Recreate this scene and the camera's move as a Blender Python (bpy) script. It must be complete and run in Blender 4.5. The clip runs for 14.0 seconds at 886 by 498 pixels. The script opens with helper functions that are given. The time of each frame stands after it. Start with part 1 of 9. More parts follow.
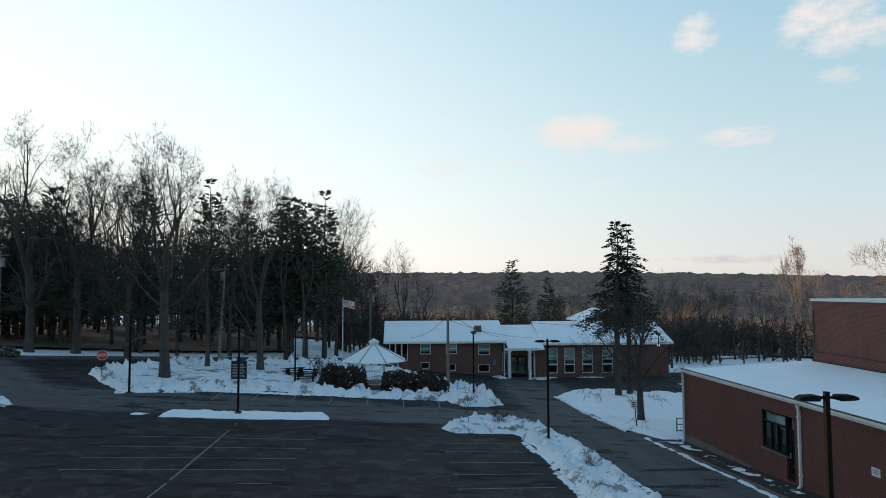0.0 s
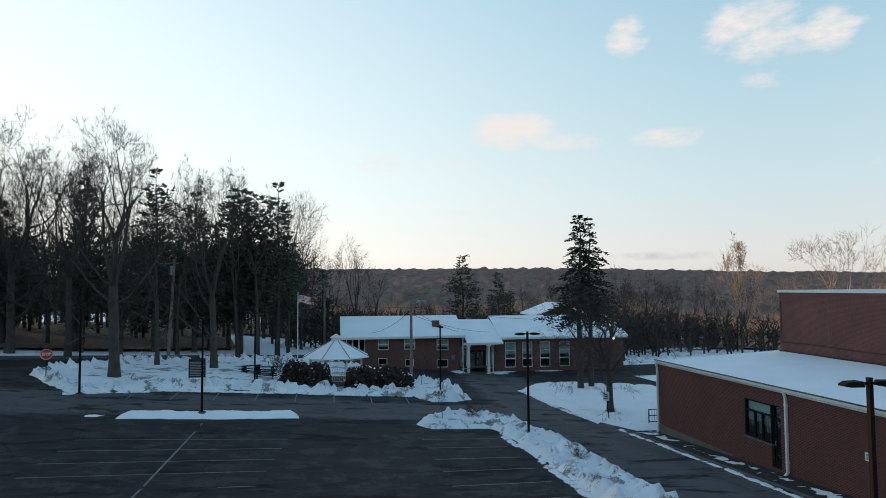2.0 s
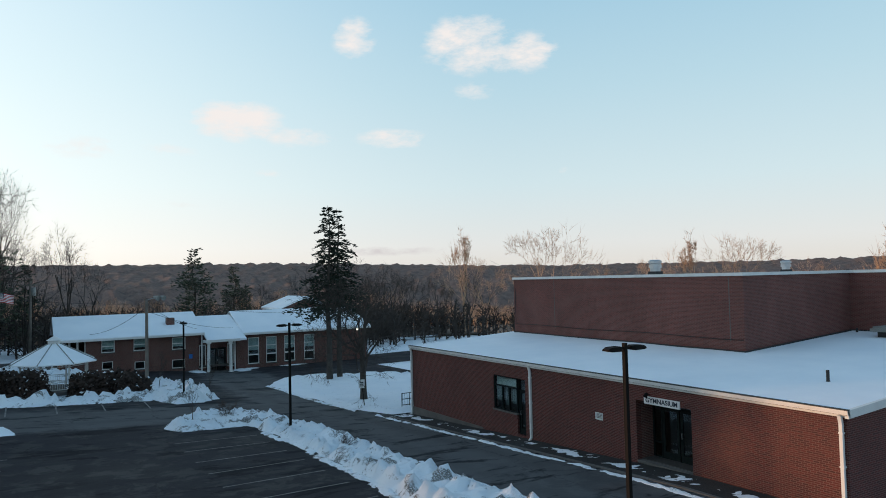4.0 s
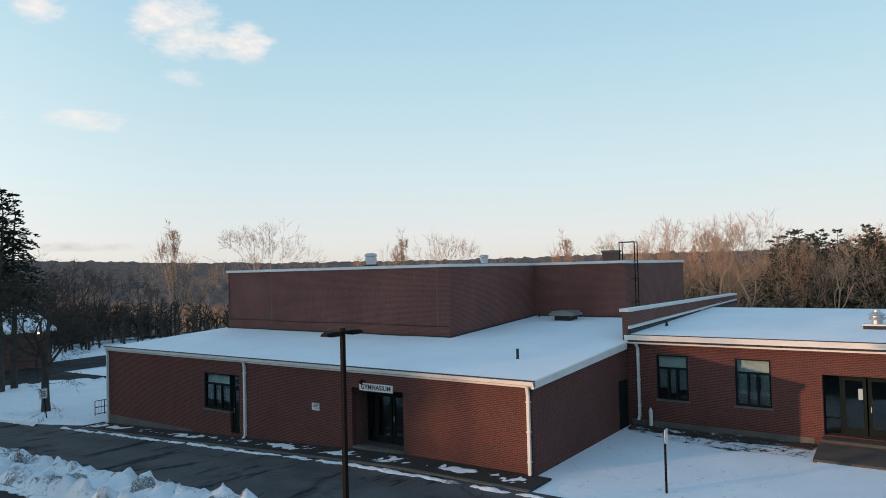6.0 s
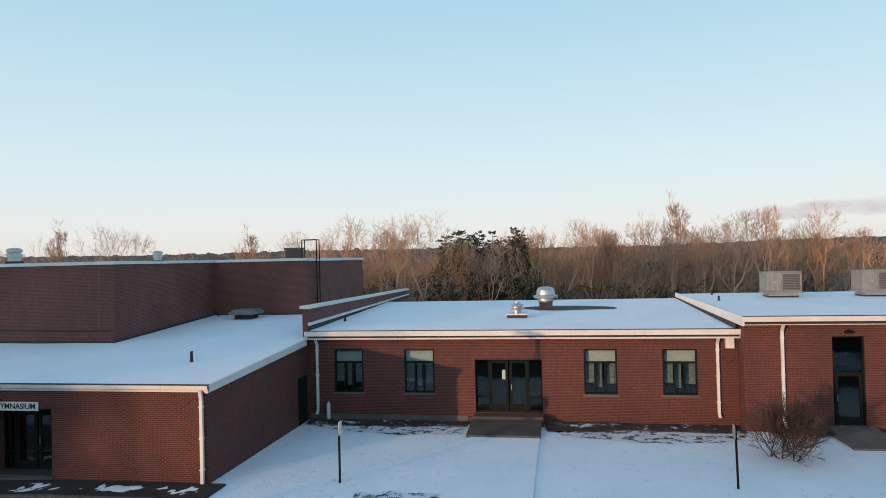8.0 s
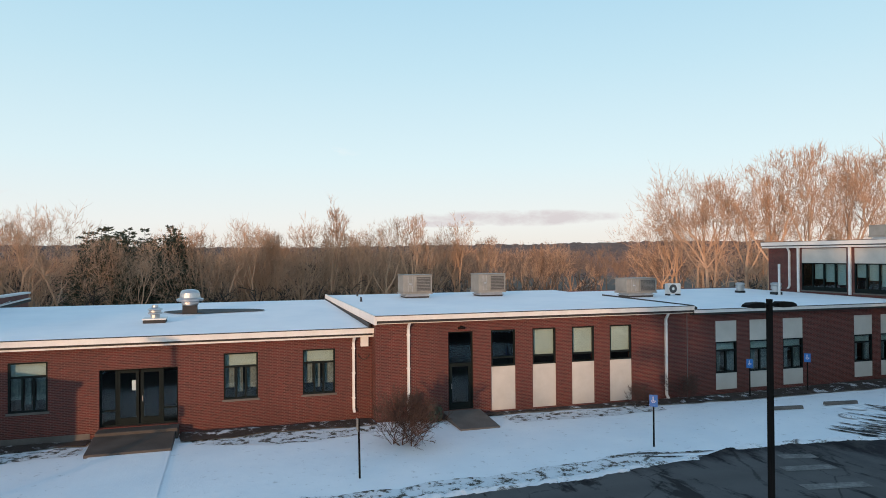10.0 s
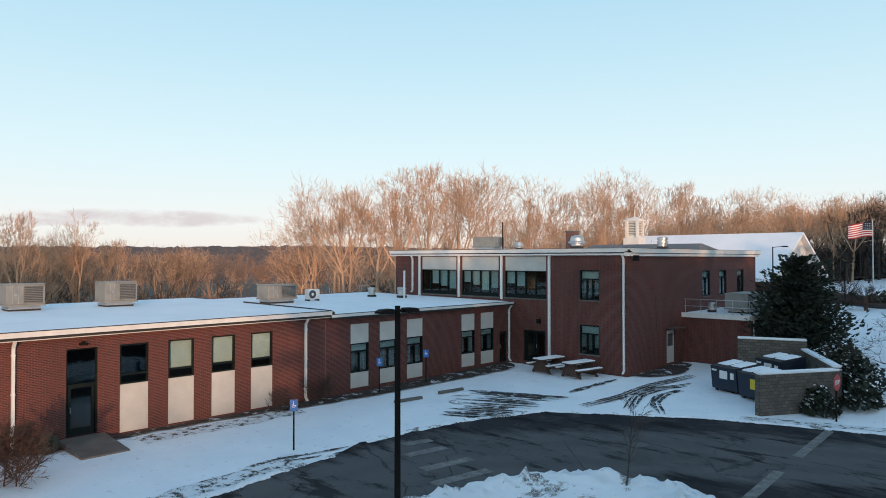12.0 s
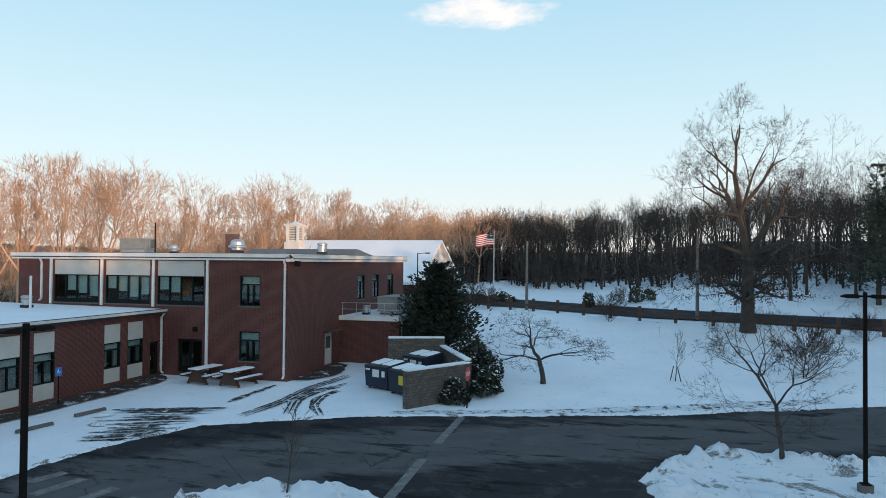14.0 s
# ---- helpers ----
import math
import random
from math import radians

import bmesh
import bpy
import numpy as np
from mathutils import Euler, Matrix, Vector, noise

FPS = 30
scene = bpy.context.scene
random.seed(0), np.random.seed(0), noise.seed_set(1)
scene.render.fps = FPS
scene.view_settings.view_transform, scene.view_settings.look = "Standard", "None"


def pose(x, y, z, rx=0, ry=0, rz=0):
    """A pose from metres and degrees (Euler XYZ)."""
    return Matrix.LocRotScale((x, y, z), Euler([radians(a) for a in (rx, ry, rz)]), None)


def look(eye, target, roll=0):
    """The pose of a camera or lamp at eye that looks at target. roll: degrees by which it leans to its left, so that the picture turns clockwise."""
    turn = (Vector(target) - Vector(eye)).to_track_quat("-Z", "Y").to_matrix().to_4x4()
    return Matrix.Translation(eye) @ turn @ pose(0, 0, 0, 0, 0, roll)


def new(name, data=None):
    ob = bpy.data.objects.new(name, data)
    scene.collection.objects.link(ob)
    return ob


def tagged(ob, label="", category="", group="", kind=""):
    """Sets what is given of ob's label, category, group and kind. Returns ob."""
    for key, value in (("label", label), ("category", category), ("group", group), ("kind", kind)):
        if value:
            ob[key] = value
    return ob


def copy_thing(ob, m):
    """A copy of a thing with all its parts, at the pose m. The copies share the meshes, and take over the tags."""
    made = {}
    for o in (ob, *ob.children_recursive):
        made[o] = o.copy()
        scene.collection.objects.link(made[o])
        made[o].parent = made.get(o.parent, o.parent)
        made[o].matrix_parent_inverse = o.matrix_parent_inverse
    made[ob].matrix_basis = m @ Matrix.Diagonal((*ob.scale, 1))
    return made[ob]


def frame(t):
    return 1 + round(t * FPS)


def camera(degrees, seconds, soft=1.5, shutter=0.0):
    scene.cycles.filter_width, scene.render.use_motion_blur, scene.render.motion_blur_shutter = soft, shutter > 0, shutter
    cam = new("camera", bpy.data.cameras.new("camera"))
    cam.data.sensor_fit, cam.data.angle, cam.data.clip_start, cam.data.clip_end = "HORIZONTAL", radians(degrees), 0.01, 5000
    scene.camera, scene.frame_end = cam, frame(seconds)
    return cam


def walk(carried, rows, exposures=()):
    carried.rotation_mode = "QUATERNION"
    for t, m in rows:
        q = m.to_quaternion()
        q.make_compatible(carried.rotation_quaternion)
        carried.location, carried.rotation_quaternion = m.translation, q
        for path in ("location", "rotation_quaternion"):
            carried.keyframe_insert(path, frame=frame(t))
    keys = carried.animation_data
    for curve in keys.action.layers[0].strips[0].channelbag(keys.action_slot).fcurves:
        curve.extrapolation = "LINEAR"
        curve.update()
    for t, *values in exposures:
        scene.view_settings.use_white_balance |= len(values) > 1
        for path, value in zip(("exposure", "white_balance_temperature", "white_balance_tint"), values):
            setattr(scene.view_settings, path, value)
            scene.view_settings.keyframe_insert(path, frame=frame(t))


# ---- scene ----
cam = camera(65.7, 14.0, 0.92)
PATH = [
    (0, (0.676, 0.216, 8.267), (0.803, 2.208, 8.39), -0.2),
    (0.5, (0.26, 0.457, 8.267), (0.392, 2.449, 8.388), -0.2),
    (1, (-0.242, 0.81, 8.235), (-0.103, 2.802, 8.354), -0.2),
    (1.5, (-0.841, 1.168, 8.126), (-0.638, 3.154, 8.243), -0.3),
    (2, (-1.671, 1.54, 8.039), (-1.361, 3.513, 8.151), -0.4),
    (2.2, (-1.983, 1.671, 8.018), (-1.622, 3.635, 8.129), -0.5),
    (4.3, (-3.577, 2.43, 7.688), (-2.426, 4.064, 7.77), -1.3),
    (4.5, (-3.594, 2.488, 7.648), (-2.376, 4.072, 7.727), -1.3),
    (5, (-3.577, 2.524, 7.496), (-2.206, 3.979, 7.57), -1.4),
    (5.5, (-3.474, 2.604, 7.411), (-1.964, 3.915, 7.48), -1.3),
    (6, (-3.321, 2.639, 7.379), (-1.69, 3.795, 7.442), -1.4),
    (6.5, (-3.248, 2.61, 7.391), (-1.512, 3.601, 7.446), -1.4),
    (7, (-3.245, 2.556, 7.428), (-1.411, 3.354, 7.473), -1.3),
    (7.5, (-3.179, 2.464, 7.437), (-1.264, 3.039, 7.473), -1.4),
    (7.7, (-3.175, 2.457, 7.427), (-1.234, 2.936, 7.461), -1.4),
    (9.8, (-3.171, 1.193, 7.465), (-1.234, 0.697, 7.484), -0.5),
    (10, (-3.216, 1.172, 7.461), (-1.306, 0.58, 7.481), -0.4),
    (10.5, (-3.267, 1.221, 7.527), (-1.448, 0.39, 7.547), -0.2),
    (11, (-3.305, 1.226, 7.605), (-1.605, 0.172, 7.623), -0.1),
    (11.5, (-3.283, 1.291, 7.636), (-1.735, 0.026, 7.658), 0.1),
    (12, (-3.339, 1.38, 7.642), (-1.965, -0.073, 7.67), -0.0),
    (12.5, (-3.346, 1.432, 7.735), (-2.171, -0.186, 7.764), 0.2),
    (13, (-3.329, 1.436, 7.83), (-2.363, -0.316, 7.86), -0.1),
    (13.5, (-3.214, 1.436, 7.859), (-2.472, -0.421, 7.891), 0.3),
    (14, (-3.161, 1.459, 7.884), (-2.628, -0.468, 7.921), 0.5),
]
walk(cam, [(t, look(eye, target, roll)) for t, eye, target, roll in PATH],
     [(0, -0.27), (2, -0.26), (5, -0.20), (7.5, -0.15), (11, -0.03), (14, 0.02)])
# ---- world and sun ----
SUN_AZ, SUN_EL = 53.0, 4.5          # degrees to the left of +y, degrees above the horizon
sun = new("sun", bpy.data.lights.new("sun", "SUN"))
sun.data.energy, sun.data.angle, sun.data.color = 3.4, radians(0.6), (1.0, 0.57, 0.31)
sun_way = Vector((-math.sin(radians(SUN_AZ)) * math.cos(radians(SUN_EL)),
                  math.cos(radians(SUN_AZ)) * math.cos(radians(SUN_EL)), math.sin(radians(SUN_EL))))
sun.rotation_euler = (-sun_way).to_track_quat("-Z", "Y").to_euler()
sun.location = (0, 0, 60)

world = bpy.data.worlds.new("evening_sky")
scene.world = world
world.use_nodes = True


class Nodes:
    """Short hand for building node trees."""

    def __init__(self, tree):
        self.tree = tree
        tree.nodes.clear()

    def add(self, kind, **sets):
        n = self.tree.nodes.new(kind)
        for k, v in sets.items():
            if k == "blend_type":
                n.blend_type = v
            elif k == "operation":
                n.operation = v
            elif k == "data_type":
                n.data_type = v
            elif k == "clamp":
                n.use_clamp = v
        return n

    def link(self, a, b):
        self.tree.links.new(a, b)

    def put(self, socket, v):
        if isinstance(v, (int, float)):
            socket.default_value = v
        elif isinstance(v, (tuple, list)):
            socket.default_value = (*v, 1.0) if len(v) == 3 and len(socket.default_value) == 4 else v
        else:
            self.link(v, socket)

    def math(self, op, a, b=0.0, c=0.0, clamp=False):
        n = self.add("ShaderNodeMath", operation=op, clamp=clamp)
        for s, v in zip(n.inputs, (a, b, c)):
            self.put(s, v)
        return n.outputs[0]

    def mix(self, fac, a, b, blend="MIX"):
        n = self.add("ShaderNodeMix", data_type="RGBA", blend_type=blend)
        self.put(n.inputs[0], fac)
        self.put(n.inputs[6], a)
        self.put(n.inputs[7], b)
        return n.outputs[2]

    def noise(self, scale, detail=4.0, rough=0.55, vec=None, distort=0.0):
        n = self.add("ShaderNodeTexNoise")
        n.inputs["Scale"].default_value = scale
        n.inputs["Detail"].default_value = detail
        n.inputs["Roughness"].default_value = rough
        n.inputs["Distortion"].default_value = distort
        if vec is not None:
            self.link(vec, n.inputs["Vector"])
        return n.outputs["Fac"]

    def ramp(self, fac, lo, hi, a=0.0, b=1.0):
        n = self.add("ShaderNodeMapRange")
        n.clamp = True
        for s, v in zip(n.inputs, (fac, lo, hi, a, b)):
            self.put(s, v)
        return n.outputs[0]

    def place(self):
        return self.add("ShaderNodeNewGeometry").outputs["Position"]

    def split(self, vec):
        n = self.add("ShaderNodeSeparateXYZ")
        self.link(vec, n.inputs[0])
        return n.outputs

    def join(self, x, y, z):
        n = self.add("ShaderNodeCombineXYZ")
        for s, v in zip(n.inputs, (x, y, z)):
            self.put(s, v)
        return n.outputs[0]


# clouds: azimuth (left of +y) and elevation in degrees, half sizes, amount
CLOUDS = [(-14.6, 12.9, 4.4, 2.0, 0.95), (-19.5, 11.8, 3.6, 1.0, 0.6), (-27.4, 11.7, 3.6, 1.0, 0.8), (-24.3, 19.6, 2.2, 1.9, 0.85),
          (-34.0, 19.0, 5.0, 2.8, 0.85), (-38.0, 18.2, 4.4, 2.0, 0.75), (-34.2, 15.3, 2.2, 1.0, 0.45), (-3.6, 10.3, 4.2, 1.0, 0.5),
          (-9.5, 10.5, 3.0, 0.8, 0.4), (-26.0, 2.4, 9.0, 0.5, 0.5), (-10.5, 6.2, 2.6, 0.35, 0.4), (-17.0, 8.8, 1.4, 0.5, 0.45), (-41.5, 8.6, 1.0, 0.5, 0.4),
          (-74.0, 4.6, 3.0, 0.45, 0.3), (-113.5, 3.1, 10.0, 0.8, 1.1), (-108.0, 2.7, 5.0, 0.4, 0.9), (-168.0, 20.0, 7.6, 1.5, 0.95), (-98.0, 8.6, 2.6, 0.6, 0.25)]


def build_sky():
    k = Nodes(world.node_tree)
    sky = k.add("ShaderNodeTexSky")
    sky.sky_type = "NISHITA"
    sky.sun_disc = False
    sky.sun_elevation, sky.sun_rotation = radians(SUN_EL), radians(-SUN_AZ)
    sky.air_density, sky.dust_density, sky.ozone_density = 1.0, 0.6, 2.2
    way = k.add("ShaderNodeTexCoord").outputs["Generated"]
    x, y, z = k.split(way)
    az = k.math("MULTIPLY", k.math("ARCTAN2", k.math("MULTIPLY", x, -1.0), y), 57.29578)
    el = k.math("MULTIPLY", k.math("ARCSINE", z), 57.29578)
    grain = k.noise(19.0, 9.0, 0.66, k.join(k.math("MULTIPLY", x, 1.0), y, k.math("MULTIPLY", z, 2.4)))
    total = None
    for a0, e0, wa, we, amount in CLOUDS:
        da = k.math("SUBTRACT", az, a0)
        u = k.math("DIVIDE", da, wa)
        v = k.math("DIVIDE", k.math("SUBTRACT", el, e0), we)
        far = k.math("ADD", k.math("MULTIPLY", u, u), k.math("MULTIPLY", v, v))
        soft = k.math("SUBTRACT", 1.0, far, clamp=True)
        here = k.math("MULTIPLY", soft, amount)
        total = here if total is None else k.math("MAXIMUM", total, here)
    mask = k.ramp(k.math("ADD", total, k.math("MULTIPLY", k.math("SUBTRACT", grain, 0.5), 2.4)), 0.18, 1.0)
    mask = k.math("MULTIPLY", mask, k.ramp(total, 0.0, 0.45))
    low = k.ramp(el, 3.5, 7.0)
    tint = k.mix(low, CLOUD_LOW, CLOUD_HIGH)
    height = k.add("ShaderNodeValToRGB")
    k.link(k.math("DIVIDE", el, 90.0, clamp=True), height.inputs[0])
    stops = height.color_ramp.elements
    for i, (at, c) in enumerate(SKY_STOPS):
        e = stops[i] if i < 2 else stops.new(at)
        e.position = at
        e.color = (*c, 1)
    toward = k.add("ShaderNodeVectorMath")
    toward.operation = "DOT_PRODUCT"
    k.link(way, toward.inputs[0])
    toward.inputs[1].default_value = sun_way
    near = k.math("POWER", k.math("MAXIMUM", toward.outputs["Value"], 0.0), 1.6)
    near = k.math("MULTIPLY", near, k.ramp(el, 24.0, 50.0, 1.0, 0.12))
    base = k.mix(1.0, height.outputs[0], k.mix(near, (0, 0, 0), SKY_GLOW), "ADD")
    base = k.mix(1.0, base, k.mix(1.0, sky.outputs[0], SKY_TINT, "MULTIPLY"), "ADD")
    colour = k.mix(mask, base, tint)
    bg = k.add("ShaderNodeBackground")
    k.link(colour, bg.inputs[0])
    bg.inputs[1].default_value = SKY_POWER
    out = k.add("ShaderNodeOutputWorld")
    k.link(bg.outputs[0], out.inputs[0])


SKY_POWER = 1.0
SKY_TINT = (0.018, 0.018, 0.018)
SKY_GLOW = (0.74, 0.63, 0.50)
SKY_STOPS = [(0.0, (0.86, 0.81, 0.75)), (1.0, (0.14, 0.28, 0.46)), (0.03, (0.87, 0.885, 0.88)), (0.085, (0.73, 0.885, 0.935)), (0.17, (0.56, 0.79, 0.90)), (0.27, (0.40, 0.67, 0.85)), (0.5, (0.20, 0.39, 0.60))]
CLOUD_LOW, CLOUD_HIGH = (0.74, 0.69, 0.70), (1.06, 1.0, 0.97)
build_sky()


# ---- materials ----
def material(name):
    m = bpy.data.materials.new(name)
    m.use_nodes = True
    k = Nodes(m.node_tree)
    out = k.add("ShaderNodeOutputMaterial")
    b = k.add("ShaderNodeBsdfPrincipled")
    k.link(b.outputs[0], out.inputs[0])
    return m, k, b


def bump(k, b, height, strength=0.3, distance=0.01):
    n = k.add("ShaderNodeBump")
    n.inputs["Strength"].default_value = strength
    n.inputs["Distance"].default_value = distance
    k.link(height, n.inputs["Height"])
    k.link(n.outputs[0], b.inputs["Normal"])


def speckled(name, dark, light, scale=6.0, fine=60.0, rough=0.6, metal=0.0, relief=0.15, depth=0.004):
    """A surface whose colour varies at two scales, with fine relief."""
    m, k, b = material(name)
    p = k.place()
    big, small = k.noise(scale, 5.0, 0.6, p), k.noise(fine, 3.0, 0.6, p)
    both = k.math("ADD", k.math("MULTIPLY", big, 0.65), k.math("MULTIPLY", small, 0.35))
    k.put(b.inputs["Base Color"], k.mix(k.ramp(both, 0.3, 0.7), dark, light))
    k.put(b.inputs["Roughness"], k.ramp(big, 0.3, 0.7, rough - 0.08, min(1.0, rough + 0.1)))
    b.inputs["Metallic"].default_value = metal
    bump(k, b, small, relief, depth)
    return m


def brick_material(name, one, two, mortar):
    m, k, b = material(name)
    x, y, z = k.split(k.place())
    along = k.math("ADD", x, y)
    t = k.add("ShaderNodeTexBrick")
    t.offset, t.squash = 0.5, 1.0
    k.link(k.join(along, z, 0.0), t.inputs["Vector"])
    t.inputs["Scale"].default_value = 1.0
    t.inputs["Brick Width"].default_value = 0.203
    t.inputs["Row Height"].default_value = 0.0677
    t.inputs["Mortar Size"].default_value = 0.011
    t.inputs["Mortar Smooth"].default_value = 0.25
    t.inputs["Bias"].default_value = 0.0
    t.inputs["Color1"].default_value = (*one, 1)
    t.inputs["Color2"].default_value = (*two, 1)
    t.inputs["Mortar"].default_value = (*mortar, 1)
    stain = k.noise(0.45, 5.0, 0.6, k.join(along, k.math("MULTIPLY", z, 0.6), x))
    fine = k.noise(30.0, 3.0, 0.6, k.place())
    c = k.mix(k.ramp(stain, 0.35, 0.7, 0.0, 0.45), t.outputs[0], (0.05, 0.020, 0.017))
    c = k.mix(k.ramp(fine, 0.3, 0.8, 0.0, 0.15), c, (0.19, 0.07, 0.05))
    k.put(b.inputs["Base Color"], c)
    b.inputs["Roughness"].default_value = 0.85
    bump(k, b, k.math("SUBTRACT", k.math("MULTIPLY", fine, 0.3), t.outputs[1]), 0.25, 0.005)
    return m


BRICK = brick_material("red_brick", (0.118, 0.0165, 0.0125), (0.047, 0.0090, 0.0085), (0.165, 0.088, 0.074))
BRICK_HALL = brick_material("weathered_brick", (0.190, 0.056, 0.046), (0.115, 0.038, 0.034), (0.205, 0.112, 0.094))
BRICK_DARK = brick_material("brown_brick", (0.135, 0.038, 0.029), (0.060, 0.022, 0.019), (0.22, 0.155, 0.13))


def snow_material(name, dirt):
    m, k, b = material(name)
    p = k.place()
    big, mid, fine = k.noise(0.35, 5.0, 0.6, p), k.noise(2.6, 5.0, 0.65, p), k.noise(22.0, 4.0, 0.7, p)
    c = k.mix(k.ramp(big, 0.3, 0.7), (0.79, 0.83, 0.88), (0.89, 0.91, 0.94))
    if dirt:
        spots = k.math("MULTIPLY", k.ramp(mid, 0.60, 0.68), k.ramp(fine, 0.46, 0.56))
        if dirt > 0.5:
            spots = k.math("MAXIMUM", spots, k.math("MULTIPLY", k.ramp(k.noise(0.5, 5.0, 0.7, p, 0.5), 0.55, 0.60), k.ramp(fine, 0.40, 0.48)))
        c = k.mix(k.math("MULTIPLY", spots, dirt), c, (0.075, 0.060, 0.045))
    k.put(b.inputs["Base Color"], c)
    b.inputs["Roughness"].default_value = 0.75
    bump(k, b, k.math("ADD", k.math("MULTIPLY", mid, 0.8), k.math("MULTIPLY", fine, 0.4)), 0.8 if dirt > 0.5 else 0.45, 0.12 if dirt > 0.5 else 0.05)
    return m


SNOW = snow_material("lawn_snow", 0.45)
SNOW_ROOF = snow_material("roof_snow", 0.0)
SNOW_PILE = snow_material("ploughed_snow", 0.9)


LANES = [((14.0, 4.0), (14.0, 62.0)), ((14.0, 62.0), (14.5, 78.0)), ((14.0, 50.0), (-26.0, 49.4)), ((-26.0, 49.4), (-40.0, 66.0)), ((-40.0, 66.0), (-8.0, 88.0)), ((14.3, 4.0), (14.6, -18.5)), ((14.6, -18.5), (8.5, -25.0)), ((8.5, -25.0), (-0.2, -29.6)), ((-0.2, -29.6), (-15.6, -36.4)), ((-15.6, -36.4), (-45.0, -44.5))]


def asphalt_material():
    """Old asphalt, black and damp between the driving lanes, which are worn and dried to grey."""
    m, k, b = material("worn_asphalt")
    p = k.place()
    x, y, z = k.split(p)
    big = k.noise(0.16, 6.0, 0.62, p)
    streak = k.noise(1.0, 6.0, 0.68, k.join(k.math("MULTIPLY", x, 0.28), k.math("MULTIPLY", y, 0.85), z), 0.25)
    fine = k.noise(38.0, 4.0, 0.75, p)
    patch = k.noise(0.7, 6.0, 0.7, p, 0.4)
    near = None
    for (ax, ay), (bx, by) in LANES:
        dx, dy = bx - ax, by - ay
        q = dx * dx + dy * dy
        u, v = k.math("SUBTRACT", x, ax), k.math("SUBTRACT", y, ay)
        t = k.math("ADD", k.math("MULTIPLY", u, dx / q), k.math("MULTIPLY", v, dy / q), clamp=True)
        ex = k.math("SUBTRACT", u, k.math("MULTIPLY", t, dx))
        ey = k.math("SUBTRACT", v, k.math("MULTIPLY", t, dy))
        d = k.math("SQRT", k.math("ADD", k.math("MULTIPLY", ex, ex), k.math("MULTIPLY", ey, ey)))
        near = d if near is None else k.math("MINIMUM", near, d)
    wheel = k.math("ABSOLUTE", k.math("SUBTRACT", k.math("ABSOLUTE", k.math("SUBTRACT", near, 0.2)), 1.1))
    edge = k.math("ADD", near, k.math("MULTIPLY", k.math("SUBTRACT", streak, 0.5), 5.0))
    lane = k.ramp(edge, 3.7, 2.5)
    lane = k.math("MULTIPLY", lane, k.ramp(k.math("ADD", big, k.math("MULTIPLY", patch, 0.6)), 0.48, 0.86, 0.4, 1.0))
    c = k.mix(k.ramp(big, 0.35, 0.65), (0.016, 0.0150, 0.0185), (0.038, 0.0350, 0.0395))
    c = k.mix(k.ramp(patch, 0.50, 0.58, 0.0, 0.75), c, (0.060, 0.054, 0.054))
    c = k.mix(k.math("MULTIPLY", lane, 0.9), c, (0.125, 0.121, 0.122))
    c = k.mix(k.math("MULTIPLY", k.math("MULTIPLY", k.ramp(wheel, 0.7, 0.1), lane), 0.3), c, (0.062, 0.060, 0.059))
    c = k.mix(k.ramp(streak, 0.55, 0.61, 0.0, 0.75), c, (0.007, 0.0065, 0.0075))
    c = k.mix(k.ramp(fine, 0.35, 0.8, 0.0, 0.3), c, (0.034, 0.032, 0.032))
    cell = k.add("ShaderNodeTexVoronoi")
    cell.feature = "DISTANCE_TO_EDGE"
    cell.inputs["Scale"].default_value = 0.22
    wander = k.noise(0.9, 5.0, 0.7, p)
    k.link(k.join(k.math("ADD", x, k.math("MULTIPLY", wander, 1.4)), k.math("SUBTRACT", y, k.math("MULTIPLY", wander, 1.4)), 0.0), cell.inputs["Vector"])
    crack = k.math("MULTIPLY", k.ramp(cell.outputs["Distance"], 0.008, 0.003), k.ramp(patch, 0.42, 0.52))
    c = k.mix(k.math("MULTIPLY", crack, 0.5), c, (0.006, 0.004, 0.004))
    k.put(b.inputs["Base Color"], c)
    k.put(b.inputs["Roughness"], k.ramp(k.math("ADD", big, k.math("MULTIPLY", streak, 0.4)), 0.45, 0.85, 0.6, 0.95))
    b.inputs["Specular IOR Level"].default_value = 0.10
    bump(k, b, k.math("ADD", fine, patch), 0.35, 0.008)
    return m


def patchy_material(name, bare_dark, bare_light, snow_from, scale):
    """Soil or paving with thin broken snow lying on it."""
    m, k, b = material(name)
    p = k.place()
    mid, fine = k.noise(scale, 7.0, 0.72, p), k.noise(26.0, 4.0, 0.7, p)
    snow = k.ramp(k.math("ADD", mid, k.math("MULTIPLY", k.math("SUBTRACT", fine, 0.5), 0.25)), snow_from, snow_from + 0.05)
    c = k.mix(snow, k.mix(fine, bare_dark, bare_light), (0.74, 0.77, 0.81))
    k.put(b.inputs["Base Color"], c)
    b.inputs["Roughness"].default_value = 0.9
    bump(k, b, k.math("ADD", snow, k.math("MULTIPLY", fine, 0.6)), 0.7, 0.04)
    return m


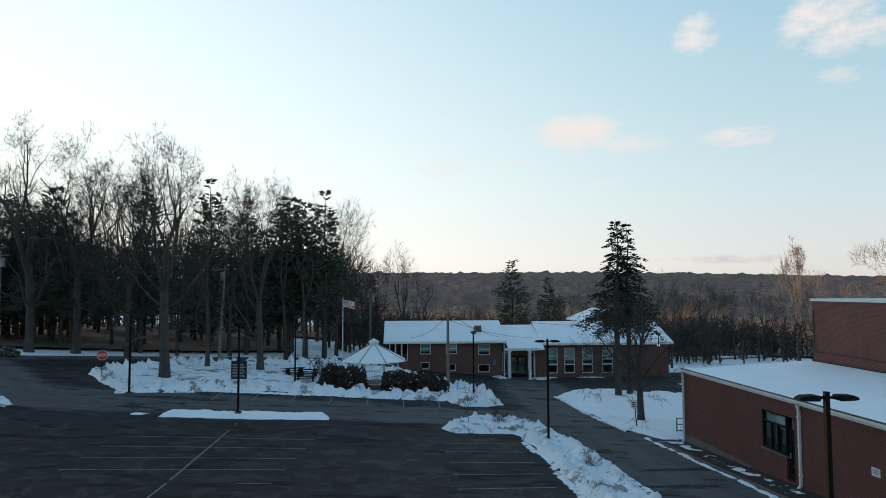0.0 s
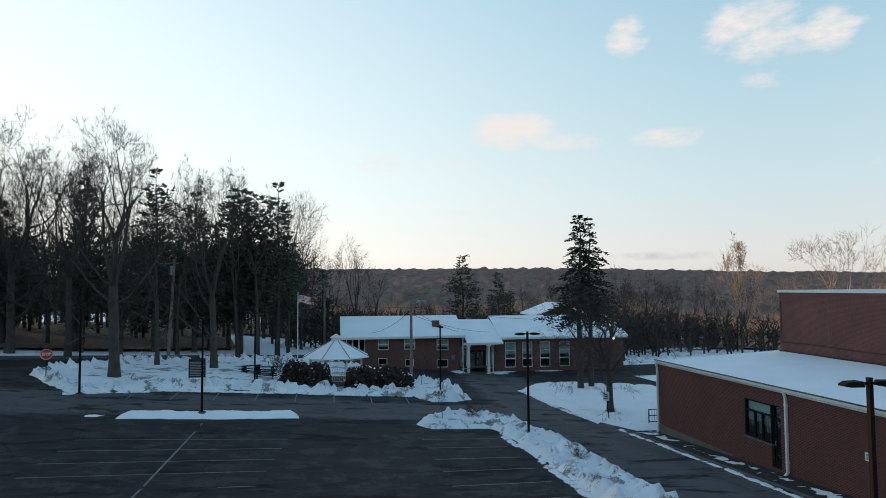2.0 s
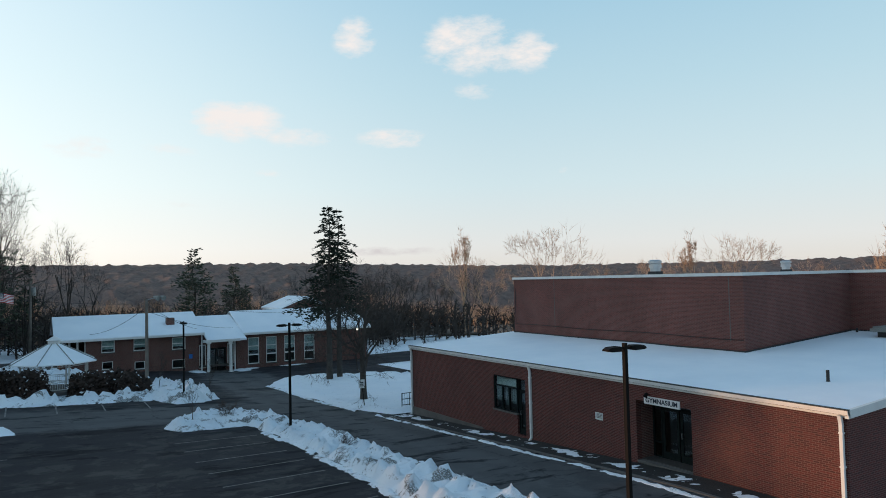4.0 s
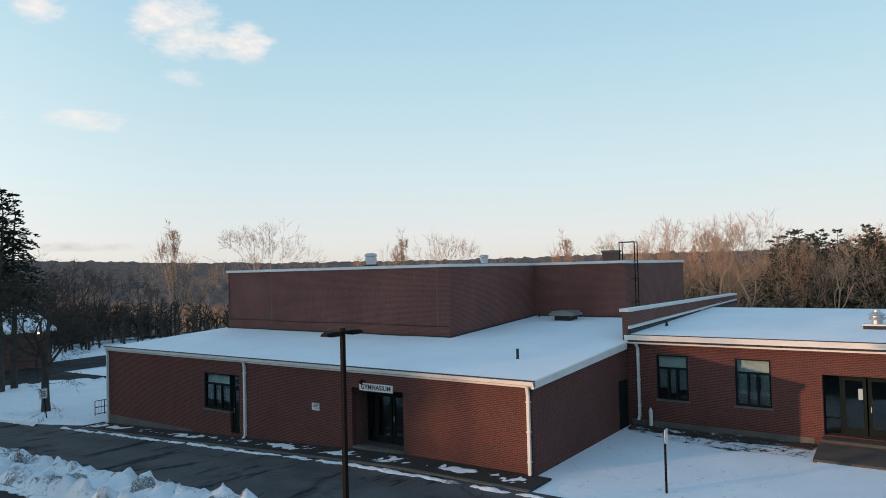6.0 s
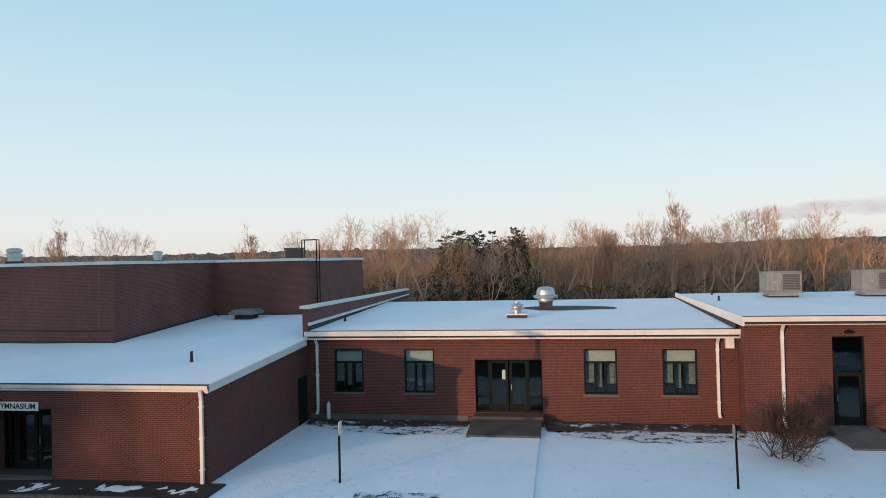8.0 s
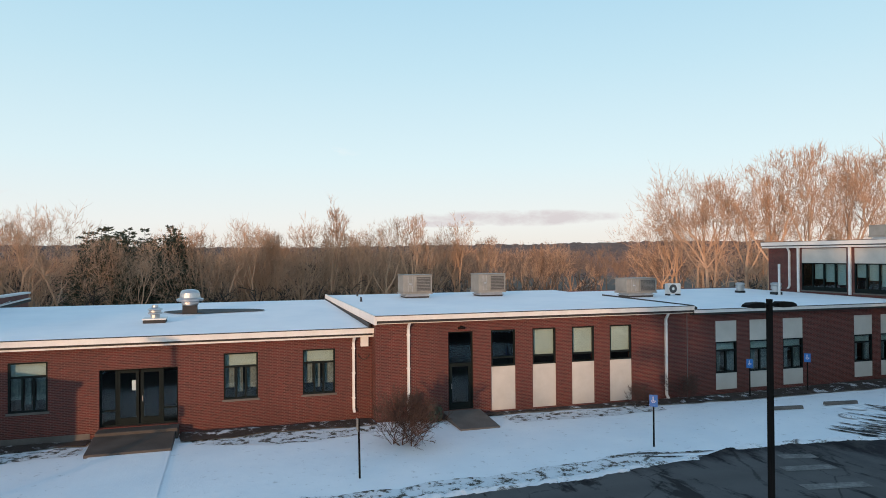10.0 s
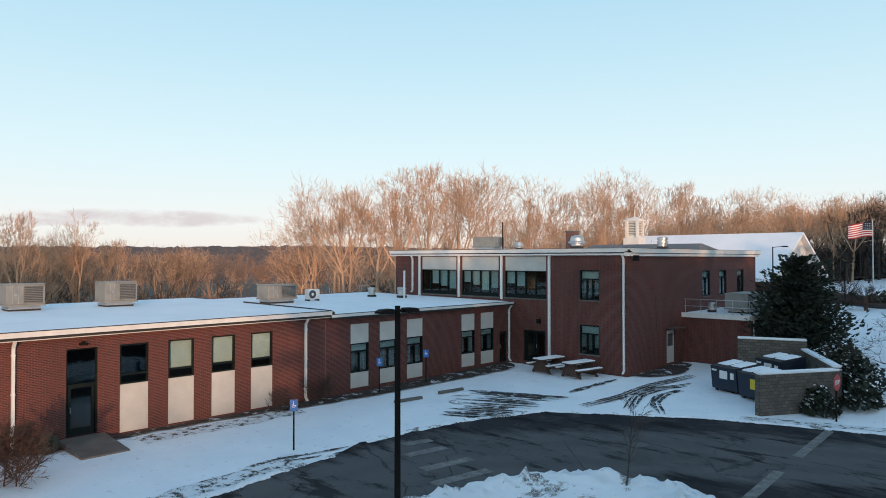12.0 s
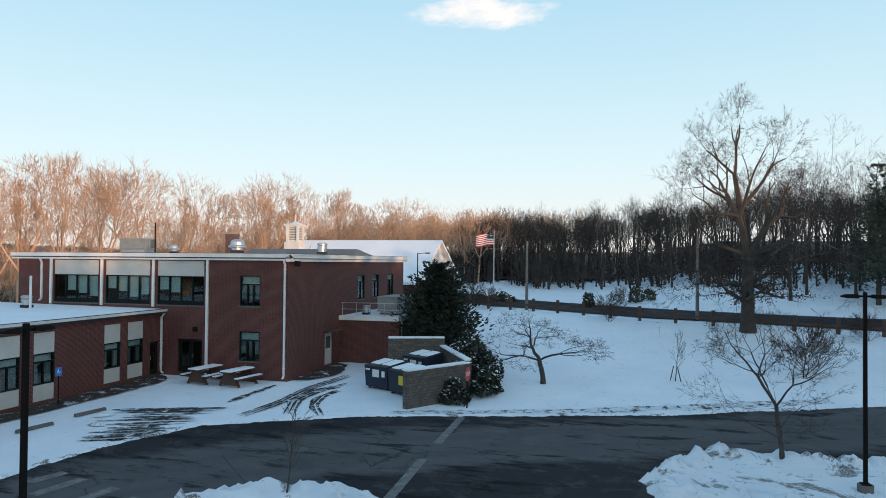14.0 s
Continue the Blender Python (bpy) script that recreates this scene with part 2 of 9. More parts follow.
ASPHALT = asphalt_material()
BED = patchy_material("mulch_with_snow", (0.018, 0.013, 0.011), (0.065, 0.045, 0.036), 0.56, 1.3)
SLAB = patchy_material("dark_slab_with_snow", (0.011, 0.010, 0.010), (0.030, 0.027, 0.026), 0.72, 0.45)
SLUSH = patchy_material("slush_in_tracks", (0.016, 0.015, 0.016), (0.05, 0.047, 0.046), 0.53, 2.4)
RIM = patchy_material("lawn_edge_with_snow", (0.035, 0.030, 0.022), (0.10, 0.085, 0.06), 0.43, 2.2)
CONCRETE = speckled("old_concrete", (0.07, 0.063, 0.058), (0.16, 0.15, 0.14), 1.2, 40, 0.85)
WHITE = speckled("white_painted_trim", (0.62, 0.62, 0.61), (0.80, 0.80, 0.78), 1.5, 30, 0.5, 0.0, 0.08)
# concrete darkened in its colour to stand for shade on the door landing
SHADED_CONCRETE = speckled("shaded_concrete", (0.035, 0.030, 0.027), (0.105, 0.092, 0.082), 1.4, 40, 0.75)
PANEL = speckled("pale_infill_panel", (0.42, 0.41, 0.38), (0.56, 0.55, 0.52), 1.1, 50, 0.6)
BRONZE = speckled("dark_bronze_metal", (0.006, 0.005, 0.005), (0.014, 0.012, 0.011), 3, 40, 0.75, 0.0)
FRAME = speckled("dark_green_frame", (0.005, 0.009, 0.009), (0.012, 0.018, 0.018), 3, 40, 0.62, 0.0)
for dull in (BRONZE, FRAME):
    dull.node_tree.nodes["Principled BSDF"].inputs["Specular IOR Level"].default_value = 0.12
FLASH = speckled("black_roof_edge", (0.012, 0.012, 0.013), (0.04, 0.04, 0.04), 2, 30, 0.7)
STEEL = speckled("galvanised_steel", (0.42, 0.43, 0.44), (0.62, 0.63, 0.64), 3, 50, 0.38, 0.85)
UNIT = speckled("grey_beige_housing", (0.17, 0.175, 0.165), (0.31, 0.31, 0.29), 2, 40, 0.5, 0.1)
GRILLE = speckled("dark_coil_fins", (0.05, 0.05, 0.05), (0.13, 0.13, 0.13), 8, 80, 0.6, 0.4)
BLIND = speckled("pale_blind", (0.40, 0.49, 0.50), (0.56, 0.65, 0.66), 1.5, 30, 0.8)
CURTAIN = speckled("grey_curtain", (0.10, 0.125, 0.14), (0.30, 0.35, 0.37), 9, 30, 0.9)
WOOD = speckled("brown_stained_timber", (0.040, 0.020, 0.014), (0.105, 0.058, 0.042), 3, 60, 0.75)
POLE_WOOD = speckled("grey_weathered_pole", (0.11, 0.09, 0.075), (0.24, 0.21, 0.18), 2, 50, 0.9)
GREY_SHINGLE = speckled("grey_shingle", (0.10, 0.10, 0.105), (0.2, 0.2, 0.2), 2, 40, 0.85)
BARK = speckled("grey_bark", (0.026, 0.022, 0.019), (0.095, 0.080, 0.068), 2.5, 26, 0.95, 0.0, 0.7, 0.03)
# pale twig tone: the brightness of sunlit crowns is put into the colour
TWIG_SUNLIT = speckled("sunlit_bare_twigs", (0.33, 0.195, 0.118), (0.66, 0.44, 0.30), 0.3, 8, 0.95)
WOOD_BROWN = speckled("brown_far_twigs", (0.17, 0.105, 0.072), (0.38, 0.245, 0.175), 0.3, 8, 0.95)
RED_TWIG = speckled("russet_twigs", (0.034, 0.021, 0.016), (0.10, 0.058, 0.044), 0.8, 12, 0.95)
# darker twig copy, for dark trees and for shade painted into the woods
TWIG_DARK_SHADED = speckled("dark_shaded_bare_twigs", (0.030, 0.024, 0.021), (0.085, 0.066, 0.055), 0.3, 8, 0.95)
NEEDLE = speckled("pine_needles", (0.009, 0.015, 0.010), (0.030, 0.043, 0.024), 0.8, 14, 0.8)
NEEDLE_DARK = speckled("dark_pine_needles", (0.036, 0.047, 0.032), (0.10, 0.115, 0.072), 0.8, 14, 0.8)
LEAF = speckled("brown_dead_leaves", (0.020, 0.013, 0.010), (0.062, 0.036, 0.025), 2, 14, 0.9)
FOREST = speckled("far_woodland", (0.038, 0.024, 0.021), (0.255, 0.152, 0.12), 0.10, 0.55, 1.0, 0.0, 0.6, 1.5)
PAINT = speckled("worn_road_paint", (0.030, 0.029, 0.028), (0.27, 0.26, 0.25), 2.6, 14, 0.8)
RED = speckled("red_sign_face", (0.42, 0.015, 0.015), (0.52, 0.025, 0.02), 4, 40, 0.4)
BLUE = speckled("blue_sign_face", (0.02, 0.13, 0.42), (0.03, 0.18, 0.52), 4, 40, 0.4)
NAVY = speckled("navy_painted_steel", (0.012, 0.018, 0.034), (0.025, 0.035, 0.06), 2, 40, 0.5, 0.2)
YELLOW = speckled("yellow_sticker", (0.55, 0.42, 0.02), (0.65, 0.5, 0.04), 4, 40, 0.5)
SIGN_WHITE = speckled("white_sign_face", (0.66, 0.66, 0.65), (0.8, 0.8, 0.8), 4, 40, 0.5)
INK = speckled("black_lettering", (0.012, 0.012, 0.014), (0.03, 0.03, 0.03), 4, 40, 0.6)


def stone_material():
    m, k, b = material("grey_block_wall")
    x, y, z = k.split(k.place())
    t = k.add("ShaderNodeTexBrick")
    k.link(k.join(k.math("ADD", x, y), z, 0.0), t.inputs["Vector"])
    t.inputs["Scale"].default_value = 1.0
    t.inputs["Brick Width"].default_value = 0.36
    t.inputs["Row Height"].default_value = 0.165
    t.inputs["Mortar Size"].default_value = 0.012
    t.inputs["Color1"].default_value = (0.125, 0.110, 0.095, 1)
    t.inputs["Color2"].default_value = (0.062, 0.056, 0.052, 1)
    t.inputs["Mortar"].default_value = (0.028, 0.025, 0.023, 1)
    fine = k.noise(14.0, 4.0, 0.65, k.place())
    k.put(b.inputs["Base Color"], k.mix(k.ramp(fine, 0.3, 0.75, 0.0, 0.4), t.outputs[0], (0.19, 0.17, 0.145)))
    b.inputs["Roughness"].default_value = 0.9
    bump(k, b, k.math("SUBTRACT", k.math("MULTIPLY", fine, 0.8), t.outputs[1]), 0.9, 0.02)
    return m


STONE = stone_material()


def glass_material():
    m = bpy.data.materials.new("window_glass")
    m.use_nodes = True
    k = Nodes(m.node_tree)
    out = k.add("ShaderNodeOutputMaterial")
    clear, gloss = k.add("ShaderNodeBsdfTransparent"), k.add("ShaderNodeBsdfGlossy")
    clear.inputs[0].default_value = (0.80, 0.86, 0.85, 1)
    gloss.inputs["Roughness"].default_value = 0.03
    f = k.add("ShaderNodeLayerWeight")
    f.inputs[0].default_value = 0.5
    mixer = k.add("ShaderNodeMixShader")
    k.link(k.math("ADD", k.math("MULTIPLY", k.math("POWER", f.outputs["Facing"], 3.0), 0.5), 0.045), mixer.inputs[0])
    k.link(clear.outputs[0], mixer.inputs[1])
    k.link(gloss.outputs[0], mixer.inputs[2])
    k.link(mixer.outputs[0], out.inputs[0])
    return m


GLASS = glass_material()
def lamp_material():
    m, k, b = material("lit_lamp_lens")
    b.inputs["Base Color"].default_value = (0.9, 0.9, 0.85, 1)
    b.inputs["Emission Color"].default_value = (1.0, 0.95, 0.8, 1)
    b.inputs["Emission Strength"].default_value = 3.0
    return m


LIT = lamp_material()


# ---- building helpers ----
def whole(ob):
    """The world place of a thing or part that is moved but not turned."""
    p = Vector(ob.location)
    return p + whole(ob.parent) if ob.parent else p


def thing(name, at, label, category, group="", kind=""):
    ob = new(name)
    ob.location = at
    ob.empty_display_size = 0.3
    return tagged(ob, label, category, group, kind)


def part(name, bm, mat, parent=None, label="", smooth=False):
    """Links a bmesh in world places as one mesh under a thing or part."""
    me = bpy.data.meshes.new(name)
    if parent is not None:
        bmesh.ops.translate(bm, verts=bm.verts, vec=-whole(parent))
    bm.to_mesh(me)
    bm.free()
    me.materials.append(mat)
    if smooth:
        for f in me.polygons:
            f.use_smooth = True
    ob = new(name, me)
    ob.parent = parent
    if label:
        ob["label"] = label
    return ob


def solid(name, verts, faces, mat, parent=None, smooth=False):
    """A mesh from computed corners, in the parent's own frame."""
    me = bpy.data.meshes.new(name)
    me.from_pydata(verts, [], faces)
    me.materials.append(mat)
    if smooth:
        for f in me.polygons:
            f.use_smooth = True
    ob = new(name, me)
    ob.parent = parent
    return ob


def hexa(bm, p):
    """A block from eight corners, four below and four above."""
    v = [bm.verts.new(q) for q in p]
    for f in ((3, 2, 1, 0), (4, 5, 6, 7), (0, 1, 5, 4), (1, 2, 6, 5), (2, 3, 7, 6), (3, 0, 4, 7)):
        bm.faces.new([v[i] for i in f])
    return v


def block(bm, x0, x1, y0, y1, z0, z1):
    return hexa(bm, [(x0, y0, z0), (x1, y0, z0), (x1, y1, z0), (x0, y1, z0), (x0, y0, z1), (x1, y0, z1), (x1, y1, z1), (x0, y1, z1)])


def cyl(bm, a, b, r0, r1=None, n=10, caps=True):
    """A round bar from a to b."""
    a, b, r1 = Vector(a), Vector(b), r0 if r1 is None else r1
    w = (b - a).normalized()
    u = w.orthogonal().normalized()
    v = w.cross(u)
    rings = []
    for c, r in ((a, r0), (b, r1)):
        rings.append([bm.verts.new(c + (u * math.cos(2 * math.pi * i / n) + v * math.sin(2 * math.pi * i / n)) * r) for i in range(n)])
    for i in range(n):
        bm.faces.new((rings[0][i], rings[0][(i + 1) % n], rings[1][(i + 1) % n], rings[1][i]))
    if caps:
        bm.faces.new(rings[0][::-1])
        bm.faces.new(rings[1])


def bent(bm, points, r, n=6):
    """One continuous round bar through several points."""
    rings = []
    for i, p in enumerate(points):
        w = (Vector(points[min(i + 1, len(points) - 1)]) - Vector(points[max(i - 1, 0)])).normalized()
        u = w.orthogonal().normalized()
        v = w.cross(u)
        rings.append([bm.verts.new(Vector(p) + (u * math.cos(2 * math.pi * k / n) + v * math.sin(2 * math.pi * k / n)) * r) for k in range(n)])
    for a, b in zip(rings, rings[1:]):
        for k in range(n):
            bm.faces.new((a[k], a[(k + 1) % n], b[(k + 1) % n], b[k]))
    bm.faces.new(rings[0][::-1])
    bm.faces.new(rings[-1])


def turned(bm, axis, profile, n=20):
    """A round body about the upright axis through a point: rows of radius and height."""
    rings = [[bm.verts.new((axis[0] + r * math.cos(2 * math.pi * i / n), axis[1] + r * math.sin(2 * math.pi * i / n), axis[2] + z))
              for i in range(n)] for r, z in profile]
    for a, b in zip(rings, rings[1:]):
        for i in range(n):
            bm.faces.new((a[i], a[(i + 1) % n], b[(i + 1) % n], b[i]))
    bm.faces.new(rings[0][::-1])
    bm.faces.new(rings[-1])


class Face:
    """An upright wall face: a corner, the way along it and the way out of it."""

    def __init__(self, at, along, out):
        self.at, self.u, self.n = Vector(at), Vector(along), Vector(out)

    def p(self, u, z, d):
        q = self.at + self.u * u + self.n * d
        return (q.x, q.y, self.at.z + z)

    def slab(self, bm, u0, u1, z0, z1, d0, d1):
        return hexa(bm, [self.p(u0, z0, d0), self.p(u1, z0, d0), self.p(u1, z0, d1), self.p(u0, z0, d1),
                         self.p(u0, z1, d0), self.p(u1, z1, d0), self.p(u1, z1, d1), self.p(u0, z1, d1)])


def wall(parent, face, u0, u1, z0, z1, holes=(), thick=0.3, mat=None, name="wall"):
    """A wall with openings that go through it."""
    bm = bmesh.new()
    cuts = sorted({u0, u1, *(c for h in holes for c in h[:2] if u0 < c < u1)})
    for a, b in zip(cuts, cuts[1:]):
        here = sorted((h[2], h[3]) for h in holes if h[0] < (a + b) / 2 < h[1])
        z = z0
        for lo, hi in here:
            if lo > z + 0.001:
                face.slab(bm, a, b, z, lo, -thick, 0)
            z = max(z, hi)
        if z1 > z + 0.001:
            face.slab(bm, a, b, z, z1, -thick, 0)
    bmesh.ops.remove_doubles(bm, verts=bm.verts, dist=0.0005)
    return part(name, bm, mat or BRICK, parent)


def ring_bars(bm, face, u0, u1, z0, z1, w, d0, d1):
    face.slab(bm, u0, u0 + w, z0, z1, d0, d1)
    face.slab(bm, u1 - w, u1, z0, z1, d0, d1)
    face.slab(bm, u0 + w, u1 - w, z0, z0 + w, d0, d1)
    face.slab(bm, u0 + w, u1 - w, z1 - w, z1, d0, d1)


def window(parent, face, u0, u1, z0, z1, style, label="", sill=True):
    """A dark-framed window: frame, panes, sill and what hangs behind the glass."""
    bm = bmesh.new()
    bars = []
    ring_bars(bm, face, u0, u1, z0, z1, 0.07, -0.16, -0.03)
    h, w = z1 - z0, u1 - u0
    cells = []
    if style == "classroom":                       # a top light over three upright lights
        zt = z1 - 0.30 * h
        bars.append((u0 + 0.07, u1 - 0.07, zt - 0.04, zt + 0.04, -0.15, -0.035))
        for c in (0.36, 0.64):
            bars.append((u0 + c * w - 0.035, u0 + c * w + 0.035, z0 + 0.07, zt - 0.04, -0.15, -0.035))
        cells = [(u0 + 0.07, u1 - 0.07, zt + 0.04, z1 - 0.07), (u0 + 0.07, u0 + 0.36 * w - 0.035, z0 + 0.07, zt - 0.04),
                 (u0 + 0.36 * w + 0.035, u0 + 0.64 * w - 0.035, z0 + 0.07, zt - 0.04), (u0 + 0.64 * w + 0.035, u1 - 0.07, z0 + 0.07, zt - 0.04)]
    elif style in ("hopper", "empty"):             # a tall light over a low one
        zt = z0 + 0.24 * h
        bars.append((u0 + 0.07, u1 - 0.07, zt - 0.04, zt + 0.04, -0.15, -0.035))
        cells = [(u0 + 0.07, u1 - 0.07, zt + 0.04, z1 - 0.07), (u0 + 0.07, u1 - 0.07, z0 + 0.07, zt - 0.04)]
    elif style == "pair":                          # a top light over two lights
        zt = z1 - 0.28 * h
        bars.append((u0 + 0.07, u1 - 0.07, zt - 0.04, zt + 0.04, -0.15, -0.035))
        bars.append(((u0 + u1) / 2 - 0.04, (u0 + u1) / 2 + 0.04, z0 + 0.07, zt - 0.04, -0.15, -0.035))
        cells = [(u0 + 0.07, u1 - 0.07, zt + 0.04, z1 - 0.07), (u0 + 0.07, (u0 + u1) / 2 - 0.04, z0 + 0.07, zt - 0.04),
                 ((u0 + u1) / 2 + 0.04, u1 - 0.07, z0 + 0.07, zt - 0.04)]
    elif style.startswith("bays"):                 # four lights side by side
        for c in (0.25, 0.5, 0.75):
            bars.append((u0 + c * w - 0.04, u0 + c * w + 0.04, z0 + 0.07, z1 - 0.07, -0.15, -0.035))
        bars.append((u0 + 0.07, u1 - 0.07, z0 + 0.07, z0 + 0.28, -0.15, -0.06))
        cells = [(u0 + i * 0.25 * w + 0.05, u0 + (i + 1) * 0.25 * w - 0.05, z0 + 0.28, z1 - 0.07) for i in range(4)]
    elif style == "sash":                          # two sashes with thin bars
        zt = (z0 + z1) / 2
        bars.append((u0 + 0.07, u1 - 0.07, zt - 0.04, zt + 0.04, -0.15, -0.035))
        cells = [(u0 + 0.07, u1 - 0.07, zt + 0.04, z1 - 0.07), (u0 + 0.07, u1 - 0.07, z0 + 0.07, zt - 0.04)]
    else:
        cells = [(u0 + 0.07, u1 - 0.07, z0 + 0.07, z1 - 0.07)]
    ob = part("window", bm, WHITE if style in ("sash", "house") else FRAME, parent, label)
    for q in bars:
        g = bmesh.new()
        face.slab(g, *q)
        part("mullion", g, WHITE if style in ("sash", "house") else FRAME, ob)
    for c in cells:
        g = bmesh.new()
        face.slab(g, *c, -0.10, -0.09)
        p = part("pane", g, GLASS, ob)
        p.visible_shadow = False

    def cloth(name, a, b, lo, hi, mat, folds):
        g = bmesh.new()
        if folds:
            n = max(4, int((b - a) / 0.09))
            for i in range(n):
                s = a + (b - a) * i / n
                face.slab(g, s, s + (b - a) / n, lo, hi, -0.24 - 0.025 * (i % 2), -0.225 - 0.025 * (i % 2))
        else:
            face.slab(g, a, b, lo, hi, -0.25, -0.235)
        part(name, g, mat, ob)

    if style == "classroom":
        cloth("blind", u0 + 0.03, u1 - 0.03, z1 - 0.33 * h, z1 - 0.02, BLIND, False)
        cloth("curtain", u0 + 0.02, u0 + 0.31 * w, z0 + 0.24 * h, z1 - 0.33 * h, CURTAIN, True)
        cloth("curtain", u0 + 0.40 * w, u0 + 0.55 * w, z0 + 0.14 * h, z1 - 0.33 * h, CURTAIN, True)
        cloth("curtain", u1 - 0.31 * w, u1 - 0.02, z0 + 0.22 * h, z1 - 0.33 * h, CURTAIN, True)
    elif style == "hopper":
        cloth("blind", u0 + 0.03, u1 - 0.03, z0 + 0.22 * h, z1 - 0.02, BLIND, False)
    elif style == "pair":
        cloth("blind", u0 + 0.03, u1 - 0.03, z1 - 0.3 * h, z1 - 0.02, BLIND, False)
        cloth("curtain", u0 + 0.03, (u0 + u1) / 2 - 0.2, z0 + 0.1, z1 - 0.3 * h, CURTAIN, True)
        cloth("curtain", (u0 + u1) / 2 + 0.12, u1 - 0.03, z0 + 0.1, z1 - 0.3 * h, CURTAIN, True)
    elif style.startswith("bays"):
        for i, ch in enumerate(style[4:]):
            drop = int(ch) / 9.0
            if drop > 0:
                cloth("blind", u0 + i * 0.25 * w + 0.03, u0 + (i + 1) * 0.25 * w - 0.03, z1 - 0.02 - drop * (h - 0.3), z1 - 0.02, BLIND, False)
    elif style == "sash":
        cloth("blind", u0 + 0.03, u1 - 0.03, z0 + 0.25 * h, z1 - 0.02, BLIND, False)
    if sill:
        g = bmesh.new()
        face.slab(g, u0 - 0.06, u1 + 0.06, z0 - 0.09, z0, -0.14, 0.05)
        part("sill", g, CONCRETE, ob)
    return ob


def door_set(parent, face, u0, u1, z0, z1, leaves, sidelights=0.0, back=0.15, transom=0.0):
    """Dark metal doors in a frame, with glazed side lights and pull handles."""
    bm = bmesh.new()
    ring_bars(bm, face, u0, u1, z0, z1, 0.06, -back - 0.1, -back)
    a, b = u0 + 0.06 + sidelights, u1 - 0.06 - sidelights
    top = z1 - 0.06 - transom
    posts = [(s - 0.03, s + 0.03, z0, z1 - 0.06, -back - 0.1, -back + 0.002) for s in ((a, b) if sidelights else ())]
    if transom:
        posts.append((u0 + 0.06, u1 - 0.06, top - 0.03, top + 0.03, -back - 0.1, -back + 0.003))
    ob = part("door", bm, FRAME, parent, "dark green metal double door" if leaves == 2 else "dark green metal door")
    for q in posts:
        g = bmesh.new()
        face.slab(g, *q)
        part("mullion", g, FRAME, ob)
    w = (b - a) / leaves
    for i in range(leaves):
        s = a + i * w
        g = bmesh.new()
        lo, hi = s + 0.03, s + w - 0.03
        pu0, pu1, pz0, pz1 = lo + 0.12, hi - 0.12, z0 + 0.32, top - 0.14
        face.slab(g, lo, hi, z0 + 0.02, pz0, -back - 0.07, -back - 0.02)
        face.slab(g, lo, hi, pz1, top - 0.02, -back - 0.07, -back - 0.02)
        face.slab(g, lo, pu0, pz0, pz1, -back - 0.07, -back - 0.02)
        face.slab(g, pu1, hi, pz0, pz1, -back - 0.07, -back - 0.02)
        leaf = part("door_leaf", g, FRAME, ob)
        g = bmesh.new()
        face.slab(g, pu0, pu1, pz0, pz1, -back - 0.05, -back - 0.04)
        part("pane", g, GLASS, ob)
        if leaves == 2 and i == 0:
            continue
        g = bmesh.new()
        hu = lo + 0.09
        cyl(g, face.p(hu, z0 + 0.98, -back + 0.03), face.p(hu, z0 + 1.22, -back + 0.03), 0.014, n=8)
        for zz in (1.0, 1.2):
            cyl(g, face.p(hu, z0 + zz, -back - 0.025), face.p(hu, z0 + zz, -back + 0.03), 0.012, n=6)
        part("door_handle", g, STEEL, ob, "brushed steel pull handle")
    for s0, s1 in (((u0 + 0.06, a - 0.03), (b + 0.03, u1 - 0.06)) if sidelights else ()):
        g = bmesh.new()
        face.slab(g, s0, s1, z0 + 0.03, z1 - 0.06, -back - 0.06, -back - 0.05)
        part("pane", g, GLASS, ob)
        g = bmesh.new()
        face.slab(g, s0, s1, z0 + 0.62, z0 + 0.68, -back - 0.08, -back - 0.02)
        part("rail", g, FRAME, ob)
    if transom:
        g = bmesh.new()
        face.slab(g, u0 + 0.06, u1 - 0.06, top + 0.03, z1 - 0.06, -back - 0.06, -back - 0.05)
        part("pane", g, GLASS, ob)
    return ob


def downspout(parent, face, u, z0, z1, reach=0.35):
    """A white pipe down the wall with an elbow under the gutter and a foot."""
    bm = bmesh.new()
    s = 0.055
    face.slab(bm, u - s, u + s, z0 + 0.15, z1 - 0.28, 0.02, 0.13)
    a, b = (z1 - 0.30, z1 - 0.02)
    hexa(bm, [face.p(u - s, a, 0.02), face.p(u + s, a, 0.02), face.p(u + s, a, 0.13), face.p(u - s, a, 0.13),
              face.p(u - s, b, reach - 0.1), face.p(u + s, b, reach - 0.1), face.p(u + s, b, reach), face.p(u - s, b, reach)])
    hexa(bm, [face.p(u - s, z0, 0.16), face.p(u + s, z0, 0.16), face.p(u + s, z0, 0.30), face.p(u - s, z0, 0.30),
              face.p(u - s, z0 + 0.17, 0.02), face.p(u + s, z0 + 0.17, 0.02), face.p(u + s, z0 + 0.17, 0.13), face.p(u - s, z0 + 0.17, 0.13)])
    for z in (z0 + 0.6, (z0 + z1) / 2, z1 - 0.6):
        face.slab(bm, u - s - 0.02, u + s + 0.02, z, z + 0.05, 0.001, 0.137)
    return part("downspout", bm, WHITE, parent, "white metal rainwater pipe")


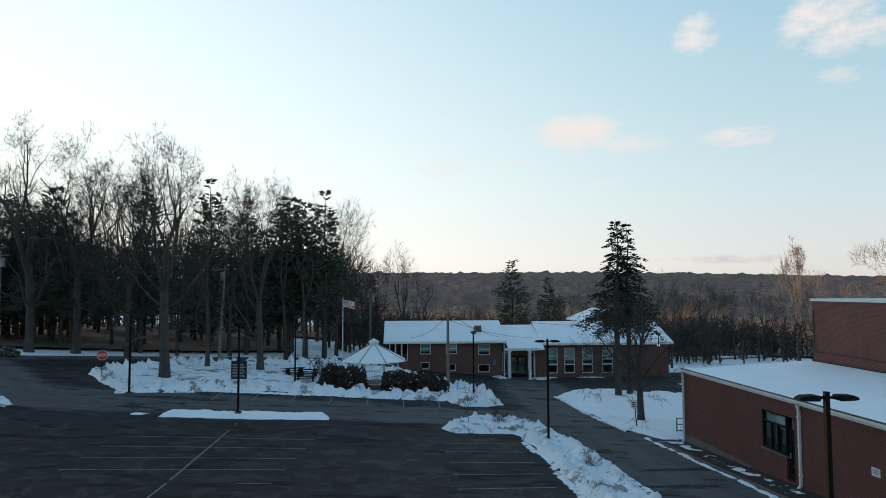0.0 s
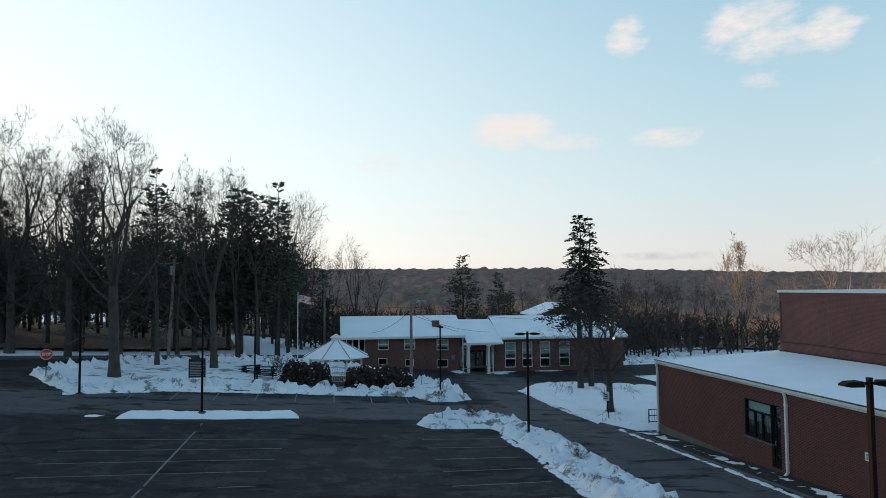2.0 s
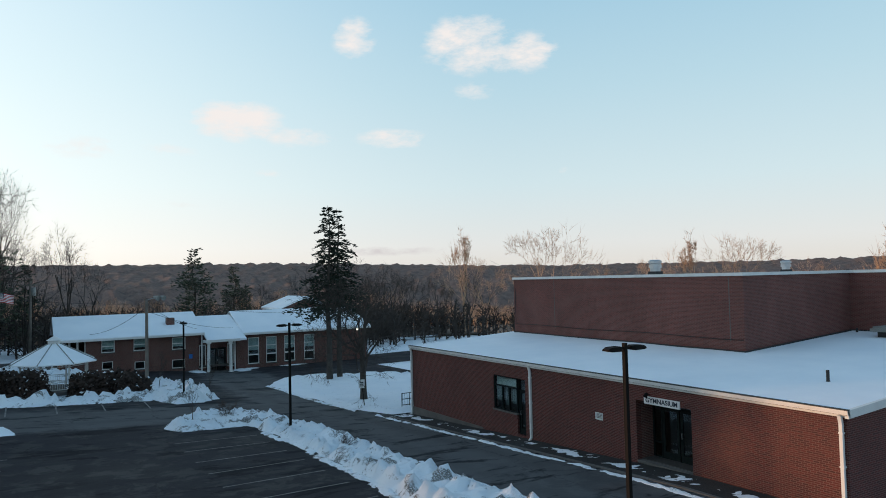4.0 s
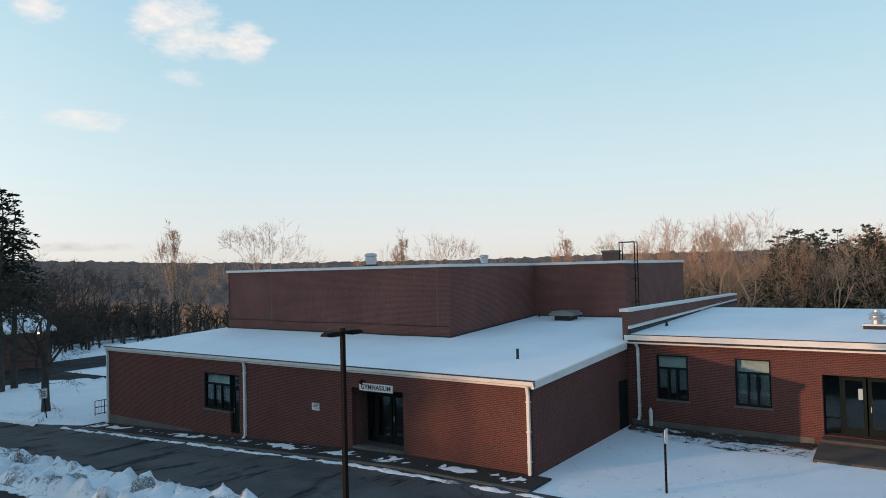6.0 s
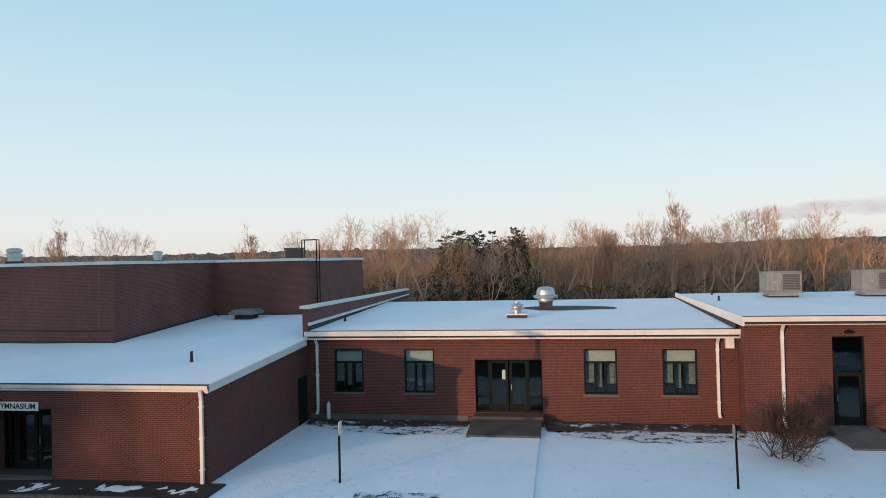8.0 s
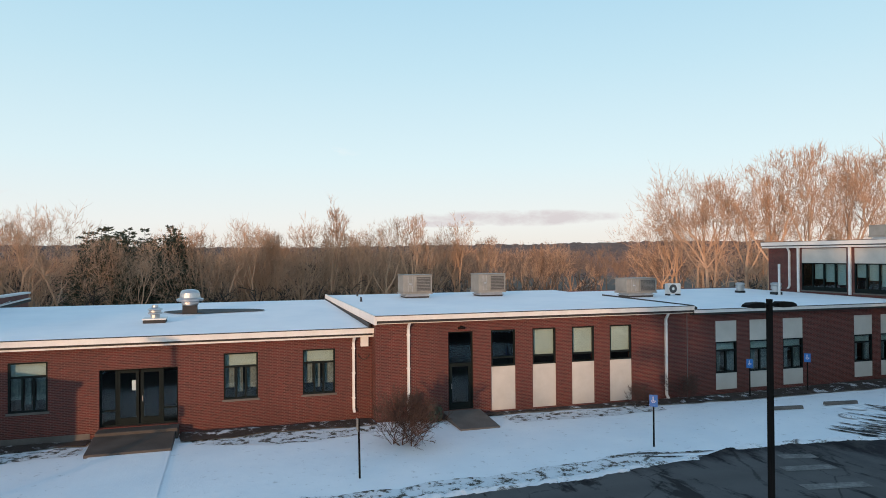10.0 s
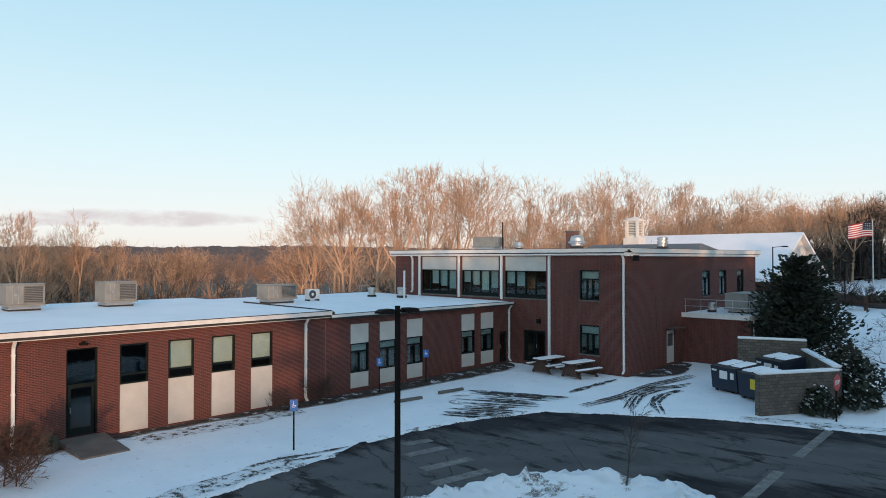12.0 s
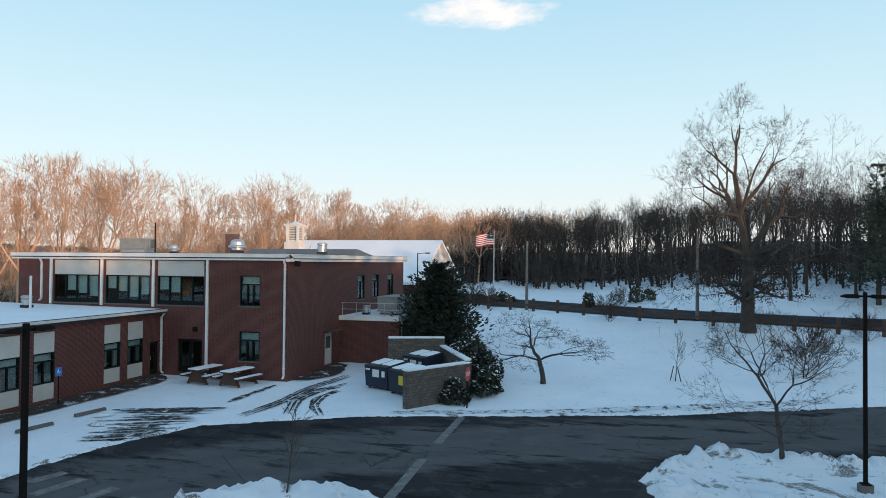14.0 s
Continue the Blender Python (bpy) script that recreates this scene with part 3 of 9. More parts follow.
def fascia(parent, face, u0, u1, z0, z1, out, name="fascia"):
    """A stepped white roof edge with a gutter."""
    bm = bmesh.new()
    h = z1 - z0
    face.slab(bm, u0, u1, z0, z1 - 0.35 * h, 0.02, out - 0.10)
    face.slab(bm, u0, u1, z0 + 0.45 * h, z1 - 0.02, out - 0.101, out)
    face.slab(bm, u0, u1, z1 - 0.06, z1 + 0.02, out - 0.099, out + 0.02)
    for i in range(int((u1 - u0) / 3.0)):
        s = u0 + 3.0 * (i + 1)
        face.slab(bm, s - 0.02, s + 0.02, z0 + 0.44 * h, z1 + 0.022, out - 0.09, out + 0.012)
    edge = bmesh.new()
    face.slab(edge, u0, u1, z1 + 0.021, z1 + 0.045, out - 0.14, out + 0.035)
    # this black strip paints the shadow line below the upper step
    face.slab(edge, u0, u1, z0 + 0.40 * h, z0 + 0.449 * h, 0.03, out - 0.02)
    part("drip_edge_and_shade_strip", edge, FLASH, parent, "thin dark metal drip edge, with a strip for the shadow under the step")
    return part(name, bm, WHITE, parent)


def roof_sheet(parent, corners, thick, label, mat=None, lift=0.0):
    """A roof slab from four upper corners, its top under snow that thins towards the rim."""
    bm = bmesh.new()
    low = [(x, y, z - thick) for x, y, z in corners]
    hexa(bm, low + list(corners))
    part("roof", bm, FLASH, parent)
    bm = bmesh.new()
    a, b, c, d = [Vector(q) for q in corners]
    n, m = max(4, int((b - a).length / 1.2)), max(4, int((d - a).length / 1.2))
    grid = []
    for i in range(n + 1):
        row = []
        for j in range(m + 1):
            u, v = i / n, j / m
            q = a.lerp(b, u).lerp(d.lerp(c, u), v)
            rim = min(u * (b - a).length, (1 - u) * (b - a).length, v * (d - a).length, (1 - v) * (d - a).length)
            t = 0.012 + lift + (0.05 + 0.03 * noise.noise(Vector((q.x * 0.35, q.y * 0.35, 7)))) * min(1.0, rim / 1.2)
            row.append(bm.verts.new(q + Vector((0, 0, t))))
        grid.append(row)
    for i in range(n):
        for j in range(m):
            bm.faces.new((grid[i][j], grid[i + 1][j], grid[i + 1][j + 1], grid[i][j + 1]))
    bmesh.ops.recalc_face_normals(bm, faces=bm.faces)
    return part("snow_cover", bm, mat or SNOW_ROOF, parent, label, smooth=True)


# ---- ground ----
def between(v, xs, ys):
    return float(np.interp(v, xs, ys))


def smooth_step(a, b, v):
    v = max(0.0, min(1.0, (v - a) / (b - a)))
    return v * v * (3 - 2 * v)


def ground_z(x, y):
    """The lie of the land: it falls to the north and east, and rises as a bank to the south-west."""
    z = between(y, (14, 20, 43, 80, 130), (0, -0.04, -1.2, -1.7, -2.6))
    z += between(y, (8, 31, 45, 55, 130), (0, 0.022, 0.054, 0.075, 0.075)) * max(0.0, 15 - max(x, -45.0))
    w = 1.0 - smooth_step(8, 14 + max(0.0, -y - 42), x)
    z += w * between(-y, (36, 64, 74, 110, 200), (0, 2.8, 3.0, 4.2, 8.0))
    z += (1 - smooth_step(-30, 10, x)) * between(-y, (74, 110, 200), (0, 3.5, 6.0))
    z += smooth_step(12, 18, x) * between(-y, (24, 38, 80), (0, 0.22, 0.6))
    far = math.hypot(x, y)
    z -= smooth_step(60, 110, x) * 5.0 + smooth_step(120, 260, y) * 5.0
    return z if far < 300 else z * max(0.0, 1 - (far - 300) / 500)


def ground_sheet():
    xs = np.concatenate([[-2400, -1200, -700, -420, -260, -180], np.arange(-129, 130, 3.0), [170, 230, 320, 480, 800, 1300, 2400]])
    ys = np.concatenate([[-2400, -1200, -700, -420, -300, -240], np.arange(-201, 202, 3.0), [240, 320, 480, 800, 1300, 2400]])
    verts = [(float(x), float(y), ground_z(x, y) - 0.02) for x in xs for y in ys]
    n = len(ys)
    faces = [(i * n + j, (i + 1) * n + j, (i + 1) * n + j + 1, i * n + j + 1) for i in range(len(xs) - 1) for j in range(n - 1)]
    return tagged(solid("ground", verts, faces, SNOW, None, True), "snow-covered lawn and rough ground round the school", "ground", kind="structure")


ground_sheet()


def draped(name, outline, mat, lift, step, label="", kind="structure", category="", lumps=None, ragged=0.0, edge_step=0.5, parent=None):
    """A flat or mounded sheet inside an outline, laid on the ground."""
    pts = []
    for (ax, ay), (bx, by) in zip(outline, outline[1:] + outline[:1]):
        long = math.hypot(bx - ax, by - ay)
        n = max(1, int(long / edge_step)) if ragged else 1
        for i in range(n):
            x, y = ax + (bx - ax) * i / n, ay + (by - ay) * i / n
            if ragged:
                x += ragged * noise.noise(Vector((x * 1.1, y * 1.1, 3))) + 0.5 * ragged * noise.noise(Vector((x * 3.7, y * 3.7, 9)))
                y += ragged * noise.noise(Vector((x * 1.1, y * 1.1, 30))) + 0.5 * ragged * noise.noise(Vector((x * 3.7, y * 3.7, 39)))
            pts.append((x, y))
    bm = bmesh.new()
    bm.faces.new([bm.verts.new((x, y, 0)) for x, y in pts])
    bmesh.ops.triangulate(bm, faces=bm.faces)
    lo = [min(p[i] for p in pts) for i in (0, 1)]
    hi = [max(p[i] for p in pts) for i in (0, 1)]
    for axis in (0, 1):
        c = math.floor(lo[axis] / step) * step + step
        while c < hi[axis]:
            at, no = [0, 0, 0], [0, 0, 0]
            at[axis], no[axis] = c, 1
            bmesh.ops.bisect_plane(bm, geom=bm.verts[:] + bm.edges[:] + bm.faces[:], plane_co=at, plane_no=no)
            c += step
    ring = np.array(pts)
    nxt = np.roll(ring, -1, axis=0)
    for v in bm.verts:
        x, y = v.co.x, v.co.y
        v.co.z = ground_z(x, y) + lift
        if lumps:
            seg = nxt - ring
            t = np.clip(((np.array((x, y)) - ring) * seg).sum(1) / np.maximum((seg ** 2).sum(1), 1e-9), 0, 1)
            d = float(np.min(np.hypot(*(ring + seg * t[:, None] - (x, y)).T)))
            v.co.z += lumps(x, y, d)
    bmesh.ops.recalc_face_normals(bm, faces=bm.faces)
    for f in bm.faces:
        if f.normal.z < 0:
            f.normal_flip()
    ob = part(name, bm, mat, parent, smooth=bool(lumps))
    if label:
        tagged(ob, label, category or name, kind=kind)
    return ob


LOT = [(16.9, 43), (16.9, 13.6), (17.1, -5), (17.3, -8.8), (18, -15), (18.8, -17), (18.4, -22.2), (16.7, -26.9), (9.8, -31.2), (4.6, -32.9),
       (0.3, -34.4), (-13.9, -39.4), (-45, -48), (-45, 62), (-36, 68.7), (-10, 87), (6, 100), (20, 118), (26, 115), (12, 97), (3, 82),
       (14, 81.2), (36, 83), (60, 86), (60, 74), (30, 72), (30, 43)]
draped("road", LOT, ASPHALT, 0.02, 3.0, "worn dark asphalt parking lot and drives, damp in places", category="road")
draped("road", [(-45, 61), (-45, 68), (-90, 52), (-90, 45)], ASPHALT, 0.021, 4.0, "asphalt side road beside the woods", category="road")


def bank(high, lumpy, flat=0.12, shore=0.35):
    """Snow on an island: a kerb-high edge with ploughed lumps near the rim."""
    def lump(x, y, d):
        rim = min(1.0, max(0.0, d + 0.12 * noise.noise(Vector((x * 4.1, y * 4.1, 51)))) / shore)
        near = max(0.0, 1.0 - abs(d - 0.7) / 1.1)
        n = noise.noise(Vector((x * 1.3, y * 1.3, 5))) + 0.9 * abs(noise.noise(Vector((x * 2.9, y * 2.9, 8)))) + 0.75 * abs(noise.noise(Vector((x * 6.1, y * 6.1, 18))))
        return rim * (flat + max(0.0, n + 0.1) * high * near + 0.25 * high * abs(noise.noise(Vector((x * 5.3, y * 5.3, 28)))) * (near + 0.15) + lumpy * 0.5 * noise.noise(Vector((x * 0.6, y * 0.6, 2))) + 0.16 * min(1.0, 3 * high) * abs(noise.noise(Vector((x * 4.3, y * 4.3, 61)))) * (0.2 + near))
    return lump


draped("snow_island", [(3.2, 45), (4.2, 43.6), (7.9, 44), (8.4, 41), (8.6, 36), (8.4, 30), (8.1, 25), (8.0, 16), (8.6, 9), (11.4, 9), (11.9, 16),
                       (11.3, 22), (11.3, 29), (11.5, 40), (10.6, 46.5), (9.3, 49), (7, 49.2), (4.5, 47.8)], SNOW_PILE, 0.0, 0.22,
       "kerbed planting strip under lumpy ploughed snow", category="snow island", lumps=bank(0.48, 0.15), ragged=0.25)
draped("snow_island", [(-14.6, 45.2), (-9, 45.5), (-3.8, 46.3), (-4.2, 47.9), (-9.5, 47.3), (-14.5, 46.8)], SNOW_ROOF, 0.0, 0.45,
       "low snow-covered traffic island in the parking lot", category="snow island", lumps=bank(0.05, 0.05, 0.28, 0.5), ragged=0.12)
draped("snow_patch", [(-16.9, 45.5), (-15.6, 45.4), (-15.2, 46.2), (-16.3, 46.4)], SNOW_ROOF, 0.0, 0.4,
       "small patch of snow on the asphalt", category="snow patch", lumps=bank(0.02, 0.02, 0.06), ragged=0.12)
draped("snow_island", [(-25, 59.2), (-22.3, 55), (-19.8, 52), (-16.7, 52.9), (-13.5, 54.3), (-9.4, 55.6), (-5.4, 55.3), (-1, 55.6), (4.4, 56.6), (5.6, 53.6),
                       (7.6, 54.2), (9.1, 55.8), (8.9, 60), (7.4, 65.2), (4, 67.5), (1.5, 74), (-2, 79), (-8.6, 80.4), (-21.6, 71)], SNOW_PILE, 0.0, 0.25,
       "snowy green round the gazebo with ploughed banks along its rim", category="snow island", lumps=bank(0.78, 0.12), ragged=0.3)
draped("snow_island", [(15.2, 63.4), (15.4, 55), (16.2, 46.5), (17.4, 43.4), (30, 43.4), (30.5, 58), (27.2, 63.8), (20.3, 67.6), (17, 66.5)], SNOW, 0.0, 0.7,
       "snow-covered lawn beside the gymnasium", category="snow island", lumps=bank(0.25, 0.1), ragged=0.25)
draped("snow_island", [(31, 66), (44, 67), (58, 70), (58, 62), (40, 58), (33, 60)], SNOW, 0.0, 0.8,
       "snow-covered island behind the gymnasium", category="snow island", lumps=bank(0.2, 0.1), ragged=0.25)
draped("snow_island", [(4.9, -20), (6.2, -20.9), (9.5, -20.3), (11.5, -17.2), (12.3, -14), (12.2, -10), (9.5, -8.6), (6.8, -9.6), (5.5, -13.5)], SNOW_PILE, 0.0, 0.2,
       "kerbed island heaped with ploughed snow", category="snow island", lumps=bank(0.34, 0.15), ragged=0.25)
draped("snow_island", [(-3.4, -24.4), (-4.3, -27.3), (-6.4, -29.3), (-12, -29.6), (-18, -30.2), (-18, -23.8), (-10, -22.4), (-4, -22.3)], SNOW_PILE, 0.0, 0.2,
       "kerbed island heaped with ploughed snow", category="snow island", lumps=bank(0.36, 0.15), ragged=0.25)
draped("snow_island", [(-27, 45.4), (-24.6, 45.9), (-24.2, 47), (-26.8, 48.2), (-34, 49), (-34, 44.5)], SNOW_PILE, 0.0, 0.5,
       "ploughed snow heap at the edge of the lot", category="snow island", lumps=bank(0.5, 0.2, 0.3), ragged=0.3)


# ---- gymnasium ----
gym = thing("gymnasium", (18.5, 14.35, 0), "red brick gymnasium with a low snowy roof and taller hall", "building")
GX, GY0, GY1 = 18.5, 14.35, 42.75
west = Face((GX, GY1, 0), (0, -1, 0), (-1, 0, 0))
gz = lambda x: 3.30 + 0.055 * (x - GX)
# along the front: u counts from the north corner southward
gu = lambda y: GY1 - y
wall(gym, west, 0, GY1 - GY0, -1.4, 3.22, [(gu(33.4), gu(31.32), 0.63, 2.45), (gu(31.32), gu(30.6), -0.42, 2.45), (gu(25.5), gu(25.08), 1.30, 1.58),
                                         (gu(23.1), gu(20.28), -0.12, 2.48)])
bm = bmesh.new()
west.slab(bm, 0.02, gu(34.5), -1.6, -0.62, -0.2, 0.035)
part("footing", bm, CONCRETE, gym, "exposed concrete foundation at the low end")
window(gym, west, gu(33.4), gu(31.32), 0.63, 2.45, "classroom", sill=True)
door_set(gym, west, gu(31.32), gu(30.6), -0.42, 2.45, 1, back=0.12, transom=0.55)
# recessed entrance
bm = bmesh.new()
west.slab(bm, gu(23.1) - 0.2, gu(23.1), -0.12, 2.6, -1.15, -0.301)
west.slab(bm, gu(20.28), gu(20.28) + 0.2, -0.12, 2.6, -1.15, -0.301)
west.slab(bm, gu(23.1), gu(20.28), 2.48, 2.6, -1.15, -0.301)
part("porch_lining", bm, BRICK_DARK, gym)
bm = bmesh.new()
west.slab(bm, gu(23.1), gu(20.28), -0.3, -0.02, -1.3, 0.0)
part("threshold", bm, CONCRETE, gym)
door_set(gym, west, gu(23.1), gu(20.28), -0.02, 2.48, 2, sidelights=0.42, back=1.0, transom=0.28)
bm = bmesh.new()
west.slab(bm, gu(20.6), gu(20.54), 0.05, 2.15, -0.98, -0.95)
part("door_edge_strip", bm, WHITE, gym)
bm = bmesh.new()
west.slab(bm, gu(25.5), gu(25.08), 1.30, 1.58, -0.25, -0.2)
part("vent_back", bm, FLASH, gym)
bm = bmesh.new()
ring_bars(bm, west, gu(25.52), gu(25.06), 1.28, 1.60, 0.04, -0.05, 0.02)
for i in range(4):
    hexa(bm, [west.p(gu(25.48), 1.34 + i * 0.06, -0.04), west.p(gu(25.1), 1.34 + i * 0.06, -0.04), west.p(gu(25.1), 1.325 + i * 0.06, 0.015), west.p(gu(25.48), 1.325 + i * 0.06, 0.015),
              west.p(gu(25.48), 1.35 + i * 0.06, -0.04), west.p(gu(25.1), 1.35 + i * 0.06, -0.04), west.p(gu(25.1), 1.335 + i * 0.06, 0.015), west.p(gu(25.48), 1.335 + i * 0.06, 0.015)])
part("wall_vent", bm, WHITE, gym, "small white louvred wall vent")
downspout(gym, west, gu(30.1), -0.55, 3.2, 0.2)
downspout(gym, west, gu(14.5), -0.12, 3.2, 0.2)
downspout(gym, west, 0.12, -1.2, 3.2, 0.2)
fascia(gym, west, -0.1, GY1 - GY0 + 0.12, 3.12, 3.34, 0.16)
# south side, its top following the roof
bm = bmesh.new()
hexa(bm, [(GX + 0.301, GY0, -0.3), (28.0, GY0, -0.3), (28.0, GY0 + 0.3, -0.3), (GX + 0.301, GY0 + 0.3, -0.3),
          (GX + 0.301, GY0, 3.2), (28.0, GY0, gz(28) - 0.1), (28.0, GY0 + 0.3, gz(28) - 0.1), (GX + 0.301, GY0 + 0.3, 3.2)])
part("wall", bm, BRICK, gym)
bm = bmesh.new()
hexa(bm, [(GX - 0.12, GY0 - 0.12, 3.10), (27.6, GY0 - 0.12, gz(27.6) - 0.25), (27.6, GY0 - 0.002, gz(27.6) - 0.25), (GX - 0.12, GY0 - 0.002, 3.10),
          (GX - 0.12, GY0 - 0.12, 3.36), (27.6, GY0 - 0.12, gz(27.6) + 0.05), (27.6, GY0 - 0.002, gz(27.6) + 0.05), (GX - 0.12, GY0 - 0.002, 3.36)])
part("side_fascia", bm, WHITE, gym)
south_g = Face((GX, GY0, 0), (1, 0, 0), (0, -1, 0))
door_g = bmesh.new()
south_g.slab(door_g, 8.2, 9.2, 0.0, 2.15, -0.05, 0.04)
part("side_door", door_g, FRAME, gym, "dark metal side door in the shaded corner")
# north side and the closing walls of the low part
bm = bmesh.new()
block(bm, GX + 0.301, 46, GY1 - 0.3, GY1, -1.7, 3.25)
block(bm, 45.7, 46, GY0 + 0.3, GY1 - 0.301, -1.7, 4.2)
part("wall", bm, BRICK, gym)
roof_sheet(gym, [(GX - 0.05, GY0 - 0.05, 3.32), (46, GY0 - 0.05, gz(46)), (46, GY1 + 0.05, gz(46)), (GX - 0.05, GY1 + 0.05, 3.32)], 0.16, "thin smooth snow on the flat roof")


def upper_hall():
    top = 7.57
    bm = bmesh.new()
    block(bm, 26.6, 26.9, 23.5, 42.0, 3.6, top)                   # front
    block(bm, 26.9, 48.0, 41.7, 42.0, 3.6, top)                   # north end
    block(bm, 26.9, 36.2, 23.5, 23.8, 3.6, top)                   # side of the step
    part("wall", bm, BRICK_HALL, gym)
    bm = bmesh.new()
    block(bm, 36.2, 36.5, 17.45, 23.5, 3.6, top)
    part("wall", bm, BRICK_HALL, gym)
    bm = bmesh.new()
    block(bm, 36.501, 48.0, 17.45, 17.75, 3.6, top - 0.02)
    block(bm, 47.7, 48.0, 17.751, 41.7, 3.6, top - 0.02)
    part("wall", bm, BRICK_HALL, gym)
    bm = bmesh.new()
    for x0, x1, y0, y1 in ((26.52, 26.98, 23.42, 42.08), (26.98, 36.12, 23.42, 23.88), (36.12, 36.58, 17.37, 23.88), (36.58, 48.1, 17.37, 17.83),
                           (26.98, 48.1, 41.62, 42.08)):
        block(bm, x0, x1, y0, y1, top, top + 0.16)
    part("coping", bm, WHITE, gym, "white metal coping")
    roof_sheet(gym, [(26.95, 23.6, 7.55), (47.9, 23.6, 7.55), (47.9, 41.8, 7.55), (26.95, 41.8, 7.55)], 0.2, "thin snow on the hall roof")
    roof_sheet(gym, [(36.5, 17.7, 7.53), (47.9, 17.7, 7.53), (47.9, 23.59, 7.53), (36.5, 23.59, 7.53)], 0.2, "thin snow on the hall roof")
    # flashing at the foot of the hall and a cable along the front
    bm = bmesh.new()
    block(bm, 26.5, 26.6, 23.42, 42.0, gz(26.5), gz(26.5) + 0.14)
    hexa(bm, [(26.6, 23.40, gz(26.6)), (36.1, 23.40, gz(36.1)), (36.1, 23.498, gz(36.1)), (26.6, 23.498, gz(26.6)), (26.6, 23.40, gz(26.6) + 0.14), (36.1, 23.40, gz(36.1) + 0.14), (36.1, 23.498, gz(36.1) + 0.14), (26.6, 23.498, gz(26.6) + 0.14)])
    block(bm, 36.1, 36.2, 17.4, 23.4, gz(36), gz(36) + 0.14)
    part("flashing", bm, FLASH, gym)
    bm = bmesh.new()
    bent(bm, [(26.57, 41.7 - i * 1.51, 4.42 + 0.03 * math.sin(i)) for i in range(13)], 0.018)
    part("cable", bm, FLASH, gym)
    bm = bmesh.new()
    cyl(bm, (26.56, 41.8, 4.4), (26.56, 41.8, 7.0), 0.02, n=6)
    part("conduit", bm, FLASH, gym)
    # joints in the brickwork
    for y in (37.6, 24.3):
        bm = bmesh.new()
        block(bm, 26.592, 26.6, y - 0.02, y + 0.02, 4.3, 7.5)
        part("expansion_joint", bm, CONCRETE, gym)
    # ladder
    bm = bmesh.new()
    for x in (37.25, 37.75):
        cyl(bm, (x, 17.2, 4.5), (x, 17.2, 8.85), 0.03, n=6)
        cyl(bm, (x, 18.15, 7.7), (x, 18.15, 8.85), 0.03, n=6)
        cyl(bm, (x, 17.2, 8.85), (x, 18.15, 8.85), 0.03, n=6)
    for i in range(11):
        cyl(bm, (37.25, 17.2, 4.7 + i * 0.3), (37.75, 17.2, 4.7 + i * 0.3), 0.018, n=6)
    for z in (5.2, 6.6):
        for x in (37.25, 37.75):
            cyl(bm, (x, 17.2, z), (x, 17.46, z), 0.02, n=6)
    part("ladder", bm, BRONZE, gym, "black steel roof ladder")


upper_hall()


def chimney_stack(x, y, z0, z1, wx, wy, label):
    t = thing("chimney", (x, y, z0), label, "chimney")
    bm = bmesh.new()
    block(bm, x - wx / 2, x + wx / 2, y - wy / 2, y + wy / 2, z0 - 0.1, z1 - 0.14)
    part("stack", bm, BRICK_DARK, t)
    bm = bmesh.new()
    block(bm, x - wx / 2 - 0.06, x + wx / 2 + 0.06, y - wy / 2 - 0.06, y + wy / 2 + 0.06, z1 - 0.14, z1)
    part("cap", bm, CONCRETE, t)
    return t


chimney_stack(42.4, 20.7, 7.6, 8.5, 0.95, 0.95, "low brown brick chimney on the hall roof")


def roof_fan(x, y, z, s, label, kind="mushroom"):
    """A spun metal roof fan on a curb."""
    t = thing("roof_fan", (x, y, z), label, "roof vent", "roof fans")
    bm = bmesh.new()
    w = 0.34 * s
    if kind == "low":
        w = 0.62 * s
    block(bm, x - w, x + w, y - w, y + w, z - (0.25 if kind == "mushroom" else 0.05), z + 0.28 * s)
    part("curb", bm, FLASH, t)
    if kind == "low":
        bm = bmesh.new()
        block(bm, x - w - 0.04, x + w + 0.04, y - w - 0.04, y + w + 0.04, z + 0.28 * s, z + 0.36 * s)
        bmesh.ops.bevel(bm, geom=bm.edges[:], offset=0.015, segments=1, affect="EDGES")
        part("curb_cap", bm, WHITE, t, "pale metal cap of the curb")
    bm = bmesh.new()
    if kind == "low":
        turned(bm, (x, y, z), [(0.26 * s, 0.36 * s), (0.26 * s, 0.56 * s), (0.40 * s, 0.60 * s), (0.42 * s, 0.68 * s), (0.34 * s, 0.72 * s), (0.34 * s, 0.80 * s), (0.44 * s, 0.85 * s), (0.40 * s, 0.92 * s), (0.18 * s, 1.0 * s), (0.16 * s, 1.12 * s), (0.06 * s, 1.14 * s)], 24)
    elif kind == "mushroom":
        turned(bm, (x, y, z), [(0.36 * s, 0.28 * s), (0.40 * s, 0.34 * s), (0.40 * s, 0.46 * s), (0.62 * s, 0.5 * s), (0.64 * s, 0.6 * s), (0.5 * s, 0.66 * s), (0.46 * s, 0.9 * s), (0.38 * s, 1.02 * s), (0.15 * s, 1.08 * s)], 24)
    else:
        turned(bm, (x, y, z), [(0.34 * s, 0.28 * s), (0.34 * s, 0.5 * s), (0.42 * s, 0.52 * s), (0.42 * s, 0.72 * s), (0.36 * s, 0.74 * s), (0.36 * s, 0.8 * s), (0.44 * s, 0.84 * s), (0.44 * s, 0.98 * s), (0.3 * s, 1.06 * s)], 24)
    part("hood", bm, STEEL, t, "dull spun aluminium hood", smooth=False)
    return t


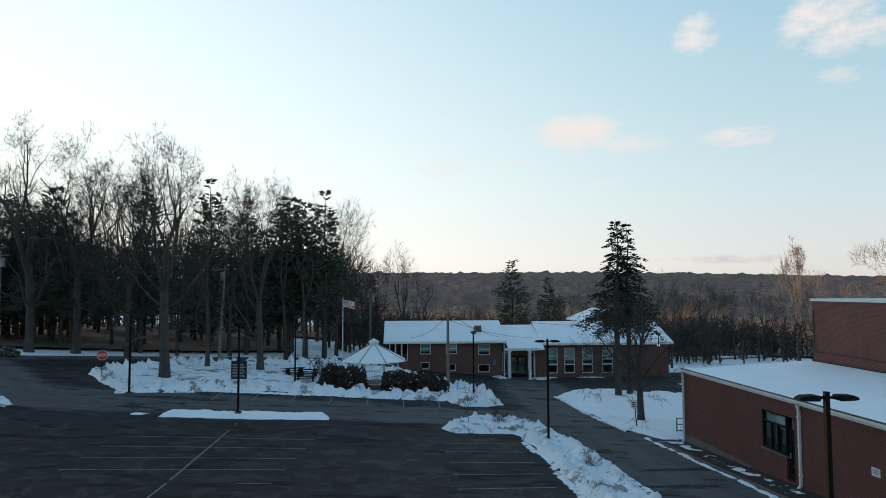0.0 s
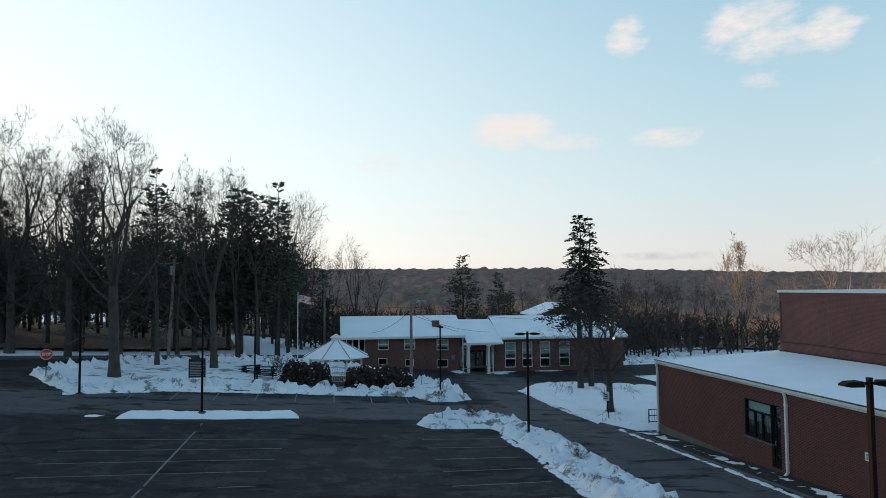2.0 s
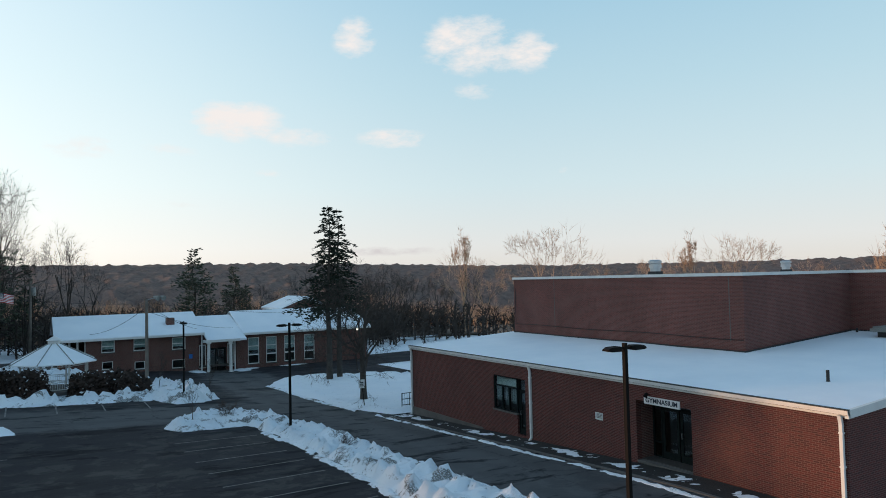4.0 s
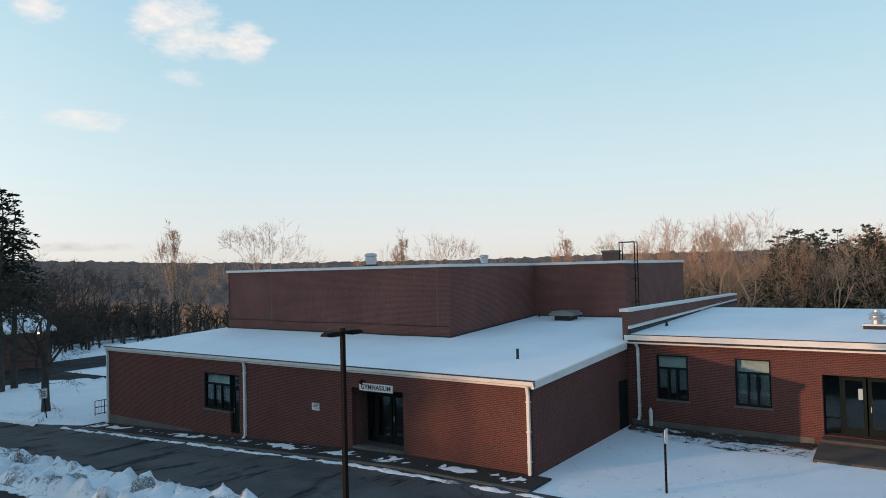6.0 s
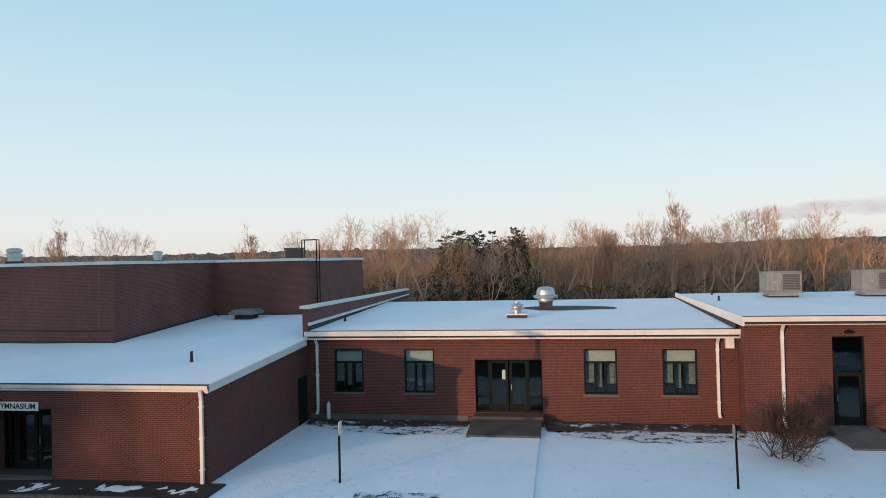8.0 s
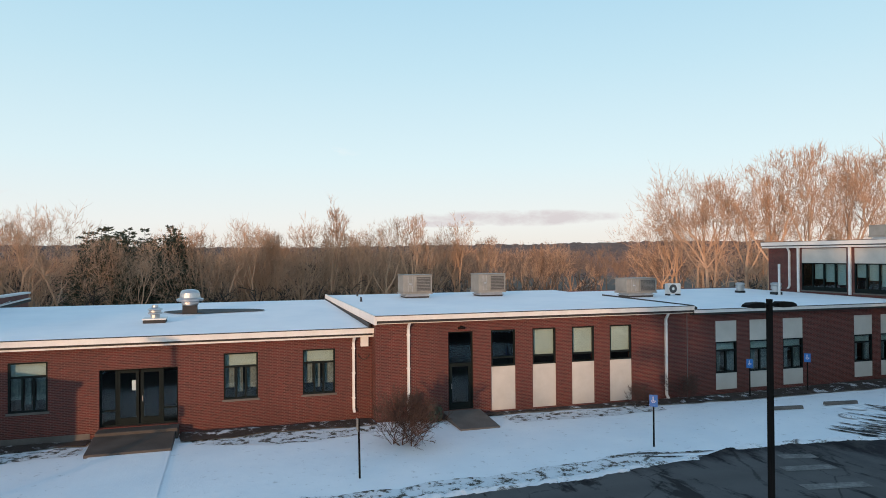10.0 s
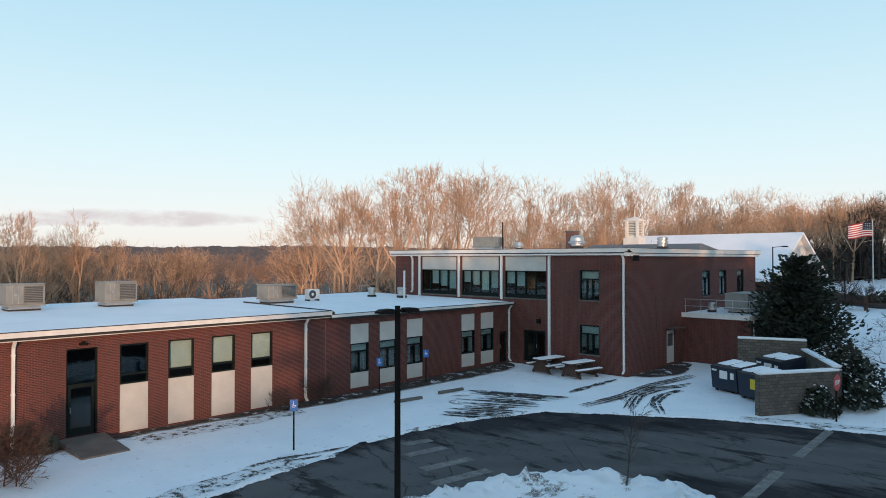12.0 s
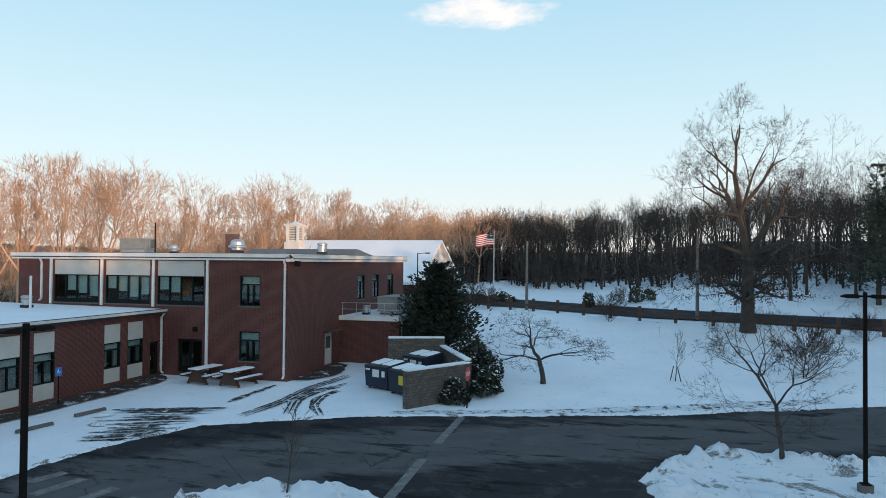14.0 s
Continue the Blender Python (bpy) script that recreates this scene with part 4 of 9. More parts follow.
roof_fan(33, 34.6, 7.65, 1.0, "silver drum-shaped roof fan on the gymnasium hall", "drum")
roof_fan(39, 29.0, 7.65, 0.75, "small silver roof fan on the gymnasium hall", "drum")


def roof_hatch():
    t = thing("roof_hatch", (34.6, 20.6, gz(34.6)), "flat grey roof unit with a snowy lid on a dark curb", "roof vent")
    x, y, z = 34.6, 20.6, gz(34.6)
    bm = bmesh.new()
    block(bm, x - 0.5, x + 0.5, y - 0.5, y + 0.5, z - 0.05, z + 0.34)
    part("curb", bm, FLASH, t)
    bm = bmesh.new()
    block(bm, x - 0.75, x + 0.75, y - 0.75, y + 0.75, z + 0.34, z + 0.5)
    block(bm, x - 0.65, x + 0.65, y - 0.65, y + 0.65, z + 0.5, z + 0.6)
    part("lid", bm, UNIT, t)


roof_hatch()


def vent_pipe(x, y, z, h, r=0.055):
    t = thing("vent_pipe", (x, y, z), "short black vent pipe standing on the snowy roof", "vent pipe", "vent pipes")
    bm = bmesh.new()
    cyl(bm, (x, y, z - 0.05), (x, y, z + h), r, n=10)
    part("pipe", bm, FLASH, t)
    bm = bmesh.new()
    cyl(bm, (x, y, z - 0.04), (x, y, z + 0.1), r * 1.9, r * 1.2, n=10)
    part("boot", bm, FLASH, t)


vent_pipe(22.2, 17.0, gz(22.2), 0.5, 0.06)
vent_pipe(35.6, 24.4 - 1.5, gz(35.6), 0.3, 0.05)


def lettering(name, text, size, face, u, z, d, mat, parent, width=None):
    """Raised letters on a wall or sign face, made into a mesh."""
    cu = bpy.data.curves.new(name, "FONT")
    cu.body, cu.size, cu.extrude, cu.align_x, cu.align_y = text, size, 0.004, "CENTER", "CENTER"
    cu.offset = 0.005 * size / 0.27
    tmp = new(name + "_text", cu)
    dg = bpy.context.evaluated_depsgraph_get()
    me = bpy.data.meshes.new_from_object(tmp.evaluated_get(dg))
    bpy.data.objects.remove(tmp)
    xs = [v.co.x for v in me.vertices]
    k = width / (max(xs) - min(xs)) if width else 1.0
    base = whole(parent)
    for v in me.vertices:
        q = Vector(face.p(u + v.co.x * k, z + v.co.y, d + v.co.z)) - base
        v.co = q
    me.materials.clear()
    me.materials.append(mat)
    ob = new(name, me)
    ob.parent = parent
    return ob


def gym_sign():
    t = thing("sign", (GX - 0.05, 21.7, 2.4), "white board with dark letters reading GYMNASIUM over the door", "sign")
    bm = bmesh.new()
    west.slab(bm, gu(22.6), gu(20.78), 2.40, 2.71, 0.01, 0.05)
    part("board", bm, SIGN_WHITE, t)
    lettering("letters", "GYMNASIUM", 0.27, west, gu(21.69), 2.555, 0.055, NAVY, t, 1.62)
    bm = bmesh.new()
    cyl(bm, west.p(gu(22.3), 2.78, 0.0), west.p(gu(22.3), 2.84, 0.22), 0.02, n=6)
    cyl(bm, west.p(gu(22.3), 2.86, 0.18), west.p(gu(22.3), 2.74, 0.30), 0.06, 0.09, n=10)
    part("spotlight", bm, BRONZE, t)


gym_sign()

# ---- classroom wings ----
wing = thing("classroom_wing", (28, 4.8, 0), "long low red brick classroom wing with snowy flat roofs", "building")
AX, BX = 28.0, 27.2
fa = Face((AX, 14.34, 0), (0, -1, 0), (-1, 0, 0))
fb = Face((BX, -5.05, 0), (0, -1, 0), (-1, 0, 0))
ua = lambda y: 14.34 - y
ub = lambda y: -5.05 - y
AW = [(13.03, 11.62), (9.65, 8.23), (1.47, 0.03), (-1.9, -3.35)]
wall(wing, fa, 0, 19.38, -0.3, 3.9, [(ua(a), ua(b), 1.30, 3.31) for a, b in AW] + [(ua(6.35), ua(3.32), 0.45, 2.84)])
for a, b in AW:
    window(wing, fa, ua(a), ua(b), 1.30, 3.31, "classroom")
door_set(wing, fa, ua(6.35), ua(3.32), 0.45, 2.84, 2, sidelights=0.55, back=0.22)
bm = bmesh.new()
fa.slab(bm, ua(5.14), ua(4.99), 1.90, 2.33, -0.262, -0.245)
part("notice", bm, BLIND, wing, "white paper notice on the door glass")
bm = bmesh.new()
fa.slab(bm, 0.1, ua(6.7), -0.3, 0.28, -0.1, 0.03)
part("footing", bm, CONCRETE, wing)
fascia(wing, fa, 0.0, 19.9, 3.80, 4.18, 0.45)
downspout(wing, fa, ua(13.85), 0.3, 3.85, 0.4)
downspout(wing, fa, ua(-4.17), 0.4, 3.85, 0.4)
roof_sheet(wing, [(27.6, -5.0, 4.18), (43.0, -5.0, 4.58), (43.0, 14.2, 4.58), (27.6, 14.2, 4.18)], 0.3, "smooth thin snow on the wing roof")
# brick fire wall between gymnasium and wing
bm = bmesh.new()
hexa(bm, [(28.2, 14.36, 3.6), (50, 14.36, 3.6), (50, 14.66, 3.6), (28.2, 14.66, 3.6), (28.2, 14.36, 5.22), (50, 14.36, 5.08), (50, 14.66, 5.08), (28.2, 14.66, 5.22)])
part("parapet", bm, BRICK_HALL, wing)
bm = bmesh.new()
hexa(bm, [(28.1, 14.26, 5.22), (50.1, 14.26, 5.08), (50.1, 14.76, 5.08), (28.1, 14.76, 5.22), (28.1, 14.26, 5.36), (50.1, 14.26, 5.2), (50.1, 14.76, 5.2), (28.1, 14.76, 5.36)])
part("coping", bm, WHITE, wing)
bm = bmesh.new()
hexa(bm, [(28.1, 14.24, 4.42), (50, 14.24, 4.72), (50, 14.355, 4.72), (28.1, 14.355, 4.42), (28.1, 14.24, 4.56), (50, 14.24, 4.80), (50, 14.355, 4.80), (28.1, 14.355, 4.56)])
part("flashing", bm, WHITE, wing)
bm = bmesh.new()
hexa(bm, [(28.1, 14.21, 4.2), (50, 14.21, 4.55), (50, 14.355, 4.55), (28.1, 14.355, 4.2), (28.1, 14.21, 4.38), (50, 14.21, 4.66), (50, 14.355, 4.66), (28.1, 14.355, 4.38)])
part("flashing", bm, FLASH, wing)

BW = [(-10.61, -11.85), (-12.75, -13.99), (-14.86, -16.10), (-16.97, -18.22)]
CW = [(-23.3, -24.66), (-25.49, -26.88), (-27.7, -29.08), (-32.71, -34.07), (-34.69, -36.09)]
wall(wing, fb, 0, 37.92 - 5.05, -0.3, 4.5,
     [(ub(a), ub(b), 0.12, 3.93) for a, b in BW] + [(ub(-8.48), ub(-9.71), 0.28, 3.92)] + [(ub(a), ub(b), 0.28 if i < 3 else 0.4, 3.91) for i, (a, b) in enumerate(CW)] +
     [(ub(-36.75), ub(-37.6), 0.3, 2.45)])
for i, (a, b) in enumerate(BW):
    window(wing, fb, ub(a), ub(b), 2.19, 3.93, "empty" if i == 0 else "hopper", sill=False)
    bm = bmesh.new()
    fb.slab(bm, ub(a), ub(b), 0.12, 2.19, -0.2, -0.04)
    part("infill_panel", bm, PANEL, wing, "pale grey panel under the window")
for i, (a, b) in enumerate(CW):
    lo = 0.28 if i < 3 else 0.4
    window(wing, fb, ub(a), ub(b), lo + 0.86, 2.80, "pair", sill=False)
    for z0, z1 in ((lo, lo + 0.86), (2.80, 3.91)):
        bm = bmesh.new()
        fb.slab(bm, ub(a), ub(b), z0, z1, -0.2, -0.04)
        part("infill_panel", bm, PANEL, wing, "pale grey panel")
door_set(wing, fb, ub(-8.48), ub(-9.71), 0.28, 3.92, 1, back=0.1, transom=1.45)
door_set(wing, fb, ub(-36.75), ub(-37.6), 0.3, 2.45, 1, back=0.12)
fascia(wing, fb, -0.1, ub(-21.7), 4.42, 4.76, 0.4)
fascia(wing, fb, ub(-21.7), ub(-37.9), 4.30, 4.55, 0.4)
downspout(wing, fb, ub(-6.55), 0.2, 4.45, 0.35)
downspout(wing, fb, ub(-20.2), 0.1, 4.45, 0.35)
downspout(wing, fb, ub(-37.75), 0.3, 4.32, 0.35)
bm = bmesh.new()
fb.slab(bm, ub(-21.55), ub(-21.51), 0.0, 4.4, 0.0, 0.006)
part("expansion_joint", bm, CONCRETE, wing)
# stepped side where the higher roof begins
bm = bmesh.new()
block(bm, BX + 0.301, 44, -5.35, -5.05, -0.3, 4.55)
part("wall", bm, BRICK, wing)
bm = bmesh.new()
hexa(bm, [(26.8, -5.03, 4.40), (43.5, -5.03, 4.62), (43.5, -4.93, 4.62), (26.8, -4.93, 4.40), (26.8, -5.03, 4.80), (43.5, -5.03, 4.92), (43.5, -4.93, 4.92), (26.8, -4.93, 4.80)])
part("side_fascia", bm, WHITE, wing)
bm = bmesh.new()
hexa(bm, [(27.7, -4.925, 4.2), (43.5, -4.925, 4.58), (43.5, -4.86, 4.58), (27.7, -4.86, 4.2), (27.7, -4.925, 4.38), (43.5, -4.925, 4.66), (43.5, -4.86, 4.66), (27.7, -4.86, 4.38)])
part("flashing", bm, FLASH, wing)
roof_sheet(wing, [(26.85, -21.7, 4.76), (43.0, -21.7, 4.86), (43.0, -5.0, 4.86), (26.85, -5.0, 4.76)], 0.3, "smooth thin snow on the wing roof")
roof_sheet(wing, [(26.85, -37.9, 4.55), (43.0, -37.9, 4.70), (43.0, -21.7, 4.70), (26.85, -21.7, 4.55)], 0.25, "smooth thin snow on the wing roof")
bm = bmesh.new()
hexa(bm, [(26.9, -21.95, 4.6), (36, -21.95, 4.7), (36, -21.7, 4.7), (26.9, -21.7, 4.6), (26.9, -21.95, 4.70), (36, -21.95, 4.80), (36, -21.7, 4.92), (26.9, -21.7, 4.83)])
part("flashing", bm, FLASH, wing)
bm = bmesh.new()
block(bm, 43.0, 43.3, -37.9, -5.0, -3, 4.75)
block(bm, 43.0, 43.3, -5.0, 14.3, -3, 4.5)
part("wall", bm, BRICK, wing)
# electric box and conduit by the corner
bm = bmesh.new()
fa.slab(bm, ua(-4.85), ua(-4.5), 3.35, 3.78, 0.002, 0.16)
part("junction_box", bm, WHITE, wing)
bm = bmesh.new()
bent(bm, [fa.p(ua(-4.65 + 0.25 * math.cos(math.pi * i / 10)), 3.0 - 0.25 * math.sin(math.pi * i / 10), 0.04) for i in range(11)], 0.015)
part("cable", bm, FLASH, wing)
bm = bmesh.new()
cyl(bm, (27.8, 13.3, -0.1), (27.8, 13.3, 0.75), 0.09, n=10)
cyl(bm, (27.8, 13.3, 0.75), (27.8, 13.3, 0.9), 0.09, 0.02, n=10)
part("gas_vent", bm, WHITE, wing, "small white capped pipe by the wall")
# wall lights
for y, z, f, u in ((0, 4.02, fb, ub(-9.1)),):
    bm = bmesh.new()
    f.slab(bm, u - 0.15, u + 0.15, 4.06, 4.14, 0.002, 0.2)
    f.slab(bm, u - 0.05, u + 0.05, 4.14, 4.2, 0.002, 0.15)
    part("door_light", bm, BRONZE, wing)

# entrance steps
steps = thing("entrance_steps", (26.9, 4.8, 0), "worn concrete landing and sloping slab at the wing's double doors", "steps")
bm = bmesh.new()
block(bm, 27.25, 28.0, 3.28, 6.4, -0.1, 0.42)
bmesh.ops.bevel(bm, geom=bm.edges[:], offset=0.02, segments=1, affect="EDGES")
part("landing", bm, SHADED_CONCRETE, steps)
bm = bmesh.new()
hexa(bm, [(25.3, 3.38, -0.15), (27.249, 3.38, -0.15), (27.249, 6.45, -0.15), (25.3, 6.45, -0.15), (25.3, 3.38, 0.10), (27.249, 3.38, 0.30), (27.249, 6.45, 0.30), (25.3, 6.45, 0.10)])
bmesh.ops.bevel(bm, geom=bm.edges[:], offset=0.015, segments=1, affect="EDGES")
part("slab", bm, SHADED_CONCRETE, steps)
ramp = thing("door_ramp", (26, -9.1, 0), "small sloping concrete ramp at the single door", "ramp")
bm = bmesh.new()
hexa(bm, [(24.6, -10.0, -0.1), (27.2, -10.0, -0.1), (27.2, -8.2, -0.1), (24.6, -8.2, -0.1), (24.6, -10.0, 0.05), (27.2, -10.0, 0.26), (27.2, -8.2, 0.26), (24.6, -8.2, 0.05)])
part("slab", bm, CONCRETE, ramp)


def rooftop_unit(x, y, z, sx, sy, sz, label):
    """A packaged air handler: cabinet on a stepped curb, with a coil face, panels and a corner guard."""
    t = thing("rooftop_unit", (x, y, z), label, "air conditioner", "rooftop units")
    bm = bmesh.new()
    block(bm, x - sx * 0.42, x + sx * 0.42, y - sy * 0.42, y + sy * 0.42, z - 0.05, z + 0.14)
    part("curb", bm, FLASH, t)
    bm = bmesh.new()
    block(bm, x - sx / 2 - 0.04, x + sx / 2 + 0.04, y - sy / 2 - 0.04, y + sy / 2 + 0.04, z + 0.29, z + 0.38)
    part("rail", bm, UNIT, t)
    bm = bmesh.new()
    block(bm, x - sx * 0.45, x + sx * 0.45, y - sy * 0.45, y + sy * 0.45, z + 0.14, z + 0.20)
    block(bm, x - sx * 0.41, x + sx * 0.41, y - sy * 0.41, y + sy * 0.41, z + 0.20, z + 0.29)
    part("curb_adapter", bm, STEEL, t, "pale sheet metal curb adapter")
    bm = bmesh.new()
    block(bm, x - sx / 2, x + sx / 2, y - sy / 2, y + sy / 2, z + 0.38, z + 0.38 + sz)
    bmesh.ops.bevel(bm, geom=bm.edges[:], offset=0.02, segments=1, affect="EDGES")
    part("cabinet", bm, UNIT, t)
    g = Face((x - sx / 2, y + sy / 2, z + 0.38), (0, -1, 0), (-1, 0, 0))
    bm = bmesh.new()
    g.slab(bm, sy * 0.45, sy * 0.94, 0.08 * sz, 0.9 * sz, 0.002, 0.03)
    part("coil", bm, GRILLE, t, "dark condenser coil")
    bm = bmesh.new()
    for i in range(9):
        z0 = (0.1 + 0.088 * i) * sz
        g.slab(bm, sy * 0.45, sy * 0.94, z0, z0 + 0.02, 0.031, 0.045)
    part("guard", bm, UNIT, t)
    bm = bmesh.new()
    for u in (0.16, 0.3):
        g.slab(bm, sy * u - 0.01, sy * u + 0.01, 0.05 * sz, 0.95 * sz, 0.002, 0.014)
    g.slab(bm, sy * 0.2, sy * 0.28, 0.45 * sz, 0.55 * sz, 0.002, 0.02)
    part("access_panel", bm, STEEL, t)
    bm = bmesh.new()
    g.slab(bm, sy * 0.43, sy * 0.45, 0.04 * sz, 0.96 * sz, 0.002, 0.05)
    g.slab(bm, sy * 0.95, sy * 0.99, 0.04 * sz, 0.96 * sz, 0.002, 0.05)
    g.slab(bm, sy * 0.45, sy * 0.95, 0.91 * sz, 0.96 * sz, 0.002, 0.05)
    part("coil_frame", bm, UNIT, t)
    bm = bmesh.new()
    block(bm, x - sx / 2 - 0.03, x + sx / 2 + 0.03, y - sy / 2 - 0.03, y + sy / 2 + 0.03, z + 0.38 + sz + 0.001, z + 0.42 + sz)
    part("top_panel", bm, UNIT, t)
    return t


rooftop_unit(38.2, -9.8, 4.84, 1.5, 1.8, 1.05, "boxy grey rooftop air handler on the snowy roof")
rooftop_unit(38.0, -14.6, 4.84, 1.5, 1.8, 1.05, "boxy grey rooftop air handler on the snowy roof")
rooftop_unit(36.2, -24.3, 4.66, 1.4, 2.2, 0.85, "beige rooftop air handler with a small box on top")


def split_condenser():
    x, y, z = 36.4, -27.3, 4.68
    t = thing("air_conditioner", (x, y, z), "small white condenser with a round fan on the roof", "air conditioner")
    bm = bmesh.new()
    block(bm, x - 0.2, x + 0.2, y - 0.5, y + 0.5, z + 0.12, z + 0.82)
    bmesh.ops.bevel(bm, geom=bm.edges[:], offset=0.03, segments=2, affect="EDGES")
    part("case", bm, WHITE, t)
    bm = bmesh.new()
    for s in (-0.4, 0.4):
        block(bm, x - 0.22, x + 0.22, y + s - 0.06, y + s + 0.06, z - 0.03, z + 0.12)
    part("foot", bm, FLASH, t)
    bm = bmesh.new()
    cyl(bm, (x - 0.2, y + 0.12, z + 0.47), (x - 0.225, y + 0.12, z + 0.47), 0.29, n=24)
    part("fan_grille", bm, GRILLE, t, "round black fan grille")
    bm = bmesh.new()
    cyl(bm, (x - 0.225, y + 0.12, z + 0.47), (x - 0.235, y + 0.12, z + 0.47), 0.1, n=16)
    part("hub", bm, WHITE, t)


split_condenser()
roof_fan(36.05, 3.25, 4.60, 1.08, "large spun aluminium roof fan ringed by bare wet roof")
roof_fan(32.55, 4.65, 4.28, 0.80, "small spun aluminium roof fan on a dark curb", "low")
roof_fan(37.0, -33.3, 4.66, 0.72, "small silver drum roof fan", "drum")
roof_fan(34.6, -34.2, 4.64, 0.8, "silver drum roof fan with a tall white stack", "drum")
bm = bmesh.new()
stack = thing("flue_stack", (34.0, -33.9, 4.64), "tall thin white flue pipe on the roof", "flue pipe")
cyl(bm, (34.0, -33.9, 4.55), (34.0, -33.9, 6.75), 0.075, n=10)
part("pipe", bm, WHITE, stack)
vent_pipe(35.9, -6.0, 4.82, 0.3)
vent_pipe(40.5, -6.6, 4.84, 0.35)
vent_pipe(31.5, 13.6, 4.3, 0.25)
wet = thing("bare_roof_patch", (37, 1.6, 4.42), "melted dark patch of bare roof round the fan", "roof patch")
bm = bmesh.new()
ring = [bm.verts.new((36.7 + (1.15 + 0.2 * math.sin(3 * a)) * math.cos(a), 2.0 + (2.6 + 0.3 * math.sin(2 * a)) * math.sin(a), 4.18 + 0.026 * (36.7 + 1.15 * math.cos(a) - 27.6) + 0.10)) for a in [i * math.pi / 14 for i in range(28)]]
bm.faces.new(ring)
part("patch", bm, FLASH, wet)

# ---- two-storey block ----
two = thing("two_storey_block", (18, -38, 0), "two-storey red brick school block with white roof edge and drainpipes", "building")
DY, DX0, DX1, DY1 = -37.92, 17.91, 39.3, -60.6
fd = Face((DX1, DY, 0), (-1, 0, 0), (0, 1, 0))
ud = lambda x: DX1 - x
DW = [(36.16, 32.4, "bays0678"), (31.81, 28.22, "bays5687"), (27.62, 24.03, "bays5600")]
dh = [(ud(a), ud(b), 4.85, 6.78) for a, b, s in DW] + [(ud(a), ud(b), 6.78, 7.8) for a, b, s in DW]
dh += [(ud(21.36), ud(19.88), 4.92, 6.88), (ud(21.36), ud(19.88), 1.37, 3.27), (ud(26.0), ud(24.1), 0.42, 2.62)]
wall(two, fd, 0, DX1 - DX0, -0.2, 7.95, dh)
for a, b, s in DW:
    window(two, fd, ud(a), ud(b), 4.85, 6.78, s)
    bm = bmesh.new()
    fd.slab(bm, ud(a), ud(b), 6.78, 7.8, -0.2, -0.04)
    part("infill_panel", bm, PANEL, two, "pale panel over the classroom windows")
window(two, fd, ud(21.36), ud(19.88), 4.92, 6.88, "classroom")
window(two, fd, ud(21.36), ud(19.88), 1.37, 3.27, "classroom")
door_set(two, fd, ud(26.0), ud(24.1), 0.42, 2.62, 2, back=0.15)
for x, z0 in ((36.4, 4.7), (32.1, 4.7), (27.92, 4.7), (23.75, 0.35)):
    bm = bmesh.new()
    fd.slab(bm, ud(x) - 0.09, ud(x) + 0.09, z0, 7.9, 0.002, 0.10)
    part("pilaster_strip", bm, WHITE, two, "white vertical strip")
fascia(two, fd, -0.4, DX1 - DX0 + 0.35, 7.86, 8.28, 0.35)
downspout(two, fd, ud(18.1), 0.4, 7.9, 0.3)
downspout(two, fd, ud(37.2), 4.9, 7.9, 0.3)
fs = Face((DX0, DY, 0), (0, -1, 0), (-1, 0, 0))
us = lambda y: DY - y
SW = [(-49.4, -50.85), (-52.6, -54.1), (-56.3, -57.8)]
wall(two, fs, 0.301, DY - DY1, -0.2, 7.95, [(us(a), us(b), 4.83, 6.75) for a, b in SW] + [(us(-43.43), us(-44.65), 0.45, 2.7)])
for a, b in SW:
    window(two, fs, us(a), us(b), 4.83, 6.75, "pair")
bm = bmesh.new()
fs.slab(bm, us(-43.43), us(-44.65), 0.45, 2.7, -0.12, -0.05)
dwhite = part("door", bm, PANEL, two, "pale painted side door with a small window")
bm = bmesh.new()
fs.slab(bm, us(-43.65), us(-44.43), 1.6, 2.45, -0.049, -0.04)
part("pane", bm, GRILLE, dwhite)
fascia(two, fs, -0.35, DY - DY1 + 0.3, 7.80, 8.28, 0.35)
bm = bmesh.new()
block(bm, DX1 - 0.3, DX1, DY1, DY - 0.301, -2, 7.9)
block(bm, DX0 + 0.301, DX1 - 0.301, DY1, DY1 + 0.3, -2, 7.9)
part("wall", bm, BRICK, two)
roof_sheet(two, [(DX0 - 0.3, DY1 - 0.3, 8.28), (DX1 + 0.3, DY1 - 0.3, 8.28), (DX1 + 0.3, DY + 0.3, 8.28), (DX0 - 0.3, DY + 0.3, 8.28)], 0.3, "thin snow on the flat roof")
bm = bmesh.new()
fs.slab(bm, us(-41.9), us(-42.0), 2.4, 5.6, 0.001, 0.03)
part("conduit", bm, BRICK_DARK, two)
bm = bmesh.new()
fs.slab(bm, us(-43.2), us(-44.9), 2.82, 2.9, 0.001, 0.7)
part("door_canopy", bm, WOOD, two)
for x, y in ((24.6, 2.95),):
    bm = bmesh.new()
    fd.slab(bm, ud(x) - 0.12, ud(x) + 0.12, 3.15, 3.45, 0.001, 0.2)
    part("wall_light", bm, BRONZE, two)
bm = bmesh.new()
fs.slab(bm, 0.15, 0.45, 7.5, 7.85, 0.36, 0.62)
part("floodlight", bm, BRONZE, two)

